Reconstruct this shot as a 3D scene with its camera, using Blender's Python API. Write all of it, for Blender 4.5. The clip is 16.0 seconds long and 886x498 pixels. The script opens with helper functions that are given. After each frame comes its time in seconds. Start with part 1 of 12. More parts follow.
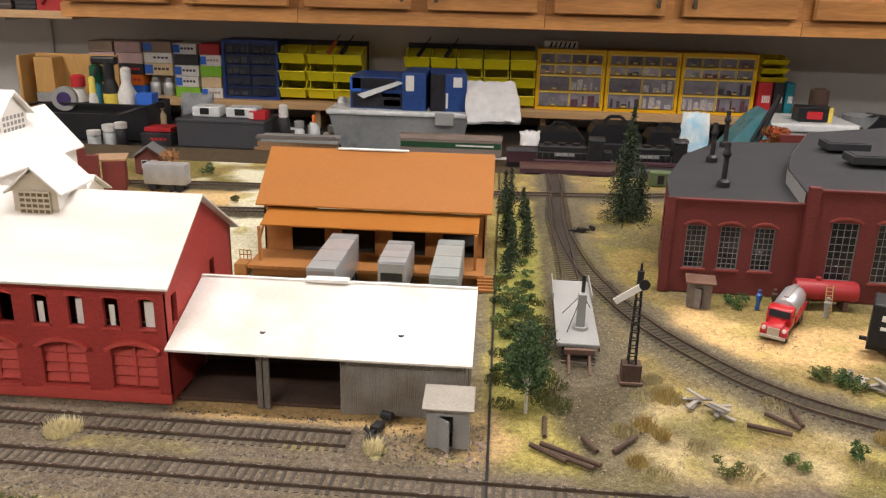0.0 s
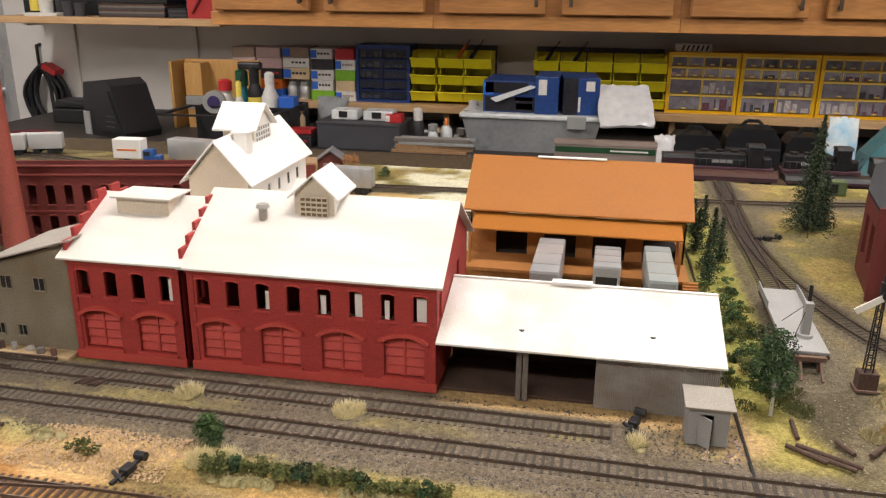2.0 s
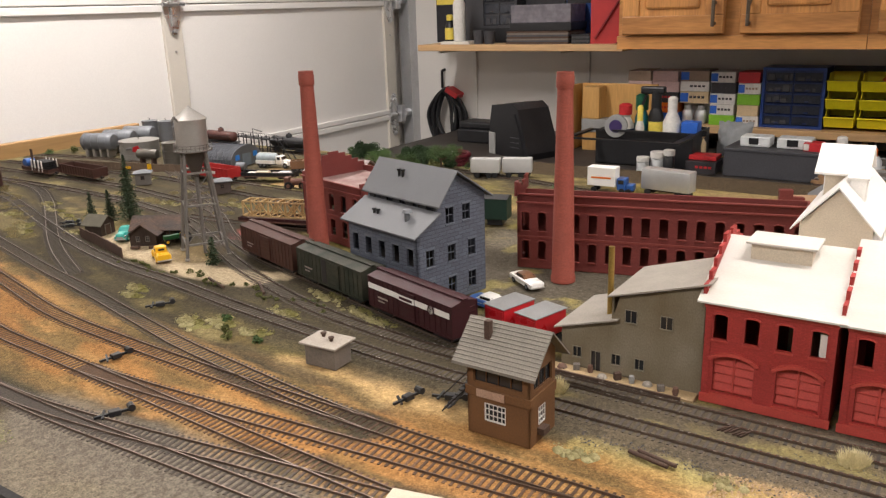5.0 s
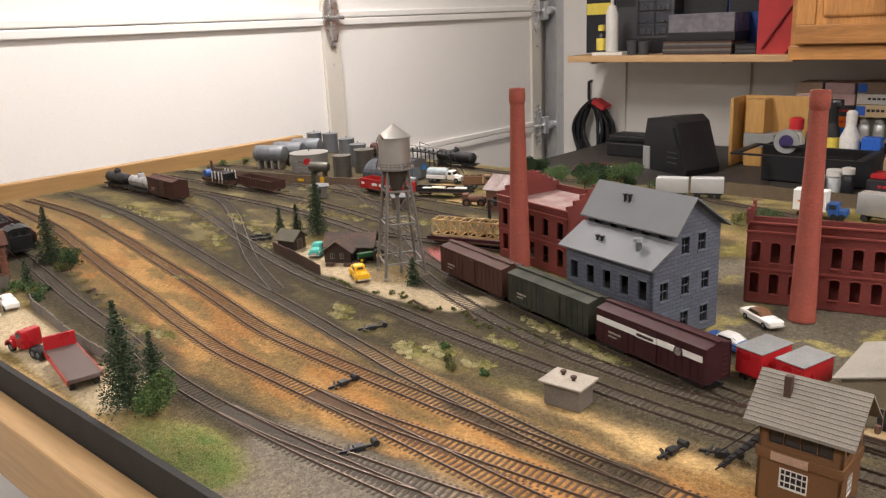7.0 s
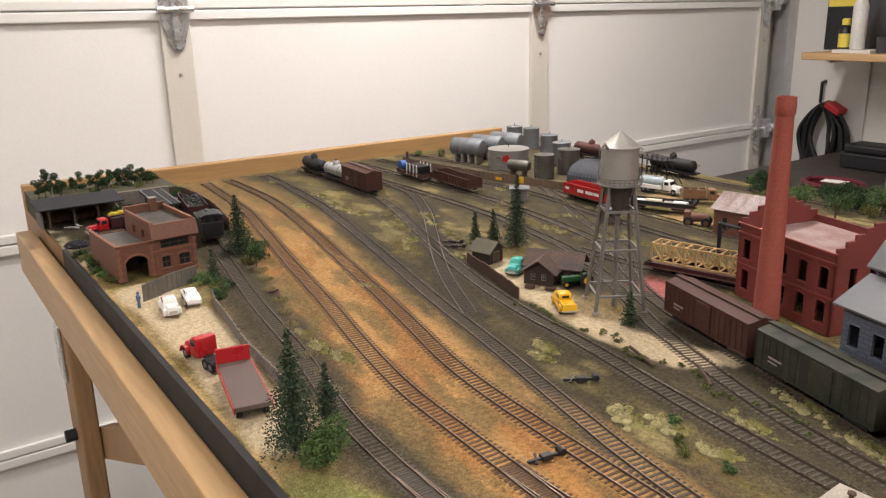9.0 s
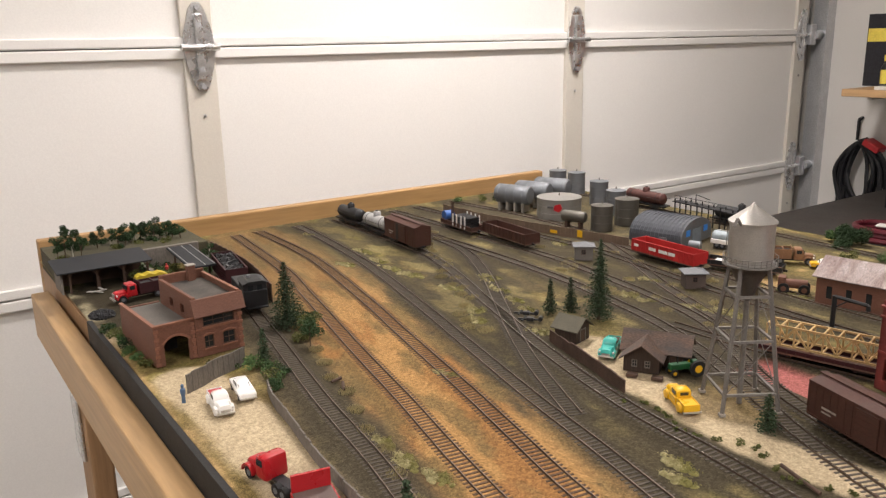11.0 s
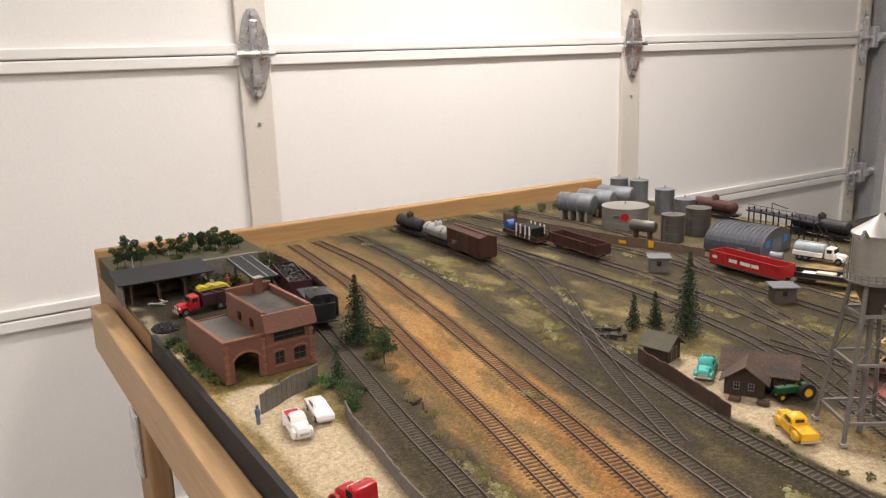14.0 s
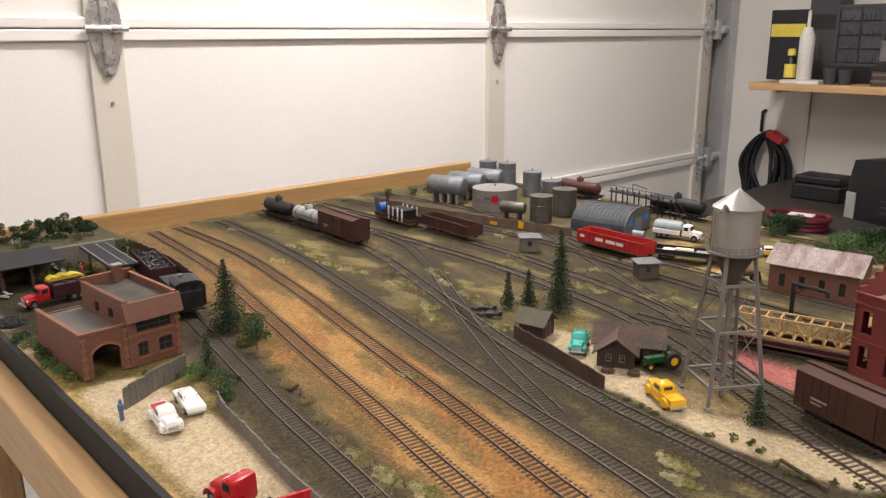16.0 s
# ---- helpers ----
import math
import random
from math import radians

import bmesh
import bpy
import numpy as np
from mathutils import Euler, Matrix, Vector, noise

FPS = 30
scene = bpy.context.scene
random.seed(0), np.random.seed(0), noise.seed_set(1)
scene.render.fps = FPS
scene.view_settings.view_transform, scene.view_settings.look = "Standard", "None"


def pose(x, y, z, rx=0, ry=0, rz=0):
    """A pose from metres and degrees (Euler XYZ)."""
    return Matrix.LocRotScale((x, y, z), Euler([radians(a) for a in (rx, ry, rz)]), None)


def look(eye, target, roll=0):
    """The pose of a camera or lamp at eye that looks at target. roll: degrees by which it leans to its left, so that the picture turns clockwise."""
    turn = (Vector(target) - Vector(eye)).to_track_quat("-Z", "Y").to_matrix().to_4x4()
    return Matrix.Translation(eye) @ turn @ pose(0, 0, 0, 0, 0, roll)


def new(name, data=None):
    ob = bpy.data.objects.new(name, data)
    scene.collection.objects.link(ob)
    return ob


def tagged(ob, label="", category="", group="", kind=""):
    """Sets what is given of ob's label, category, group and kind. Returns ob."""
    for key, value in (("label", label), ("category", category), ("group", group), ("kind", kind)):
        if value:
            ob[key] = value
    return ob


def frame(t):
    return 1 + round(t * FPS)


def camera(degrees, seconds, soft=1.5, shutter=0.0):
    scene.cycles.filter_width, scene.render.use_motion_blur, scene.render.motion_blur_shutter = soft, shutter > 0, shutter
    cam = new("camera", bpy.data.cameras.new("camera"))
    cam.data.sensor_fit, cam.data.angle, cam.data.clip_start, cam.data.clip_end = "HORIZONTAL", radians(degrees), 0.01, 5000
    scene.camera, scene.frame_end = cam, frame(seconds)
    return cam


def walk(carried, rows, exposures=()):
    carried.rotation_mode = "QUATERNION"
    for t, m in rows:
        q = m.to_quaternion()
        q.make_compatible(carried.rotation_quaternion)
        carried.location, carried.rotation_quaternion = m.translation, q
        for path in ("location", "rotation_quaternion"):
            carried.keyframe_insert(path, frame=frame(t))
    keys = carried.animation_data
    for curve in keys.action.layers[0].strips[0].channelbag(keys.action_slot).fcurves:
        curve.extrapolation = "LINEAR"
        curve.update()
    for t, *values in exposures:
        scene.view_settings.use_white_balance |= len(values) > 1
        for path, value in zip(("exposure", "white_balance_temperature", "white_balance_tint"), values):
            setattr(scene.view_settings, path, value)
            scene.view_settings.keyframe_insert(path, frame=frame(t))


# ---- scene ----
cam = camera(58.0, 16.0, soft=1.3)
PATH = [
    (0, (0.062, 0.107, 0.292), (-0.069, 2.002, -0.334), 1.4),
    (0.5, (0.057, 0.099, 0.288), (-0.127, 1.995, -0.324), 1.9),
    (1, (0.02, 0.077, 0.291), (-0.195, 1.968, -0.323), 1.2),
    (1.5, (-0.01, 0.062, 0.301), (-0.253, 1.946, -0.325), 0.8),
    (2, (-0.055, 0.05, 0.308), (-0.411, 1.915, -0.322), 0.5),
    (2.5, (-0.109, 0.047, 0.312), (-0.643, 1.867, -0.32), -0.2),
    (3, (-0.161, 0.047, 0.311), (-0.839, 1.823, -0.31), -0.6),
    (3.5, (-0.209, 0.044, 0.313), (-0.994, 1.779, -0.299), -0.6),
    (4, (-0.256, 0.022, 0.318), (-1.155, 1.703, -0.287), -0.5),
    (4.5, (-0.288, -0.006, 0.324), (-1.288, 1.621, -0.268), -1.2),
    (7, (-0.445, -0.058, 0.34), (-1.739, 1.365, -0.207), -2.6),
    (7.5, (-0.489, -0.03, 0.339), (-1.903, 1.274, -0.207), -2.3),
    (8, (-0.524, -0.007, 0.338), (-2.036, 1.188, -0.198), -1.5),
    (8.5, (-0.544, 0.017, 0.336), (-2.114, 1.133, -0.201), -0.9),
    (9, (-0.587, 0.024, 0.341), (-2.172, 1.107, -0.221), -1.3),
    (11.5, (-0.788, 0.022, 0.369), (-2.385, 1.121, -0.119), -1.1),
    (12, (-0.799, 0.021, 0.368), (-2.406, 1.109, -0.116), -0.9),
    (12.5, (-0.806, 0.023, 0.367), (-2.425, 1.1, -0.1), -0.9),
    (13, (-0.817, 0.02, 0.367), (-2.444, 1.086, -0.098), -1.0),
    (13.5, (-0.833, 0.014, 0.363), (-2.476, 1.051, -0.112), -1.3),
    (14, (-0.839, 0.006, 0.361), (-2.485, 1.037, -0.118), -1.7),
    (14.5, (-0.844, 0.005, 0.36), (-2.445, 1.102, -0.121), -1.5),
    (15, (-0.853, 0.008, 0.356), (-2.391, 1.19, -0.134), -1.1),
    (15.5, (-0.856, 0.005, 0.354), (-2.342, 1.246, -0.15), -0.4),
    (16, (-0.856, 0.006, 0.35), (-2.296, 1.295, -0.166), -0.3),
]
walk(cam, [(t, look(eye, target, roll)) for t, eye, target, roll in PATH], exposures=[(0.0, 0.18), (4.0, 0.19), (7.0, 0.24), (8.0, 0.14), (8.5, 0.06), (9.0, 0.16), (11.5, 0.16), (14.0, 0.13), (16.0, 0.17)])

# ---- world and light ----
world = bpy.data.worlds.new("room_world")
scene.world = world
world.use_nodes = True
world.node_tree.nodes["Background"].inputs[0].default_value = (0.9, 0.93, 1.0, 1)
world.node_tree.nodes["Background"].inputs[1].default_value = 0.008


def assumed_lamp_light(x, y, z, sx, sy, watts, colour):
    data = bpy.data.lights.new("assumed_tube_light", "AREA")
    data.shape, data.size, data.size_y, data.energy, data.color = "RECTANGLE", sx, sy, watts, colour
    ob = new("assumed_tube_light", data)
    ob.matrix_world = pose(x, y, z)
    return ob


# assumed lamps, none in view; placed and powered to brighten door, table and cabinets
WARM = (1.0, 0.93, 0.895)
assumed_lamp_light(-1.98, 1.30, 1.36, 0.18, 1.2, 46, WARM)
assumed_lamp_light(0.15, 0.65, 1.36, 1.2, 0.18, 29, WARM)
assumed_lamp_light(1.35, 1.55, 1.36, 1.2, 0.18, 36, WARM)
assumed_lamp_light(1.45, -0.85, 1.36, 1.2, 0.18, 26, WARM)
assumed_lamp_light(-1.00, -0.95, 1.36, 1.2, 0.18, 44, WARM)

# ---- materials ----
MATS = {}


def mat(name, base, rough=0.7, metal=0.0, scale=60.0, vary=0.25, bump=0.15, grain=900.0, second=None, attr=None,
        stretch=(1, 1, 1), spec=0.4, random_tint=0.0, emit=0.0, alpha=None):
    """A surface with a base colour, broad stains, fine grain and relief, in the object's own metres."""
    if name in MATS:
        return MATS[name]
    m = bpy.data.materials.new(name)
    m.use_nodes = True
    nt = m.node_tree
    n, l = nt.nodes, nt.links
    bsdf = n["Principled BSDF"]
    coord = n.new("ShaderNodeTexCoord")
    mapping = n.new("ShaderNodeMapping")
    mapping.inputs["Scale"].default_value = stretch
    l.new(coord.outputs["Object"], mapping.inputs["Vector"])
    big = n.new("ShaderNodeTexNoise")
    big.inputs["Scale"].default_value, big.inputs["Detail"].default_value = scale, 5
    l.new(mapping.outputs[0], big.inputs["Vector"])
    fine = n.new("ShaderNodeTexNoise")
    fine.inputs["Scale"].default_value, fine.inputs["Detail"].default_value = grain, 3
    l.new(mapping.outputs[0], fine.inputs["Vector"])
    ramp = n.new("ShaderNodeValToRGB")
    ramp.color_ramp.elements[0].position, ramp.color_ramp.elements[1].position = 0.3, 0.7
    two = second or tuple(c * (1 - vary) for c in base)
    ramp.color_ramp.elements[0].color = (*two, 1)
    ramp.color_ramp.elements[1].color = (*base, 1)
    l.new(big.outputs["Fac"], ramp.inputs[0])
    colour = ramp.outputs[0]
    if attr:
        a = n.new("ShaderNodeAttribute")
        a.attribute_name = attr
        mix = n.new("ShaderNodeMix")
        mix.data_type, mix.blend_type = "RGBA", "MULTIPLY"
        mix.inputs[0].default_value = 1.0
        l.new(a.outputs["Color"], mix.inputs[6])
        l.new(colour, mix.inputs[7])
        colour = mix.outputs[2]
    hsv = n.new("ShaderNodeHueSaturation")
    l.new(colour, hsv.inputs["Color"])
    val = n.new("ShaderNodeMapRange")
    val.inputs[3].default_value, val.inputs[4].default_value = 1 - vary, 1 + vary
    val.inputs[1].default_value, val.inputs[2].default_value = 0.3, 0.7
    l.new(fine.outputs["Fac"], val.inputs[0])
    last = val.outputs[0]
    if random_tint:
        info = n.new("ShaderNodeObjectInfo")
        r = n.new("ShaderNodeMapRange")
        r.inputs[3].default_value, r.inputs[4].default_value = 1 - random_tint, 1 + random_tint
        l.new(info.outputs["Random"], r.inputs[0])
        mul = n.new("ShaderNodeMath")
        mul.operation = "MULTIPLY"
        l.new(last, mul.inputs[0])
        l.new(r.outputs[0], mul.inputs[1])
        last = mul.outputs[0]
    l.new(last, hsv.inputs["Value"])
    l.new(hsv.outputs[0], bsdf.inputs["Base Color"])
    bsdf.inputs["Metallic"].default_value = metal
    bsdf.inputs["Specular IOR Level"].default_value = spec
    rr = n.new("ShaderNodeMapRange")
    rr.inputs[3].default_value, rr.inputs[4].default_value = max(0.05, rough - 0.12), min(1, rough + 0.12)
    l.new(big.outputs["Fac"], rr.inputs[0])
    l.new(rr.outputs[0], bsdf.inputs["Roughness"])
    if bump:
        b = n.new("ShaderNodeBump")
        b.inputs["Strength"].default_value, b.inputs["Distance"].default_value = bump, 0.6 / grain
        l.new(fine.outputs["Fac"], b.inputs["Height"])
        l.new(b.outputs[0], bsdf.inputs["Normal"])
    if emit:
        bsdf.inputs["Emission Color"].default_value = (*base, 1)
        bsdf.inputs["Emission Strength"].default_value = emit
    if alpha:
        bsdf.inputs["Transmission Weight"].default_value = alpha
    MATS[name] = m
    return m


def brick_mat(name, base, mortar, bw, bh):
    """Moulded brick: courses of small bricks with recessed joints."""
    if name in MATS:
        return MATS[name]
    m = mat(name, base, rough=0.65, scale=25, vary=0.18, bump=0.0, grain=700)
    n, l = m.node_tree.nodes, m.node_tree.links
    bsdf = n["Principled BSDF"]
    src = bsdf.inputs["Base Color"].links[0].from_socket
    coord = n.new("ShaderNodeTexCoord")
    sep, comb, add = n.new("ShaderNodeSeparateXYZ"), n.new("ShaderNodeCombineXYZ"), n.new("ShaderNodeMath")
    l.new(coord.outputs["Object"], sep.inputs[0])
    l.new(sep.outputs[0], add.inputs[0])
    l.new(sep.outputs[1], add.inputs[1])
    l.new(add.outputs[0], comb.inputs[0])
    l.new(sep.outputs[2], comb.inputs[1])
    br = n.new("ShaderNodeTexBrick")
    br.inputs["Scale"].default_value = 1.0
    br.inputs["Brick Width"].default_value, br.inputs["Row Height"].default_value = bw, bh
    br.inputs["Mortar Size"].default_value = bh * 0.12
    br.inputs["Color1"].default_value, br.inputs["Color2"].default_value = (1, 1, 1, 1), (0.82, 0.8, 0.8, 1)
    br.inputs["Mortar"].default_value = (*mortar, 1)
    l.new(comb.outputs[0], br.inputs["Vector"])
    mix = n.new("ShaderNodeMix")
    mix.data_type, mix.blend_type = "RGBA", "MULTIPLY"
    mix.inputs[0].default_value = 1.0
    l.new(src, mix.inputs[6])
    l.new(br.outputs["Color"], mix.inputs[7])
    l.new(mix.outputs[2], bsdf.inputs["Base Color"])
    b = n.new("ShaderNodeBump")
    b.inputs["Strength"].default_value, b.inputs["Distance"].default_value = 0.5, 0.0004
    b.invert = True
    l.new(br.outputs["Fac"], b.inputs["Height"])
    l.new(b.outputs[0], bsdf.inputs["Normal"])
    return m


M_RED = brick_mat("red_moulded_wall", (0.45, 0.052, 0.044), (0.75, 0.7, 0.7), 0.0040, 0.0013)
M_REDTRIM = mat("red_trim", (0.50, 0.070, 0.055), 0.55, scale=80, vary=0.15)
M_BRICK = brick_mat("brown_brick", (0.185, 0.082, 0.053), (0.8, 0.75, 0.7), 0.0045, 0.0017)
M_DKRED = brick_mat("dark_red_brick", (0.155, 0.027, 0.024), (0.8, 0.75, 0.75), 0.0036, 0.0012)
M_MILL = brick_mat("mill_brick", (0.20, 0.040, 0.033), (0.8, 0.7, 0.7), 0.0036, 0.0012)
M_STACK = brick_mat("stack_brick", (0.32, 0.075, 0.05), (0.85, 0.75, 0.7), 0.0036, 0.0012)
M_WHITE = mat("white_sheet", (0.80, 0.78, 0.74), 0.6, scale=30, vary=0.05, bump=0.05)
M_ROOFW = mat("white_roof_sheet", (0.66, 0.64, 0.60), 0.6, scale=14, vary=0.05, bump=0.05, second=(0.56, 0.52, 0.45), stretch=(0.5, 2, 2))
M_ROOFOLD = mat("weathered_white_roof", (0.70, 0.69, 0.67), 0.6, scale=26, vary=0.10, bump=0.1, second=(0.58, 0.53, 0.46))
M_CREAM = mat("cream_siding", (0.62, 0.54, 0.42), 0.7, scale=40, vary=0.1)
M_ORANGE = mat("orange_brown_roof", (0.32, 0.112, 0.011), 0.6, scale=30, vary=0.08, stretch=(0.3, 1, 1))
M_ORWOOD = mat("orange_brown_timber", (0.36, 0.15, 0.04), 0.7, scale=60, vary=0.15, stretch=(1, 1, 0.2))
# near-black colour standing in for the shade inside buildings and wagons
M_DARKIN = mat("painted_dark_interior", (0.035, 0.03, 0.028), 0.9, vary=0.2)
M_GLASSDK = mat("dark_window_pane", (0.02, 0.022, 0.025), 0.15, vary=0.1, bump=0, spec=0.6)
M_STONE = brick_mat("blue_grey_stone", (0.115, 0.13, 0.165), (0.6, 0.6, 0.65), 0.012, 0.0045)
M_GREYROOF = mat("grey_roof", (0.135, 0.14, 0.148), 0.6, scale=40, vary=0.07)
M_GREYPAINT = mat("grey_paint", (0.30, 0.30, 0.29), 0.6, scale=40, vary=0.12)
M_BLACKROOF = mat("tar_roof", (0.024, 0.025, 0.028), 0.85, scale=30, vary=0.2)
M_CORR = mat("corrugated_grey", (0.42, 0.41, 0.39), 0.45, metal=0.3, scale=45, vary=0.15, second=(0.30, 0.26, 0.22))
M_OLIVE = mat("olive_grey_siding", (0.23, 0.20, 0.145), 0.75, scale=28, vary=0.15, second=(0.15, 0.115, 0.065), stretch=(1, 1, 0.6))
M_TOWER = mat("tan_tower_wall", (0.150, 0.071, 0.027), 0.75, scale=50, vary=0.15)
M_SLATE = mat("grey_tower_roof", (0.22, 0.20, 0.17), 0.8, scale=60, vary=0.15)
M_CONC = mat("concrete", (0.32, 0.29, 0.25), 0.85, scale=45, vary=0.15)
M_WOODOLD = mat("old_grey_timber", (0.17, 0.15, 0.13), 0.85, scale=70, vary=0.25, stretch=(1, 1, 0.25))
M_BROWNWOOD = mat("dark_brown_timber", (0.085, 0.05, 0.035), 0.85, scale=70, vary=0.3)
M_RUSTROOF = mat("rusty_roof", (0.16, 0.11, 0.085), 0.8, scale=55, vary=0.25, second=(0.12, 0.05, 0.03))
M_STEEL = mat("dull_silver_steel", (0.50, 0.48, 0.45), 0.42, metal=0.75, scale=60, vary=0.12)
M_SILVER = mat("silver_body", (0.55, 0.56, 0.57), 0.35, metal=0.6, scale=50, vary=0.08, bump=0.03)
M_GALV = mat("galvanised_tank", (0.175, 0.185, 0.20), 0.5, metal=0.4, scale=45, vary=0.15)
M_TRUSS = mat("grey_steelwork", (0.19, 0.175, 0.16), 0.6, metal=0.2, scale=80, vary=0.2)
M_RAIL = mat("rail_steel", (0.17, 0.125, 0.095), 0.38, metal=0.6, scale=200, vary=0.2)
M_RAILHEAD = mat("polished_railhead", (0.42, 0.38, 0.34), 0.25, metal=0.9, scale=200, vary=0.25)
M_TIE = mat("tie_brown", (0.072, 0.058, 0.046), 0.85, scale=300, vary=0.3, random_tint=0.35)
M_TIEOR = mat("tie_rust_brown", (0.120, 0.068, 0.038), 0.85, scale=300, vary=0.3, random_tint=0.35)
M_BLACK = mat("black_paint", (0.016, 0.016, 0.018), 0.5, scale=60, vary=0.3)
M_RUBBER = mat("tyre_rubber", (0.015, 0.015, 0.015), 0.8, vary=0.2)
M_BOXBROWN = mat("boxcar_brown", (0.068, 0.026, 0.017), 0.7, scale=60, vary=0.25)
M_BOXGREEN = mat("boxcar_green", (0.010, 0.018, 0.010), 0.7, scale=40, vary=0.3, second=(0.05, 0.045, 0.03))
M_BOXMAROON = mat("boxcar_maroon", (0.038, 0.007, 0.009), 0.6, scale=50, vary=0.2)
M_GONRED = mat("gondola_red", (0.42, 0.02, 0.02), 0.5, scale=50, vary=0.12)
M_TRUCKRED = mat("vehicle_red", (0.40, 0.015, 0.02), 0.3, scale=50, vary=0.08, bump=0.02)
M_YELLOW = mat("vehicle_yellow", (0.72, 0.40, 0.015), 0.3, vary=0.06, bump=0.02)
M_TEAL = mat("vehicle_turquoise", (0.06, 0.42, 0.36), 0.3, vary=0.06, bump=0.02)
M_VWHITE = mat("vehicle_white", (0.75, 0.73, 0.70), 0.3, vary=0.05, bump=0.02)
M_BLUE = mat("blue_paint", (0.03, 0.10, 0.32), 0.4, vary=0.1, bump=0.03)
M_DKGREEN = mat("tractor_green", (0.015, 0.09, 0.03), 0.4, vary=0.15)
M_RAILTOP = mat("varnished_front_board", (0.44, 0.28, 0.135), 0.45, scale=16, vary=0.12, grain=140, stretch=(0.08, 1, 1))
M_LETTER = mat("white_lettering", (0.72, 0.70, 0.66), 0.6, vary=0.08, bump=0.0)
M_OAK = mat("honey_oak", (0.60, 0.285, 0.085), 0.42, scale=14, vary=0.16, grain=160, stretch=(1, 1, 0.12), bump=0.06, second=(0.34, 0.15, 0.05))
M_OAKH = mat("honey_oak_rail", (0.58, 0.275, 0.083), 0.42, scale=14, vary=0.16, grain=160, stretch=(0.12, 1, 1), bump=0.06, second=(0.34, 0.15, 0.05))
M_PINE = mat("pale_pine_board", (0.55, 0.36, 0.19), 0.5, scale=16, vary=0.12, grain=140, stretch=(0.08, 1, 1), bump=0.06, second=(0.46, 0.28, 0.13))
M_PINEY = mat("pine_end_board", (0.34, 0.20, 0.075), 0.5, scale=16, vary=0.12, grain=140, stretch=(1, 0.08, 1), bump=0.06, second=(0.38, 0.23, 0.11))
M_LEG = mat("pine_leg", (0.34, 0.20, 0.10), 0.6, scale=16, vary=0.15, grain=140, stretch=(1, 1, 0.1))
M_DOOR = mat("garage_door_white", (0.82, 0.80, 0.77), 0.38, scale=3, vary=0.03, grain=300, bump=0.04)
M_WALL = mat("painted_wall", (0.74, 0.71, 0.67), 0.8, scale=4, vary=0.05, grain=250, bump=0.05)
# unseen ceiling and far walls: greys lowered to cut bounce and deepen shadows
M_CEILING = mat("dimmed_ceiling", (0.50, 0.48, 0.45), 0.85, scale=4, vary=0.05, grain=250, bump=0.05)
M_FARWALL = mat("dimmed_unseen_wall", (0.36, 0.34, 0.31), 0.85, scale=4, vary=0.08, grain=250, bump=0.05)
M_FLOOR = mat("garage_floor", (0.32, 0.285, 0.24), 0.7, scale=5, vary=0.12, grain=120)
M_HINGE = mat("zinc_hinge", (0.70, 0.70, 0.70), 0.28, metal=0.85, scale=40, vary=0.15, grain=300)
M_TRACKMETAL = mat("zinc_door_rail", (0.62, 0.63, 0.65), 0.4, metal=0.7, scale=20, vary=0.15, grain=200)
M_FASCIA = mat("black_edge_strip", (0.018, 0.017, 0.016), 0.7, scale=30, vary=0.3, grain=300)
M_TRIMB = mat("white_trim", (0.7, 0.68, 0.64), 0.6, vary=0.08)


def grainy(m, fine, coarse, lo, hi):
    """Breaks a surface into single grains, each of its own lightness."""
    n, l = m.node_tree.nodes, m.node_tree.links
    bsdf = n["Principled BSDF"]
    src = bsdf.inputs["Base Color"].links[0].from_socket
    coord = n.new("ShaderNodeTexCoord")
    last = None
    for scale, a, b in ((fine, lo, hi), (coarse, 0.82, 1.18)):
        vor = n.new("ShaderNodeTexVoronoi")
        vor.inputs["Scale"].default_value = scale
        l.new(coord.outputs["Object"], vor.inputs["Vector"])
        sep = n.new("ShaderNodeSeparateColor")
        l.new(vor.outputs["Color"], sep.inputs[0])
        rng = n.new("ShaderNodeMapRange")
        rng.inputs[3].default_value, rng.inputs[4].default_value = a, b
        l.new(sep.outputs[0], rng.inputs[0])
        if last is None:
            last = rng.outputs[0]
            bump = n.new("ShaderNodeBump")
            bump.inputs["Strength"].default_value, bump.inputs["Distance"].default_value = 0.7, 0.5 / fine
            bump.invert = True
            l.new(vor.outputs["Distance"], bump.inputs["Height"])
            l.new(bump.outputs[0], bsdf.inputs["Normal"])
        else:
            mul = n.new("ShaderNodeMath")
            mul.operation = "MULTIPLY"
            l.new(last, mul.inputs[0])
            l.new(rng.outputs[0], mul.inputs[1])
            last = mul.outputs[0]
    bright = n.new("ShaderNodeRGBToBW")
    l.new(src, bright.inputs[0])
    calm = n.new("ShaderNodeMapRange")
    calm.inputs[1].default_value, calm.inputs[2].default_value = 0.06, 0.42
    calm.inputs[3].default_value, calm.inputs[4].default_value = 1.0, 0.28
    l.new(bright.outputs[0], calm.inputs[0])
    less, back = n.new("ShaderNodeMath"), n.new("ShaderNodeMath")
    less.operation, back.operation = "SUBTRACT", "MULTIPLY_ADD"
    less.inputs[1].default_value, back.inputs[2].default_value = 1.0, 1.0
    l.new(last, less.inputs[0])
    l.new(less.outputs[0], back.inputs[0])
    l.new(calm.outputs[0], back.inputs[1])
    last = back.outputs[0]
    scale_node = n.new("ShaderNodeVectorMath")
    scale_node.operation = "SCALE"
    l.new(src, scale_node.inputs[0])
    l.new(last, scale_node.inputs[3])
    l.new(scale_node.outputs[0], bsdf.inputs["Base Color"])
    return m


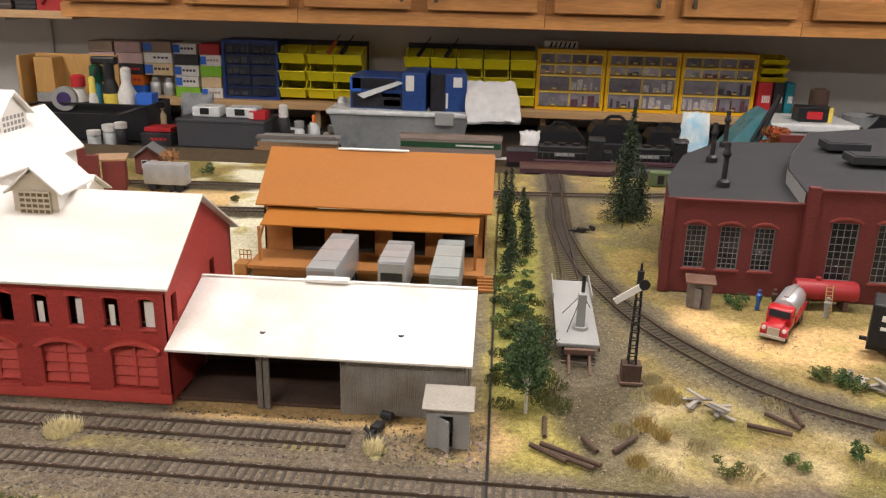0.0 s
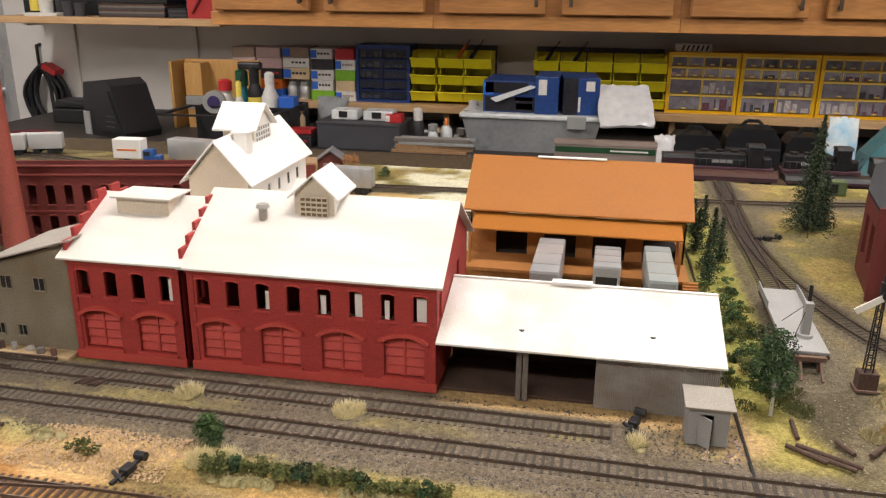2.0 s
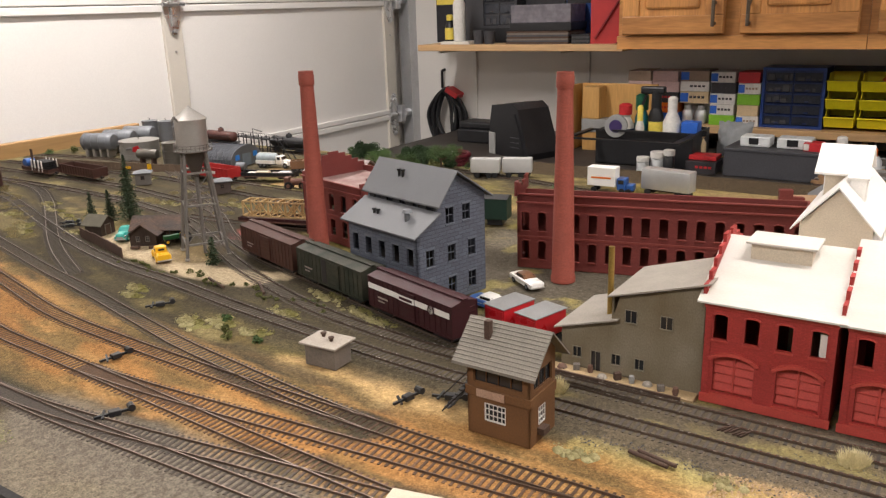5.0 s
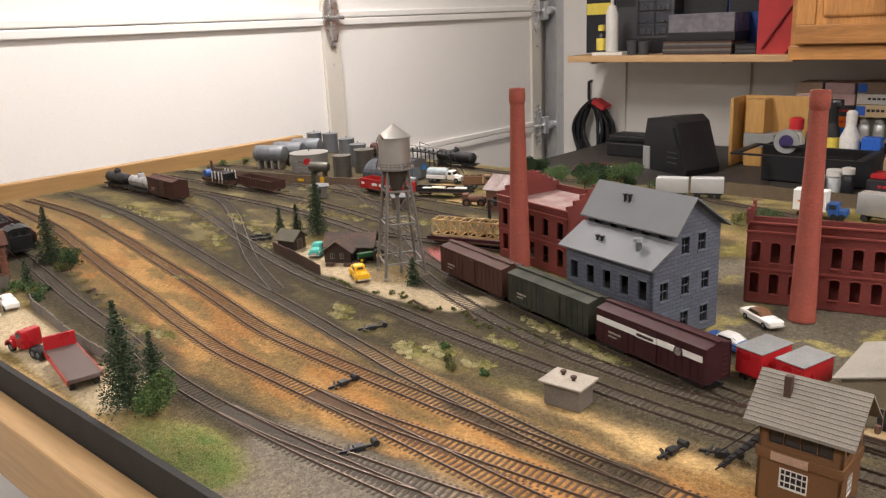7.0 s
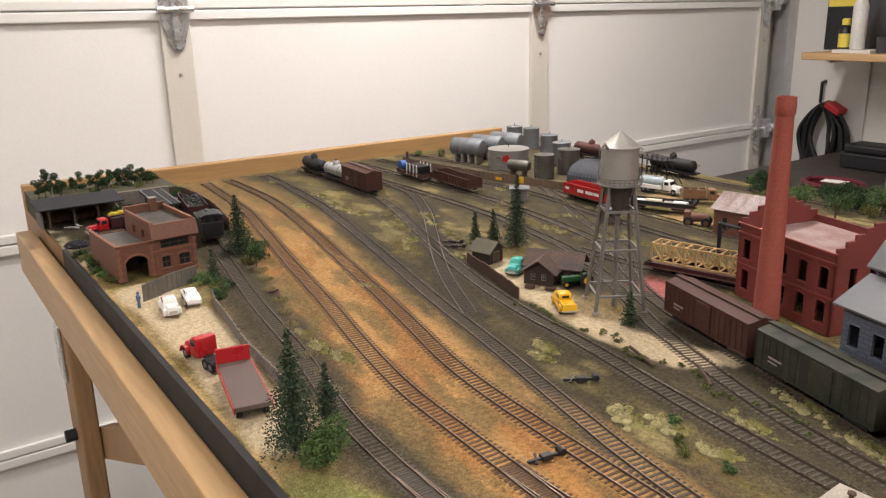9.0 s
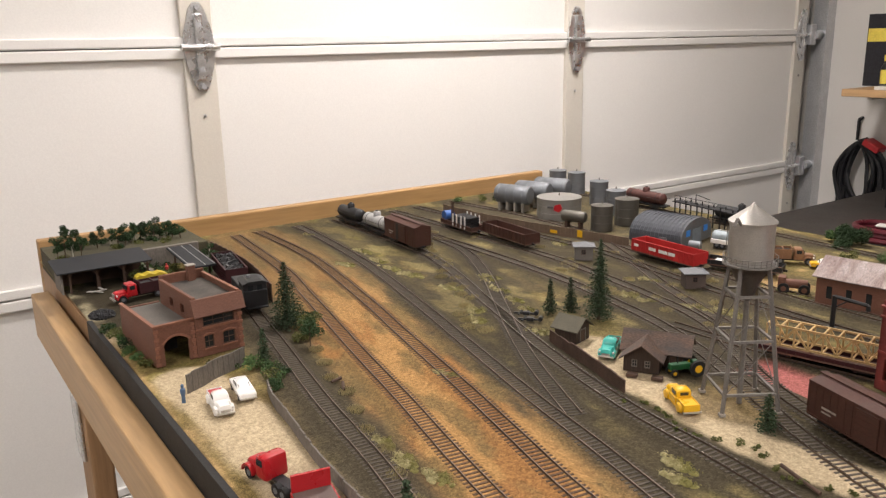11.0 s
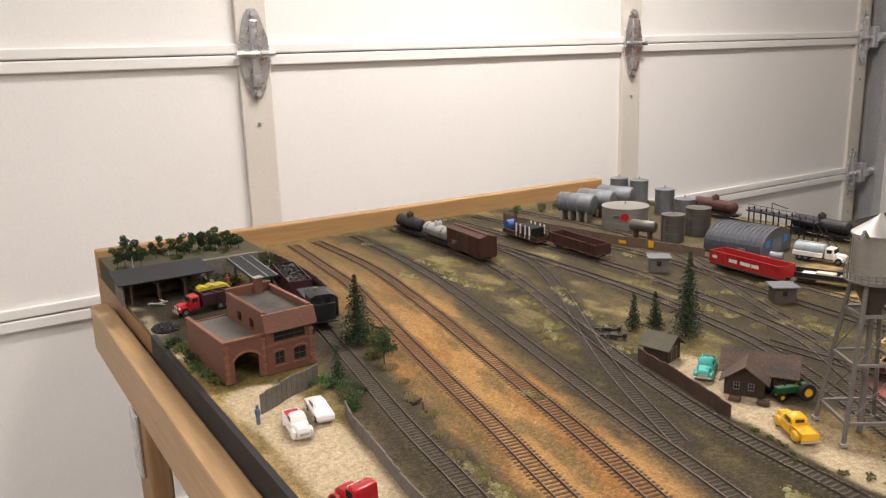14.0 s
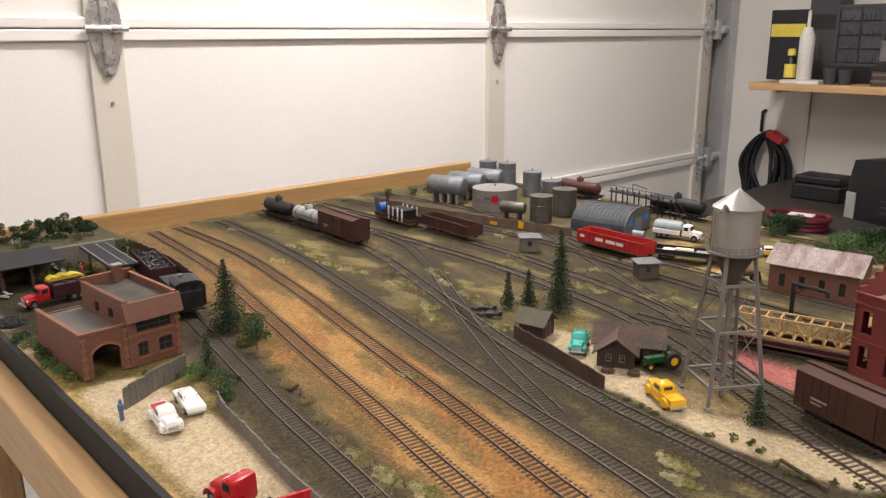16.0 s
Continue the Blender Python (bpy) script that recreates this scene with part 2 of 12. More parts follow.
# ---- mesh helpers ----
class Geo:
    """Collects faces of one part and turns them into a mesh."""

    def __init__(self):
        self.v, self.f = [], []

    def add(self, verts, faces, m=None):
        k = len(self.v)
        self.v += [tuple(m @ Vector(p)) if m else tuple(p) for p in verts]
        self.f += [tuple(i + k for i in face) for face in faces]
        return self

    def box(self, x0, x1, y0, y1, z0, z1, m=None, c=0.0):
        if c <= 0:
            v = [(x, y, z) for z in (z0, z1) for y in (y0, y1) for x in (x0, x1)]
            f = [(0, 2, 3, 1), (4, 5, 7, 6), (0, 1, 5, 4), (2, 6, 7, 3), (0, 4, 6, 2), (1, 3, 7, 5)]
            return self.add(v, f, m)
        bm = bmesh.new()
        bmesh.ops.create_cube(bm, size=1.0)
        for p in bm.verts:
            p.co = Vector(((x0 + x1) / 2 + p.co.x * (x1 - x0), (y0 + y1) / 2 + p.co.y * (y1 - y0), (z0 + z1) / 2 + p.co.z * (z1 - z0)))
        bmesh.ops.bevel(bm, geom=bm.edges[:], offset=c, segments=2, affect="EDGES", profile=0.5)
        bm.verts.index_update()
        self.add([p.co[:] for p in bm.verts], [[p.index for p in f.verts] for f in bm.faces], m)
        bm.free()
        return self

    def cyl(self, x, y, z0, z1, r0, r1=None, n=16, m=None, cap=True):
        r1 = r0 if r1 is None else r1
        v = [(x + r * math.cos(2 * math.pi * i / n), y + r * math.sin(2 * math.pi * i / n), z) for r, z in ((r0, z0), (r1, z1)) for i in range(n)]
        f = [(i, (i + 1) % n, n + (i + 1) % n, n + i) for i in range(n)]
        if cap:
            f += [tuple(range(n))[::-1], tuple(range(n, 2 * n))]
        return self.add(v, f, m)

    def lathe(self, profile, n=20, m=None):
        v = [(r * math.cos(2 * math.pi * i / n), r * math.sin(2 * math.pi * i / n), z) for r, z in profile for i in range(n)]
        f = [(j * n + i, j * n + (i + 1) % n, (j + 1) * n + (i + 1) % n, (j + 1) * n + i) for j in range(len(profile) - 1) for i in range(n)]
        f += [tuple(range(n))[::-1], tuple(range((len(profile) - 1) * n, len(profile) * n))]
        return self.add(v, f, m)

    def rod(self, a, b, r, n=6):
        a, b = Vector(a), Vector(b)
        q = (b - a).to_track_quat("Z", "Y").to_matrix().to_4x4()
        return self.cyl(0, 0, 0, (b - a).length, r, n=n, m=Matrix.Translation(a) @ q)

    def beam(self, a, b, w, h=None):
        a, b = Vector(a), Vector(b)
        q = (b - a).to_track_quat("Z", "Y").to_matrix().to_4x4()
        h = h or w
        return self.box(-w / 2, w / 2, -h / 2, h / 2, 0, (b - a).length, Matrix.Translation(a) @ q)

    def prism(self, outline, y0, y1, m=None):
        """An outline in x, z drawn out from y0 to y1."""
        n = len(outline)
        v = [(x, y, z) for y in (y0, y1) for x, z in outline]
        f = [tuple(range(n)), tuple(range(n, 2 * n))[::-1]] + [(i, n + i, n + (i + 1) % n, (i + 1) % n) for i in range(n)]
        return self.add(v, f, m)

    def wall(self, w, h, t, holes=(), m=None):
        """A wall of thickness t with its front at y = 0 and openings (x0, x1, z0, z1) that go through."""
        xs = sorted({0.0, w, *[a for q in holes for a in q[:2]]})
        zs = sorted({0.0, h, *[a for q in holes for a in q[2:]]})
        solid = {(i, j) for i in range(len(xs) - 1) for j in range(len(zs) - 1)
                 if not any(a <= (xs[i] + xs[i + 1]) / 2 <= b and c <= (zs[j] + zs[j + 1]) / 2 <= d for a, b, c, d in holes)}
        for i, j in solid:
            x0, x1, z0, z1 = xs[i], xs[i + 1], zs[j], zs[j + 1]
            self.add([(x0, 0, z0), (x1, 0, z0), (x1, 0, z1), (x0, 0, z1)], [(0, 1, 2, 3)], m)
            self.add([(x0, t, z0), (x1, t, z0), (x1, t, z1), (x0, t, z1)], [(3, 2, 1, 0)], m)
            for (di, dj), q in (((-1, 0), [(x0, 0, z0), (x0, 0, z1), (x0, t, z1), (x0, t, z0)]), ((1, 0), [(x1, 0, z0), (x1, t, z0), (x1, t, z1), (x1, 0, z1)]),
                                ((0, -1), [(x0, 0, z0), (x0, t, z0), (x1, t, z0), (x1, 0, z0)]), ((0, 1), [(x0, 0, z1), (x1, 0, z1), (x1, t, z1), (x0, t, z1)])):
                if (i + di, j + dj) not in solid:
                    self.add(q, [(0, 1, 2, 3)], m)
        return self

    def shifted(self, x, y, z):
        self.v = [(a + x, b + y, c + z) for a, b, c in self.v]
        return self

    def mesh(self, name, material, smooth=False):
        me = bpy.data.meshes.new(name)
        me.from_pydata(self.v, [], self.f)
        me.validate()
        bm = bmesh.new()
        bm.from_mesh(me)
        bmesh.ops.remove_doubles(bm, verts=bm.verts, dist=1e-6)
        bmesh.ops.recalc_face_normals(bm, faces=bm.faces)
        bm.to_mesh(me)
        bm.free()
        if smooth:
            me.polygons.foreach_set("use_smooth", [True] * len(me.polygons))
            me.set_sharp_from_angle(angle=radians(40))
        me.materials.append(material)
        return me


def thing(name, m, label, category, group="", kind=""):
    ob = new(name)
    ob.empty_display_size = 0.02
    ob.matrix_world = m
    return tagged(ob, label, category, group, kind)


def part(name, geo, material, parent, label="", smooth=False):
    data = geo.mesh(name, material, smooth) if isinstance(geo, Geo) else geo
    ob = new(name, data)
    ob.parent = parent
    if label:
        ob["label"] = label
    return ob


def solo(name, geo, material, label, category, m=None, smooth=False, group="", kind=""):
    ob = new(name, geo.mesh(name, material, smooth) if isinstance(geo, Geo) else geo)
    if m:
        ob.matrix_world = m
    return tagged(ob, label, category, group, kind)


def structure(name, geo, material, label="", m=None, smooth=False):
    ob = new(name, geo.mesh(name, material, smooth))
    if m:
        ob.matrix_world = m
    return tagged(ob, label, "", "", "structure")


def curve_points(pts, step):
    """Points along a smooth line through pts, at even steps, with their headings."""
    p = [Vector((*q, 0)) for q in pts]
    dense = []
    for i in range(len(p) - 1):
        a, b, c, d = p[max(i - 1, 0)], p[i], p[i + 1], p[min(i + 2, len(p) - 1)]
        for k in range(24):
            t = k / 24
            dense.append(0.5 * ((2 * b) + (c - a) * t + (2 * a - 5 * b + 4 * c - d) * t * t + (3 * b - a - 3 * c + d) * t ** 3))
    dense.append(p[-1])
    out, left = [], 0.0
    for a, b in zip(dense, dense[1:]):
        length = (b - a).length
        if length < 1e-9:
            continue
        way = (b - a) / length
        s = left
        while s <= length:
            out.append((a + way * s, way))
            s += step
        left = s - length
    return out


# ---- the room ----
WALL_Y, DOOR_X, FLOOR_Z, CEIL_Z = 3.22, -2.65, -0.98, 1.42
CAB_Y, CAB_Z = 2.79, 0.165
g = Geo().box(-2.95, 3.6, -3.2, 3.5, FLOOR_Z - 0.1, FLOOR_Z)
structure("floor", g, M_FLOOR, "bare concrete garage floor")
# ceiling, east and south walls are unseen; they close the room and limit bounce
structure("ceiling", Geo().box(-2.95, 3.6, -3.2, 3.5, CEIL_Z, CEIL_Z + 0.1), M_CEILING, "unseen garage ceiling, toned down to cut bounced light")
structure("wall_north", Geo().box(-2.95, 3.6, WALL_Y, WALL_Y + 0.12, FLOOR_Z, CEIL_Z), M_WALL, "off-white painted garage wall")
structure("wall_east", Geo().box(3.45, 3.6, -3.2, WALL_Y, FLOOR_Z, CEIL_Z), M_FARWALL, "unseen garage wall, toned down to cut bounced light")
structure("wall_south", Geo().box(-2.95, 3.45, -3.2, -3.08, FLOOR_Z, CEIL_Z), M_FARWALL, "unseen garage wall, toned down to cut bounced light")
structure("wall_west", Geo().wall(6.3, CEIL_Z - FLOOR_Z, 0.12, [(0.75, 6.15, 0.0, 2.2)], pose(DOOR_X - 0.06, -3.08, FLOOR_Z, 0, 0, 90)), M_WALL,
          "white painted wall round the garage door")


# housings and glowing tubes are added at the assumed lamps; no ceiling is visible
def fixture(x, y, turn):
    lamp = thing("assumed_ceiling_light", pose(x, y, CEIL_Z, 0, 0, turn), "assumed white fluorescent ceiling light with a long housing, out of view", "ceiling light", "ceiling lights")
    part("housing", Geo().box(-0.62, 0.62, -0.07, 0.07, -0.05, 0, c=0.006), M_TRIMB, lamp)
    for k in (-0.035, 0.035):
        part("tube", Geo().cyl(0, 0, -0.59, 0.59, 0.013, n=10, m=pose(0, k, -0.058, 0, 90, 0)), mat("lit_tube", (1.0, 0.95, 0.88), emit=3.0, bump=0), lamp, "glowing white tube")


for x, y, turn in ((-1.98, 1.30, 90), (0.15, 0.65, 0), (1.35, 1.55, 0), (1.45, -0.85, 0), (-1.00, -0.95, 0)):
    fixture(x, y, turn)


def garage_door():
    """A sectional door: rows of plain steel sections with seams, stiles and hinges."""
    door = thing("door_1", pose(DOOR_X, 0, 0), "closed white sectional steel garage door", "garage door", kind="structure")
    seams = [-0.692, -0.155, 0.368, 0.905]
    edges = [FLOOR_Z, *seams, 1.25]
    y0, y1 = -2.3, 3.11
    stiles = [-0.55, 0.647, 1.84, 3.07]
    for low, high in zip(edges, edges[1:]):
        a, b = low + (0.0015 if low > FLOOR_Z else 0.0), high - 0.0015
        geo = Geo().box(-0.045, -0.012, y0, y1, a - 0.001, b + 0.001)
        geo.box(-0.012, 0.0, y0, y1, b - 0.024, b, c=0.003)
        geo.box(-0.012, 0.0, y0, y1, a, a + 0.022, c=0.003)
        sec = part("door_section", geo, M_DOOR, door)
        for s in stiles:
            part("stile", Geo().box(-0.012, 0.002, s - 0.037, s + 0.037, a + 0.022, b - 0.024, c=0.002), mat("stile_cream", (0.66, 0.62, 0.55), 0.45, scale=4, vary=0.04, grain=300), sec)
            part("rivet", Geo().cyl(0, 0, 0, 0.004, 0.004, n=8, m=pose(0.002, s, b - 0.155, 0, 90, 0)), M_HINGE, sec)
    for z in seams:
        for s in stiles:
            leaf = [(-0.018, -0.085), (-0.008, -0.1), (0.008, -0.1), (0.018, -0.085), (0.034, -0.03), (0.036, 0.0), (0.034, 0.03), (0.018, 0.085), (0.008, 0.1), (-0.008, 0.1), (-0.018, 0.085), (-0.034, 0.03), (-0.036, 0.0), (-0.034, -0.03)]
            hinge = part("hinge", Geo().prism(leaf, 0.0, 0.005, pose(0.008, s, z, 0, 0, 90)), M_HINGE, door, "zinc-plated pointed strap hinge")
            part("pin", Geo().cyl(0, 0, -0.045, 0.045, 0.008, n=10, m=pose(0.016, s, z, 90, 0, 0)), M_HINGE, hinge)
            ridge = Geo().box(-0.010, 0.010, 0, 0.010, -0.075, 0.075, pose(0.006, s, z, 0, 0, -90), c=0.003)
            part("rib", ridge, M_HINGE, hinge)
            for k in (-0.088, -0.05, 0.05, 0.088):
                part("bolt", Geo().cyl(0, 0, 0, 0.006, 0.007, n=6, m=pose(0.011, s, z + k, 0, 90, 0)), M_TRACKMETAL, hinge)
    for z in seams:
        part("roller_bracket", Geo().box(0.004, 0.03, 3.095, 3.13, z - 0.04, z + 0.04, c=0.004).cyl(0, 0, 0, 0.05, 0.018, n=14, m=pose(0.025, 3.12, z, -90, 0, 0)), M_TRACKMETAL, door)
    return door


garage_door()
rail = thing("door_rail", pose(DOOR_X, 3.165, 0), "galvanised vertical rail of the garage door", "door rail", kind="structure")
part("channel", Geo().box(-0.01, 0.05, 0.0, 0.055, FLOOR_Z, 1.3).box(0.05, 0.056, -0.012, 0.0, FLOOR_Z, 1.3), M_TRACKMETAL, rail)
part("jamb", Geo().box(-0.06, 0.02, 0.058, 0.098, FLOOR_Z, 1.3), M_TRIMB, rail)


def oak_cabinet(x0, x1):
    w = x1 - x0
    cab = thing("wall_cabinet", pose(x0, CAB_Y, CAB_Z), "honey oak wall cabinet with two raised panel doors", "cabinet", "row of wall cabinets")
    part("body", Geo().box(0, w - 0.001, 0.0, WALL_Y - CAB_Y, 0.0, 0.75), M_OAKH, cab)
    part("bottom_rail", Geo().box(0, w - 0.001, -0.018, 0, 0.0, 0.045, c=0.002), M_OAKH, cab)
    for k in range(2):
        a, b = k * w / 2 + 0.025, (k + 1) * w / 2 - 0.025
        door = part("cabinet_door", Geo().box(a, b, -0.036, -0.018, 0.05, 0.74, c=0.004), M_OAK, cab)
        part("rail", Geo().box(a + 0.002, b - 0.002, -0.042, -0.034, 0.052, 0.112, c=0.003), M_OAKH, door)
        for s in (a + 0.002, b - 0.062):
            part("stile", Geo().box(s, s + 0.06, -0.042, -0.034, 0.112, 0.738, c=0.003), M_OAK, door)
        bm_panel = Geo()
        bm_panel.box(a + 0.082, b - 0.082, -0.044, -0.034, 0.135, 0.72, c=0.008)
        part("panel", bm_panel, M_OAK, door)
        hx = b - 0.03 if k == 0 else a + 0.03
        h = Geo().box(hx - 0.006, hx + 0.006, -0.068, -0.06, 0.075, 0.16, c=0.003).box(hx - 0.005, hx + 0.005, -0.062, -0.04, 0.08, 0.09).box(hx - 0.005, hx + 0.005, -0.062, -0.04, 0.145, 0.155)
        part("handle", h, mat("antique_handle", (0.16, 0.13, 0.10), 0.35, metal=0.8), door, "dark antique metal pull")
    return cab


for k in range(5):
    oak_cabinet(-1.415 + 0.8 * k, -1.415 + 0.8 * (k + 1))
shelf = thing("wall_shelf", pose(0, 0, 0), "pale pine wall shelf on metal brackets", "shelf")
part("board", Geo().box(-2.345, -1.425, 2.86, WALL_Y, 0.152, 0.178, c=0.003), M_PINE, shelf)
for x in (-1.72, -2.28):
    part("bracket", Geo().box(x, x + 0.016, WALL_Y - 0.012, WALL_Y, -0.2, 0.152).box(x, x + 0.016, 2.92, WALL_Y - 0.012, 0.14, 0.152), M_TRIMB, shelf, "white metal bracket")

# ---- the layout table ----
TX0, TX1, TY0, TY1 = -2.33, 1.5, 0.215, 1.78
structure("table_deck", Geo().box(TX0, TX1, TY0 + 0.002, 1.415, -0.09, -0.012).box(TX0, -1.26, 1.4152, 1.45, -0.09, -0.012).box(-1.2598, TX1, 1.4152, 1.70, -0.09, -0.048), M_LEG, "plywood deck of the railway layout table")
bench = thing("layout_table_frame", pose(0, 0, 0), "pine framed layout table with bolted legs", "table")
part("front_rail", Geo().box(TX0 + 0.11, TX1, 0.180, 0.2095, -0.105, -0.028, c=0.003), M_RAILTOP, bench, "clear varnished pine front board")
part("edge_strip", Geo().box(TX0 + 0.42, TX1, 0.2098, 0.2165, -0.10, 0.0035), M_FASCIA, bench, "black painted edge strip")
part("end_board", Geo().box(TX0 - 0.024, TX0, 0.216, 1.425, -0.09, 0.036, c=0.003), M_PINEY, bench, "pine end board")
part("under_rail", Geo().box(TX0 + 0.02, TX1, 0.2455, 0.28, -0.20, -0.091), M_LEG, bench)
for x in (-2.14, -0.9, 0.3, 1.3):
    leg = part("leg", Geo().box(x, x + 0.09, 0.2105, 0.245, FLOOR_Z, -0.092, c=0.004), M_LEG, bench)
    way = 0.67 if x < 1.0 else -0.67
    part("brace", Geo().beam((x + 0.05, 0.262, -0.43), (x + 0.05 + way, 0.262, -0.13), 0.03, 0.06), M_LEG, leg)
    part("bolt", Geo().cyl(0, 0, 0, 0.02, 0.012, n=8, m=pose(x + 0.045, 0.2105, -0.40, 90, 0, 0)), M_BLACK, leg)
    part("hinge_plate", Geo().box(x + 0.012, x + 0.06, 0.204, 0.2105, -0.29, -0.18, c=0.003), M_HINGE, leg, "steel hinge plate")
for x in (-2.0, -0.9, 0.3, 1.3):
    part("rear_leg", Geo().box(x, x + 0.09, 1.66, 1.70, FLOOR_Z, -0.09, c=0.004), M_LEG, bench)

# ---- ground and tracks ----
TRACKS = {
    "main_track": [(1.45, 0.512), (0.6, 0.516), (0.1, 0.520), (-0.3, 0.529), (-0.69, 0.536), (-0.84, 0.548), (-1.0, 0.566), (-1.15, 0.590), (-1.28, 0.604), (-1.43, 0.637), (-1.62, 0.695), (-1.85, 0.768), (-2.0, 0.789), (-2.29, 0.792)],
    "second_track": [(-0.03, 0.569), (-0.3, 0.574), (-0.6, 0.579), (-0.72, 0.578), (-0.82, 0.588), (-0.92, 0.606), (-1.02, 0.638), (-1.13, 0.683), (-1.22, 0.73), (-1.36, 0.80), (-1.5, 0.84), (-1.75, 0.87), (-2.29, 0.87)],
    "mill_track": [(-0.52, 0.581), (-0.64, 0.590), (-0.75, 0.613), (-0.857, 0.643), (-1.0, 0.686), (-1.12, 0.722), (-1.24, 0.775), (-1.38, 0.868), (-1.50, 0.905), (-1.676, 0.932), (-1.81, 0.942), (-2.29, 0.935)],
    "front_track": [(-0.25, 0.318), (-0.6, 0.312), (-0.81, 0.306), (-0.97, 0.301), (-1.15, 0.308), (-1.33, 0.339), (-1.49, 0.360), (-1.68, 0.392), (-1.79, 0.410), (-2.07, 0.455), (-2.29, 0.478)],
    "yard_track": [(-0.3, 0.336), (-0.5, 0.345), (-0.62, 0.352), (-0.705, 0.356), (-0.79, 0.360), (-0.89, 0.366), (-1.0, 0.372), (-1.08, 0.376), (-1.18, 0.382), (-1.30, 0.402), (-1.435, 0.430), (-1.60, 0.461), (-1.842, 0.510), (-1.99, 0.538), (-2.29, 0.566)],
    "yard_track_2": [(0.10, 0.424), (-0.30, 0.425), (-0.50, 0.424), (-0.60, 0.424), (-0.71, 0.426), (-0.85, 0.428), (-0.95, 0.431), (-1.04, 0.435), (-1.13, 0.441), (-1.21, 0.452), (-1.30, 0.472), (-1.40, 0.494), (-1.50, 0.514), (-1.62, 0.538), (-1.767, 0.568), (-2.03, 0.610), (-2.29, 0.616)],
    "yard_track_3": [(-0.70, 0.4265), (-0.786, 0.434), (-0.872, 0.446), (-0.97, 0.460), (-1.06, 0.479), (-1.222, 0.515), (-1.355, 0.541), (-1.518, 0.578), (-1.697, 0.619), (-1.937, 0.667), (-2.162, 0.693), (-2.29, 0.70)],
    "merge_track": [(-0.36, 0.4245), (-0.45, 0.414), (-0.536, 0.4045), (-0.63, 0.398), (-0.738, 0.3895), (-0.865, 0.3790), (-0.937, 0.3745), (-1.02, 0.3728)],
    "front_branch": [(-0.30, 0.372), (-0.45, 0.366), (-0.56, 0.357), (-0.641, 0.347), (-0.74, 0.334), (-0.854, 0.3175), (-0.97, 0.305), (-1.06, 0.303)],
    "slip_track": [(-1.30, 0.548), (-1.42, 0.600), (-1.52, 0.652), (-1.64, 0.722), (-1.76, 0.790), (-1.90, 0.850), (-2.05, 0.868)],
    "gondola_track": [(-0.95, 1.06), (-1.2, 1.063), (-1.44, 1.072), (-1.61, 1.078), (-1.70, 1.088), (-1.86, 1.120), (-2.05, 1.13), (-2.29, 1.10)],
    "lead_track": [(-0.95, 0.975), (-1.15, 0.985), (-1.35, 0.99), (-1.55, 1.01), (-1.75, 1.035), (-1.95, 1.025), (-2.29, 1.0)],
    "cross_lead": [(-1.38, 0.895), (-1.52, 0.955), (-1.66, 1.03), (-1.80, 1.10)],
    "spur_track": [(0.152, 1.405), (0.150, 1.312), (0.140, 1.149), (0.142, 1.0), (0.141, 0.857), (0.137, 0.749), (0.133, 0.700)],
    "curve_track": [(0.151, 1.39), (0.148, 1.20), (0.146, 1.08), (0.158, 0.950), (0.180, 0.858), (0.206, 0.784), (0.240, 0.724), (0.275, 0.678), (0.33, 0.638), (0.45, 0.59), (0.62, 0.565), (1.45, 0.56)],
    "rear_track": [(-0.75, 1.20), (-0.5, 1.235), (-0.3, 1.25), (-0.05, 1.255), (0.2, 1.27), (0.4, 1.30), (0.9, 1.36), (1.45, 1.36)],
    "rear_track_2": [(-0.36, 1.105), (-0.25, 1.115), (-0.16, 1.118)],
    "bridge_track": [(-0.93, 0.905), (-1.1, 0.885), (-1.29, 0.845), (-1.42, 0.835)],
    "back_track": [(-2.2, 1.40), (-1.6, 1.38), (-1.2, 1.36), (-0.9, 1.30), (-0.75, 1.20)],
}
ORANGE_BED = {"yard_track", "yard_track_2", "merge_track"}
DARK = np.array((0.064, 0.053, 0.042))
ORANGE = np.array((0.262, 0.135, 0.062))
GRASS = np.array((0.235, 0.178, 0.088))
GREEN = np.array((0.15, 0.134, 0.046))
SAND = np.array((0.58, 0.395, 0.225))
TAN = np.array((0.45, 0.365, 0.300))
PLASTER = np.array((0.62, 0.60, 0.55))
ASPHALT = np.array((0.150, 0.130, 0.122))
DIRT = np.array((0.26, 0.19, 0.115))


def soft(a, lo, hi):
    t = np.clip((a - lo) / (hi - lo), 0, 1)
    return t * t * (3 - 2 * t)


def noise2(x, y, scale, seed):
    """Smooth value noise over the plane, 0 to 1."""
    rng = np.random.RandomState(seed)
    table = rng.rand(64, 64)
    out, amp, total = 0, 1.0, 0
    for o in range(3):
        u, v = x * scale * 2 ** o, y * scale * 2 ** o
        i, j = np.floor(u).astype(int), np.floor(v).astype(int)
        fu, fv = u - i, v - j
        fu, fv = fu * fu * (3 - 2 * fu), fv * fv * (3 - 2 * fv)
        pick = lambda a, b: table[a % 64, b % 64]
        out = out + amp * ((pick(i, j) * (1 - fu) + pick(i + 1, j) * fu) * (1 - fv) + (pick(i, j + 1) * (1 - fu) + pick(i + 1, j + 1) * fu) * fv)
        total += amp
        amp *= 0.5
    return out / total


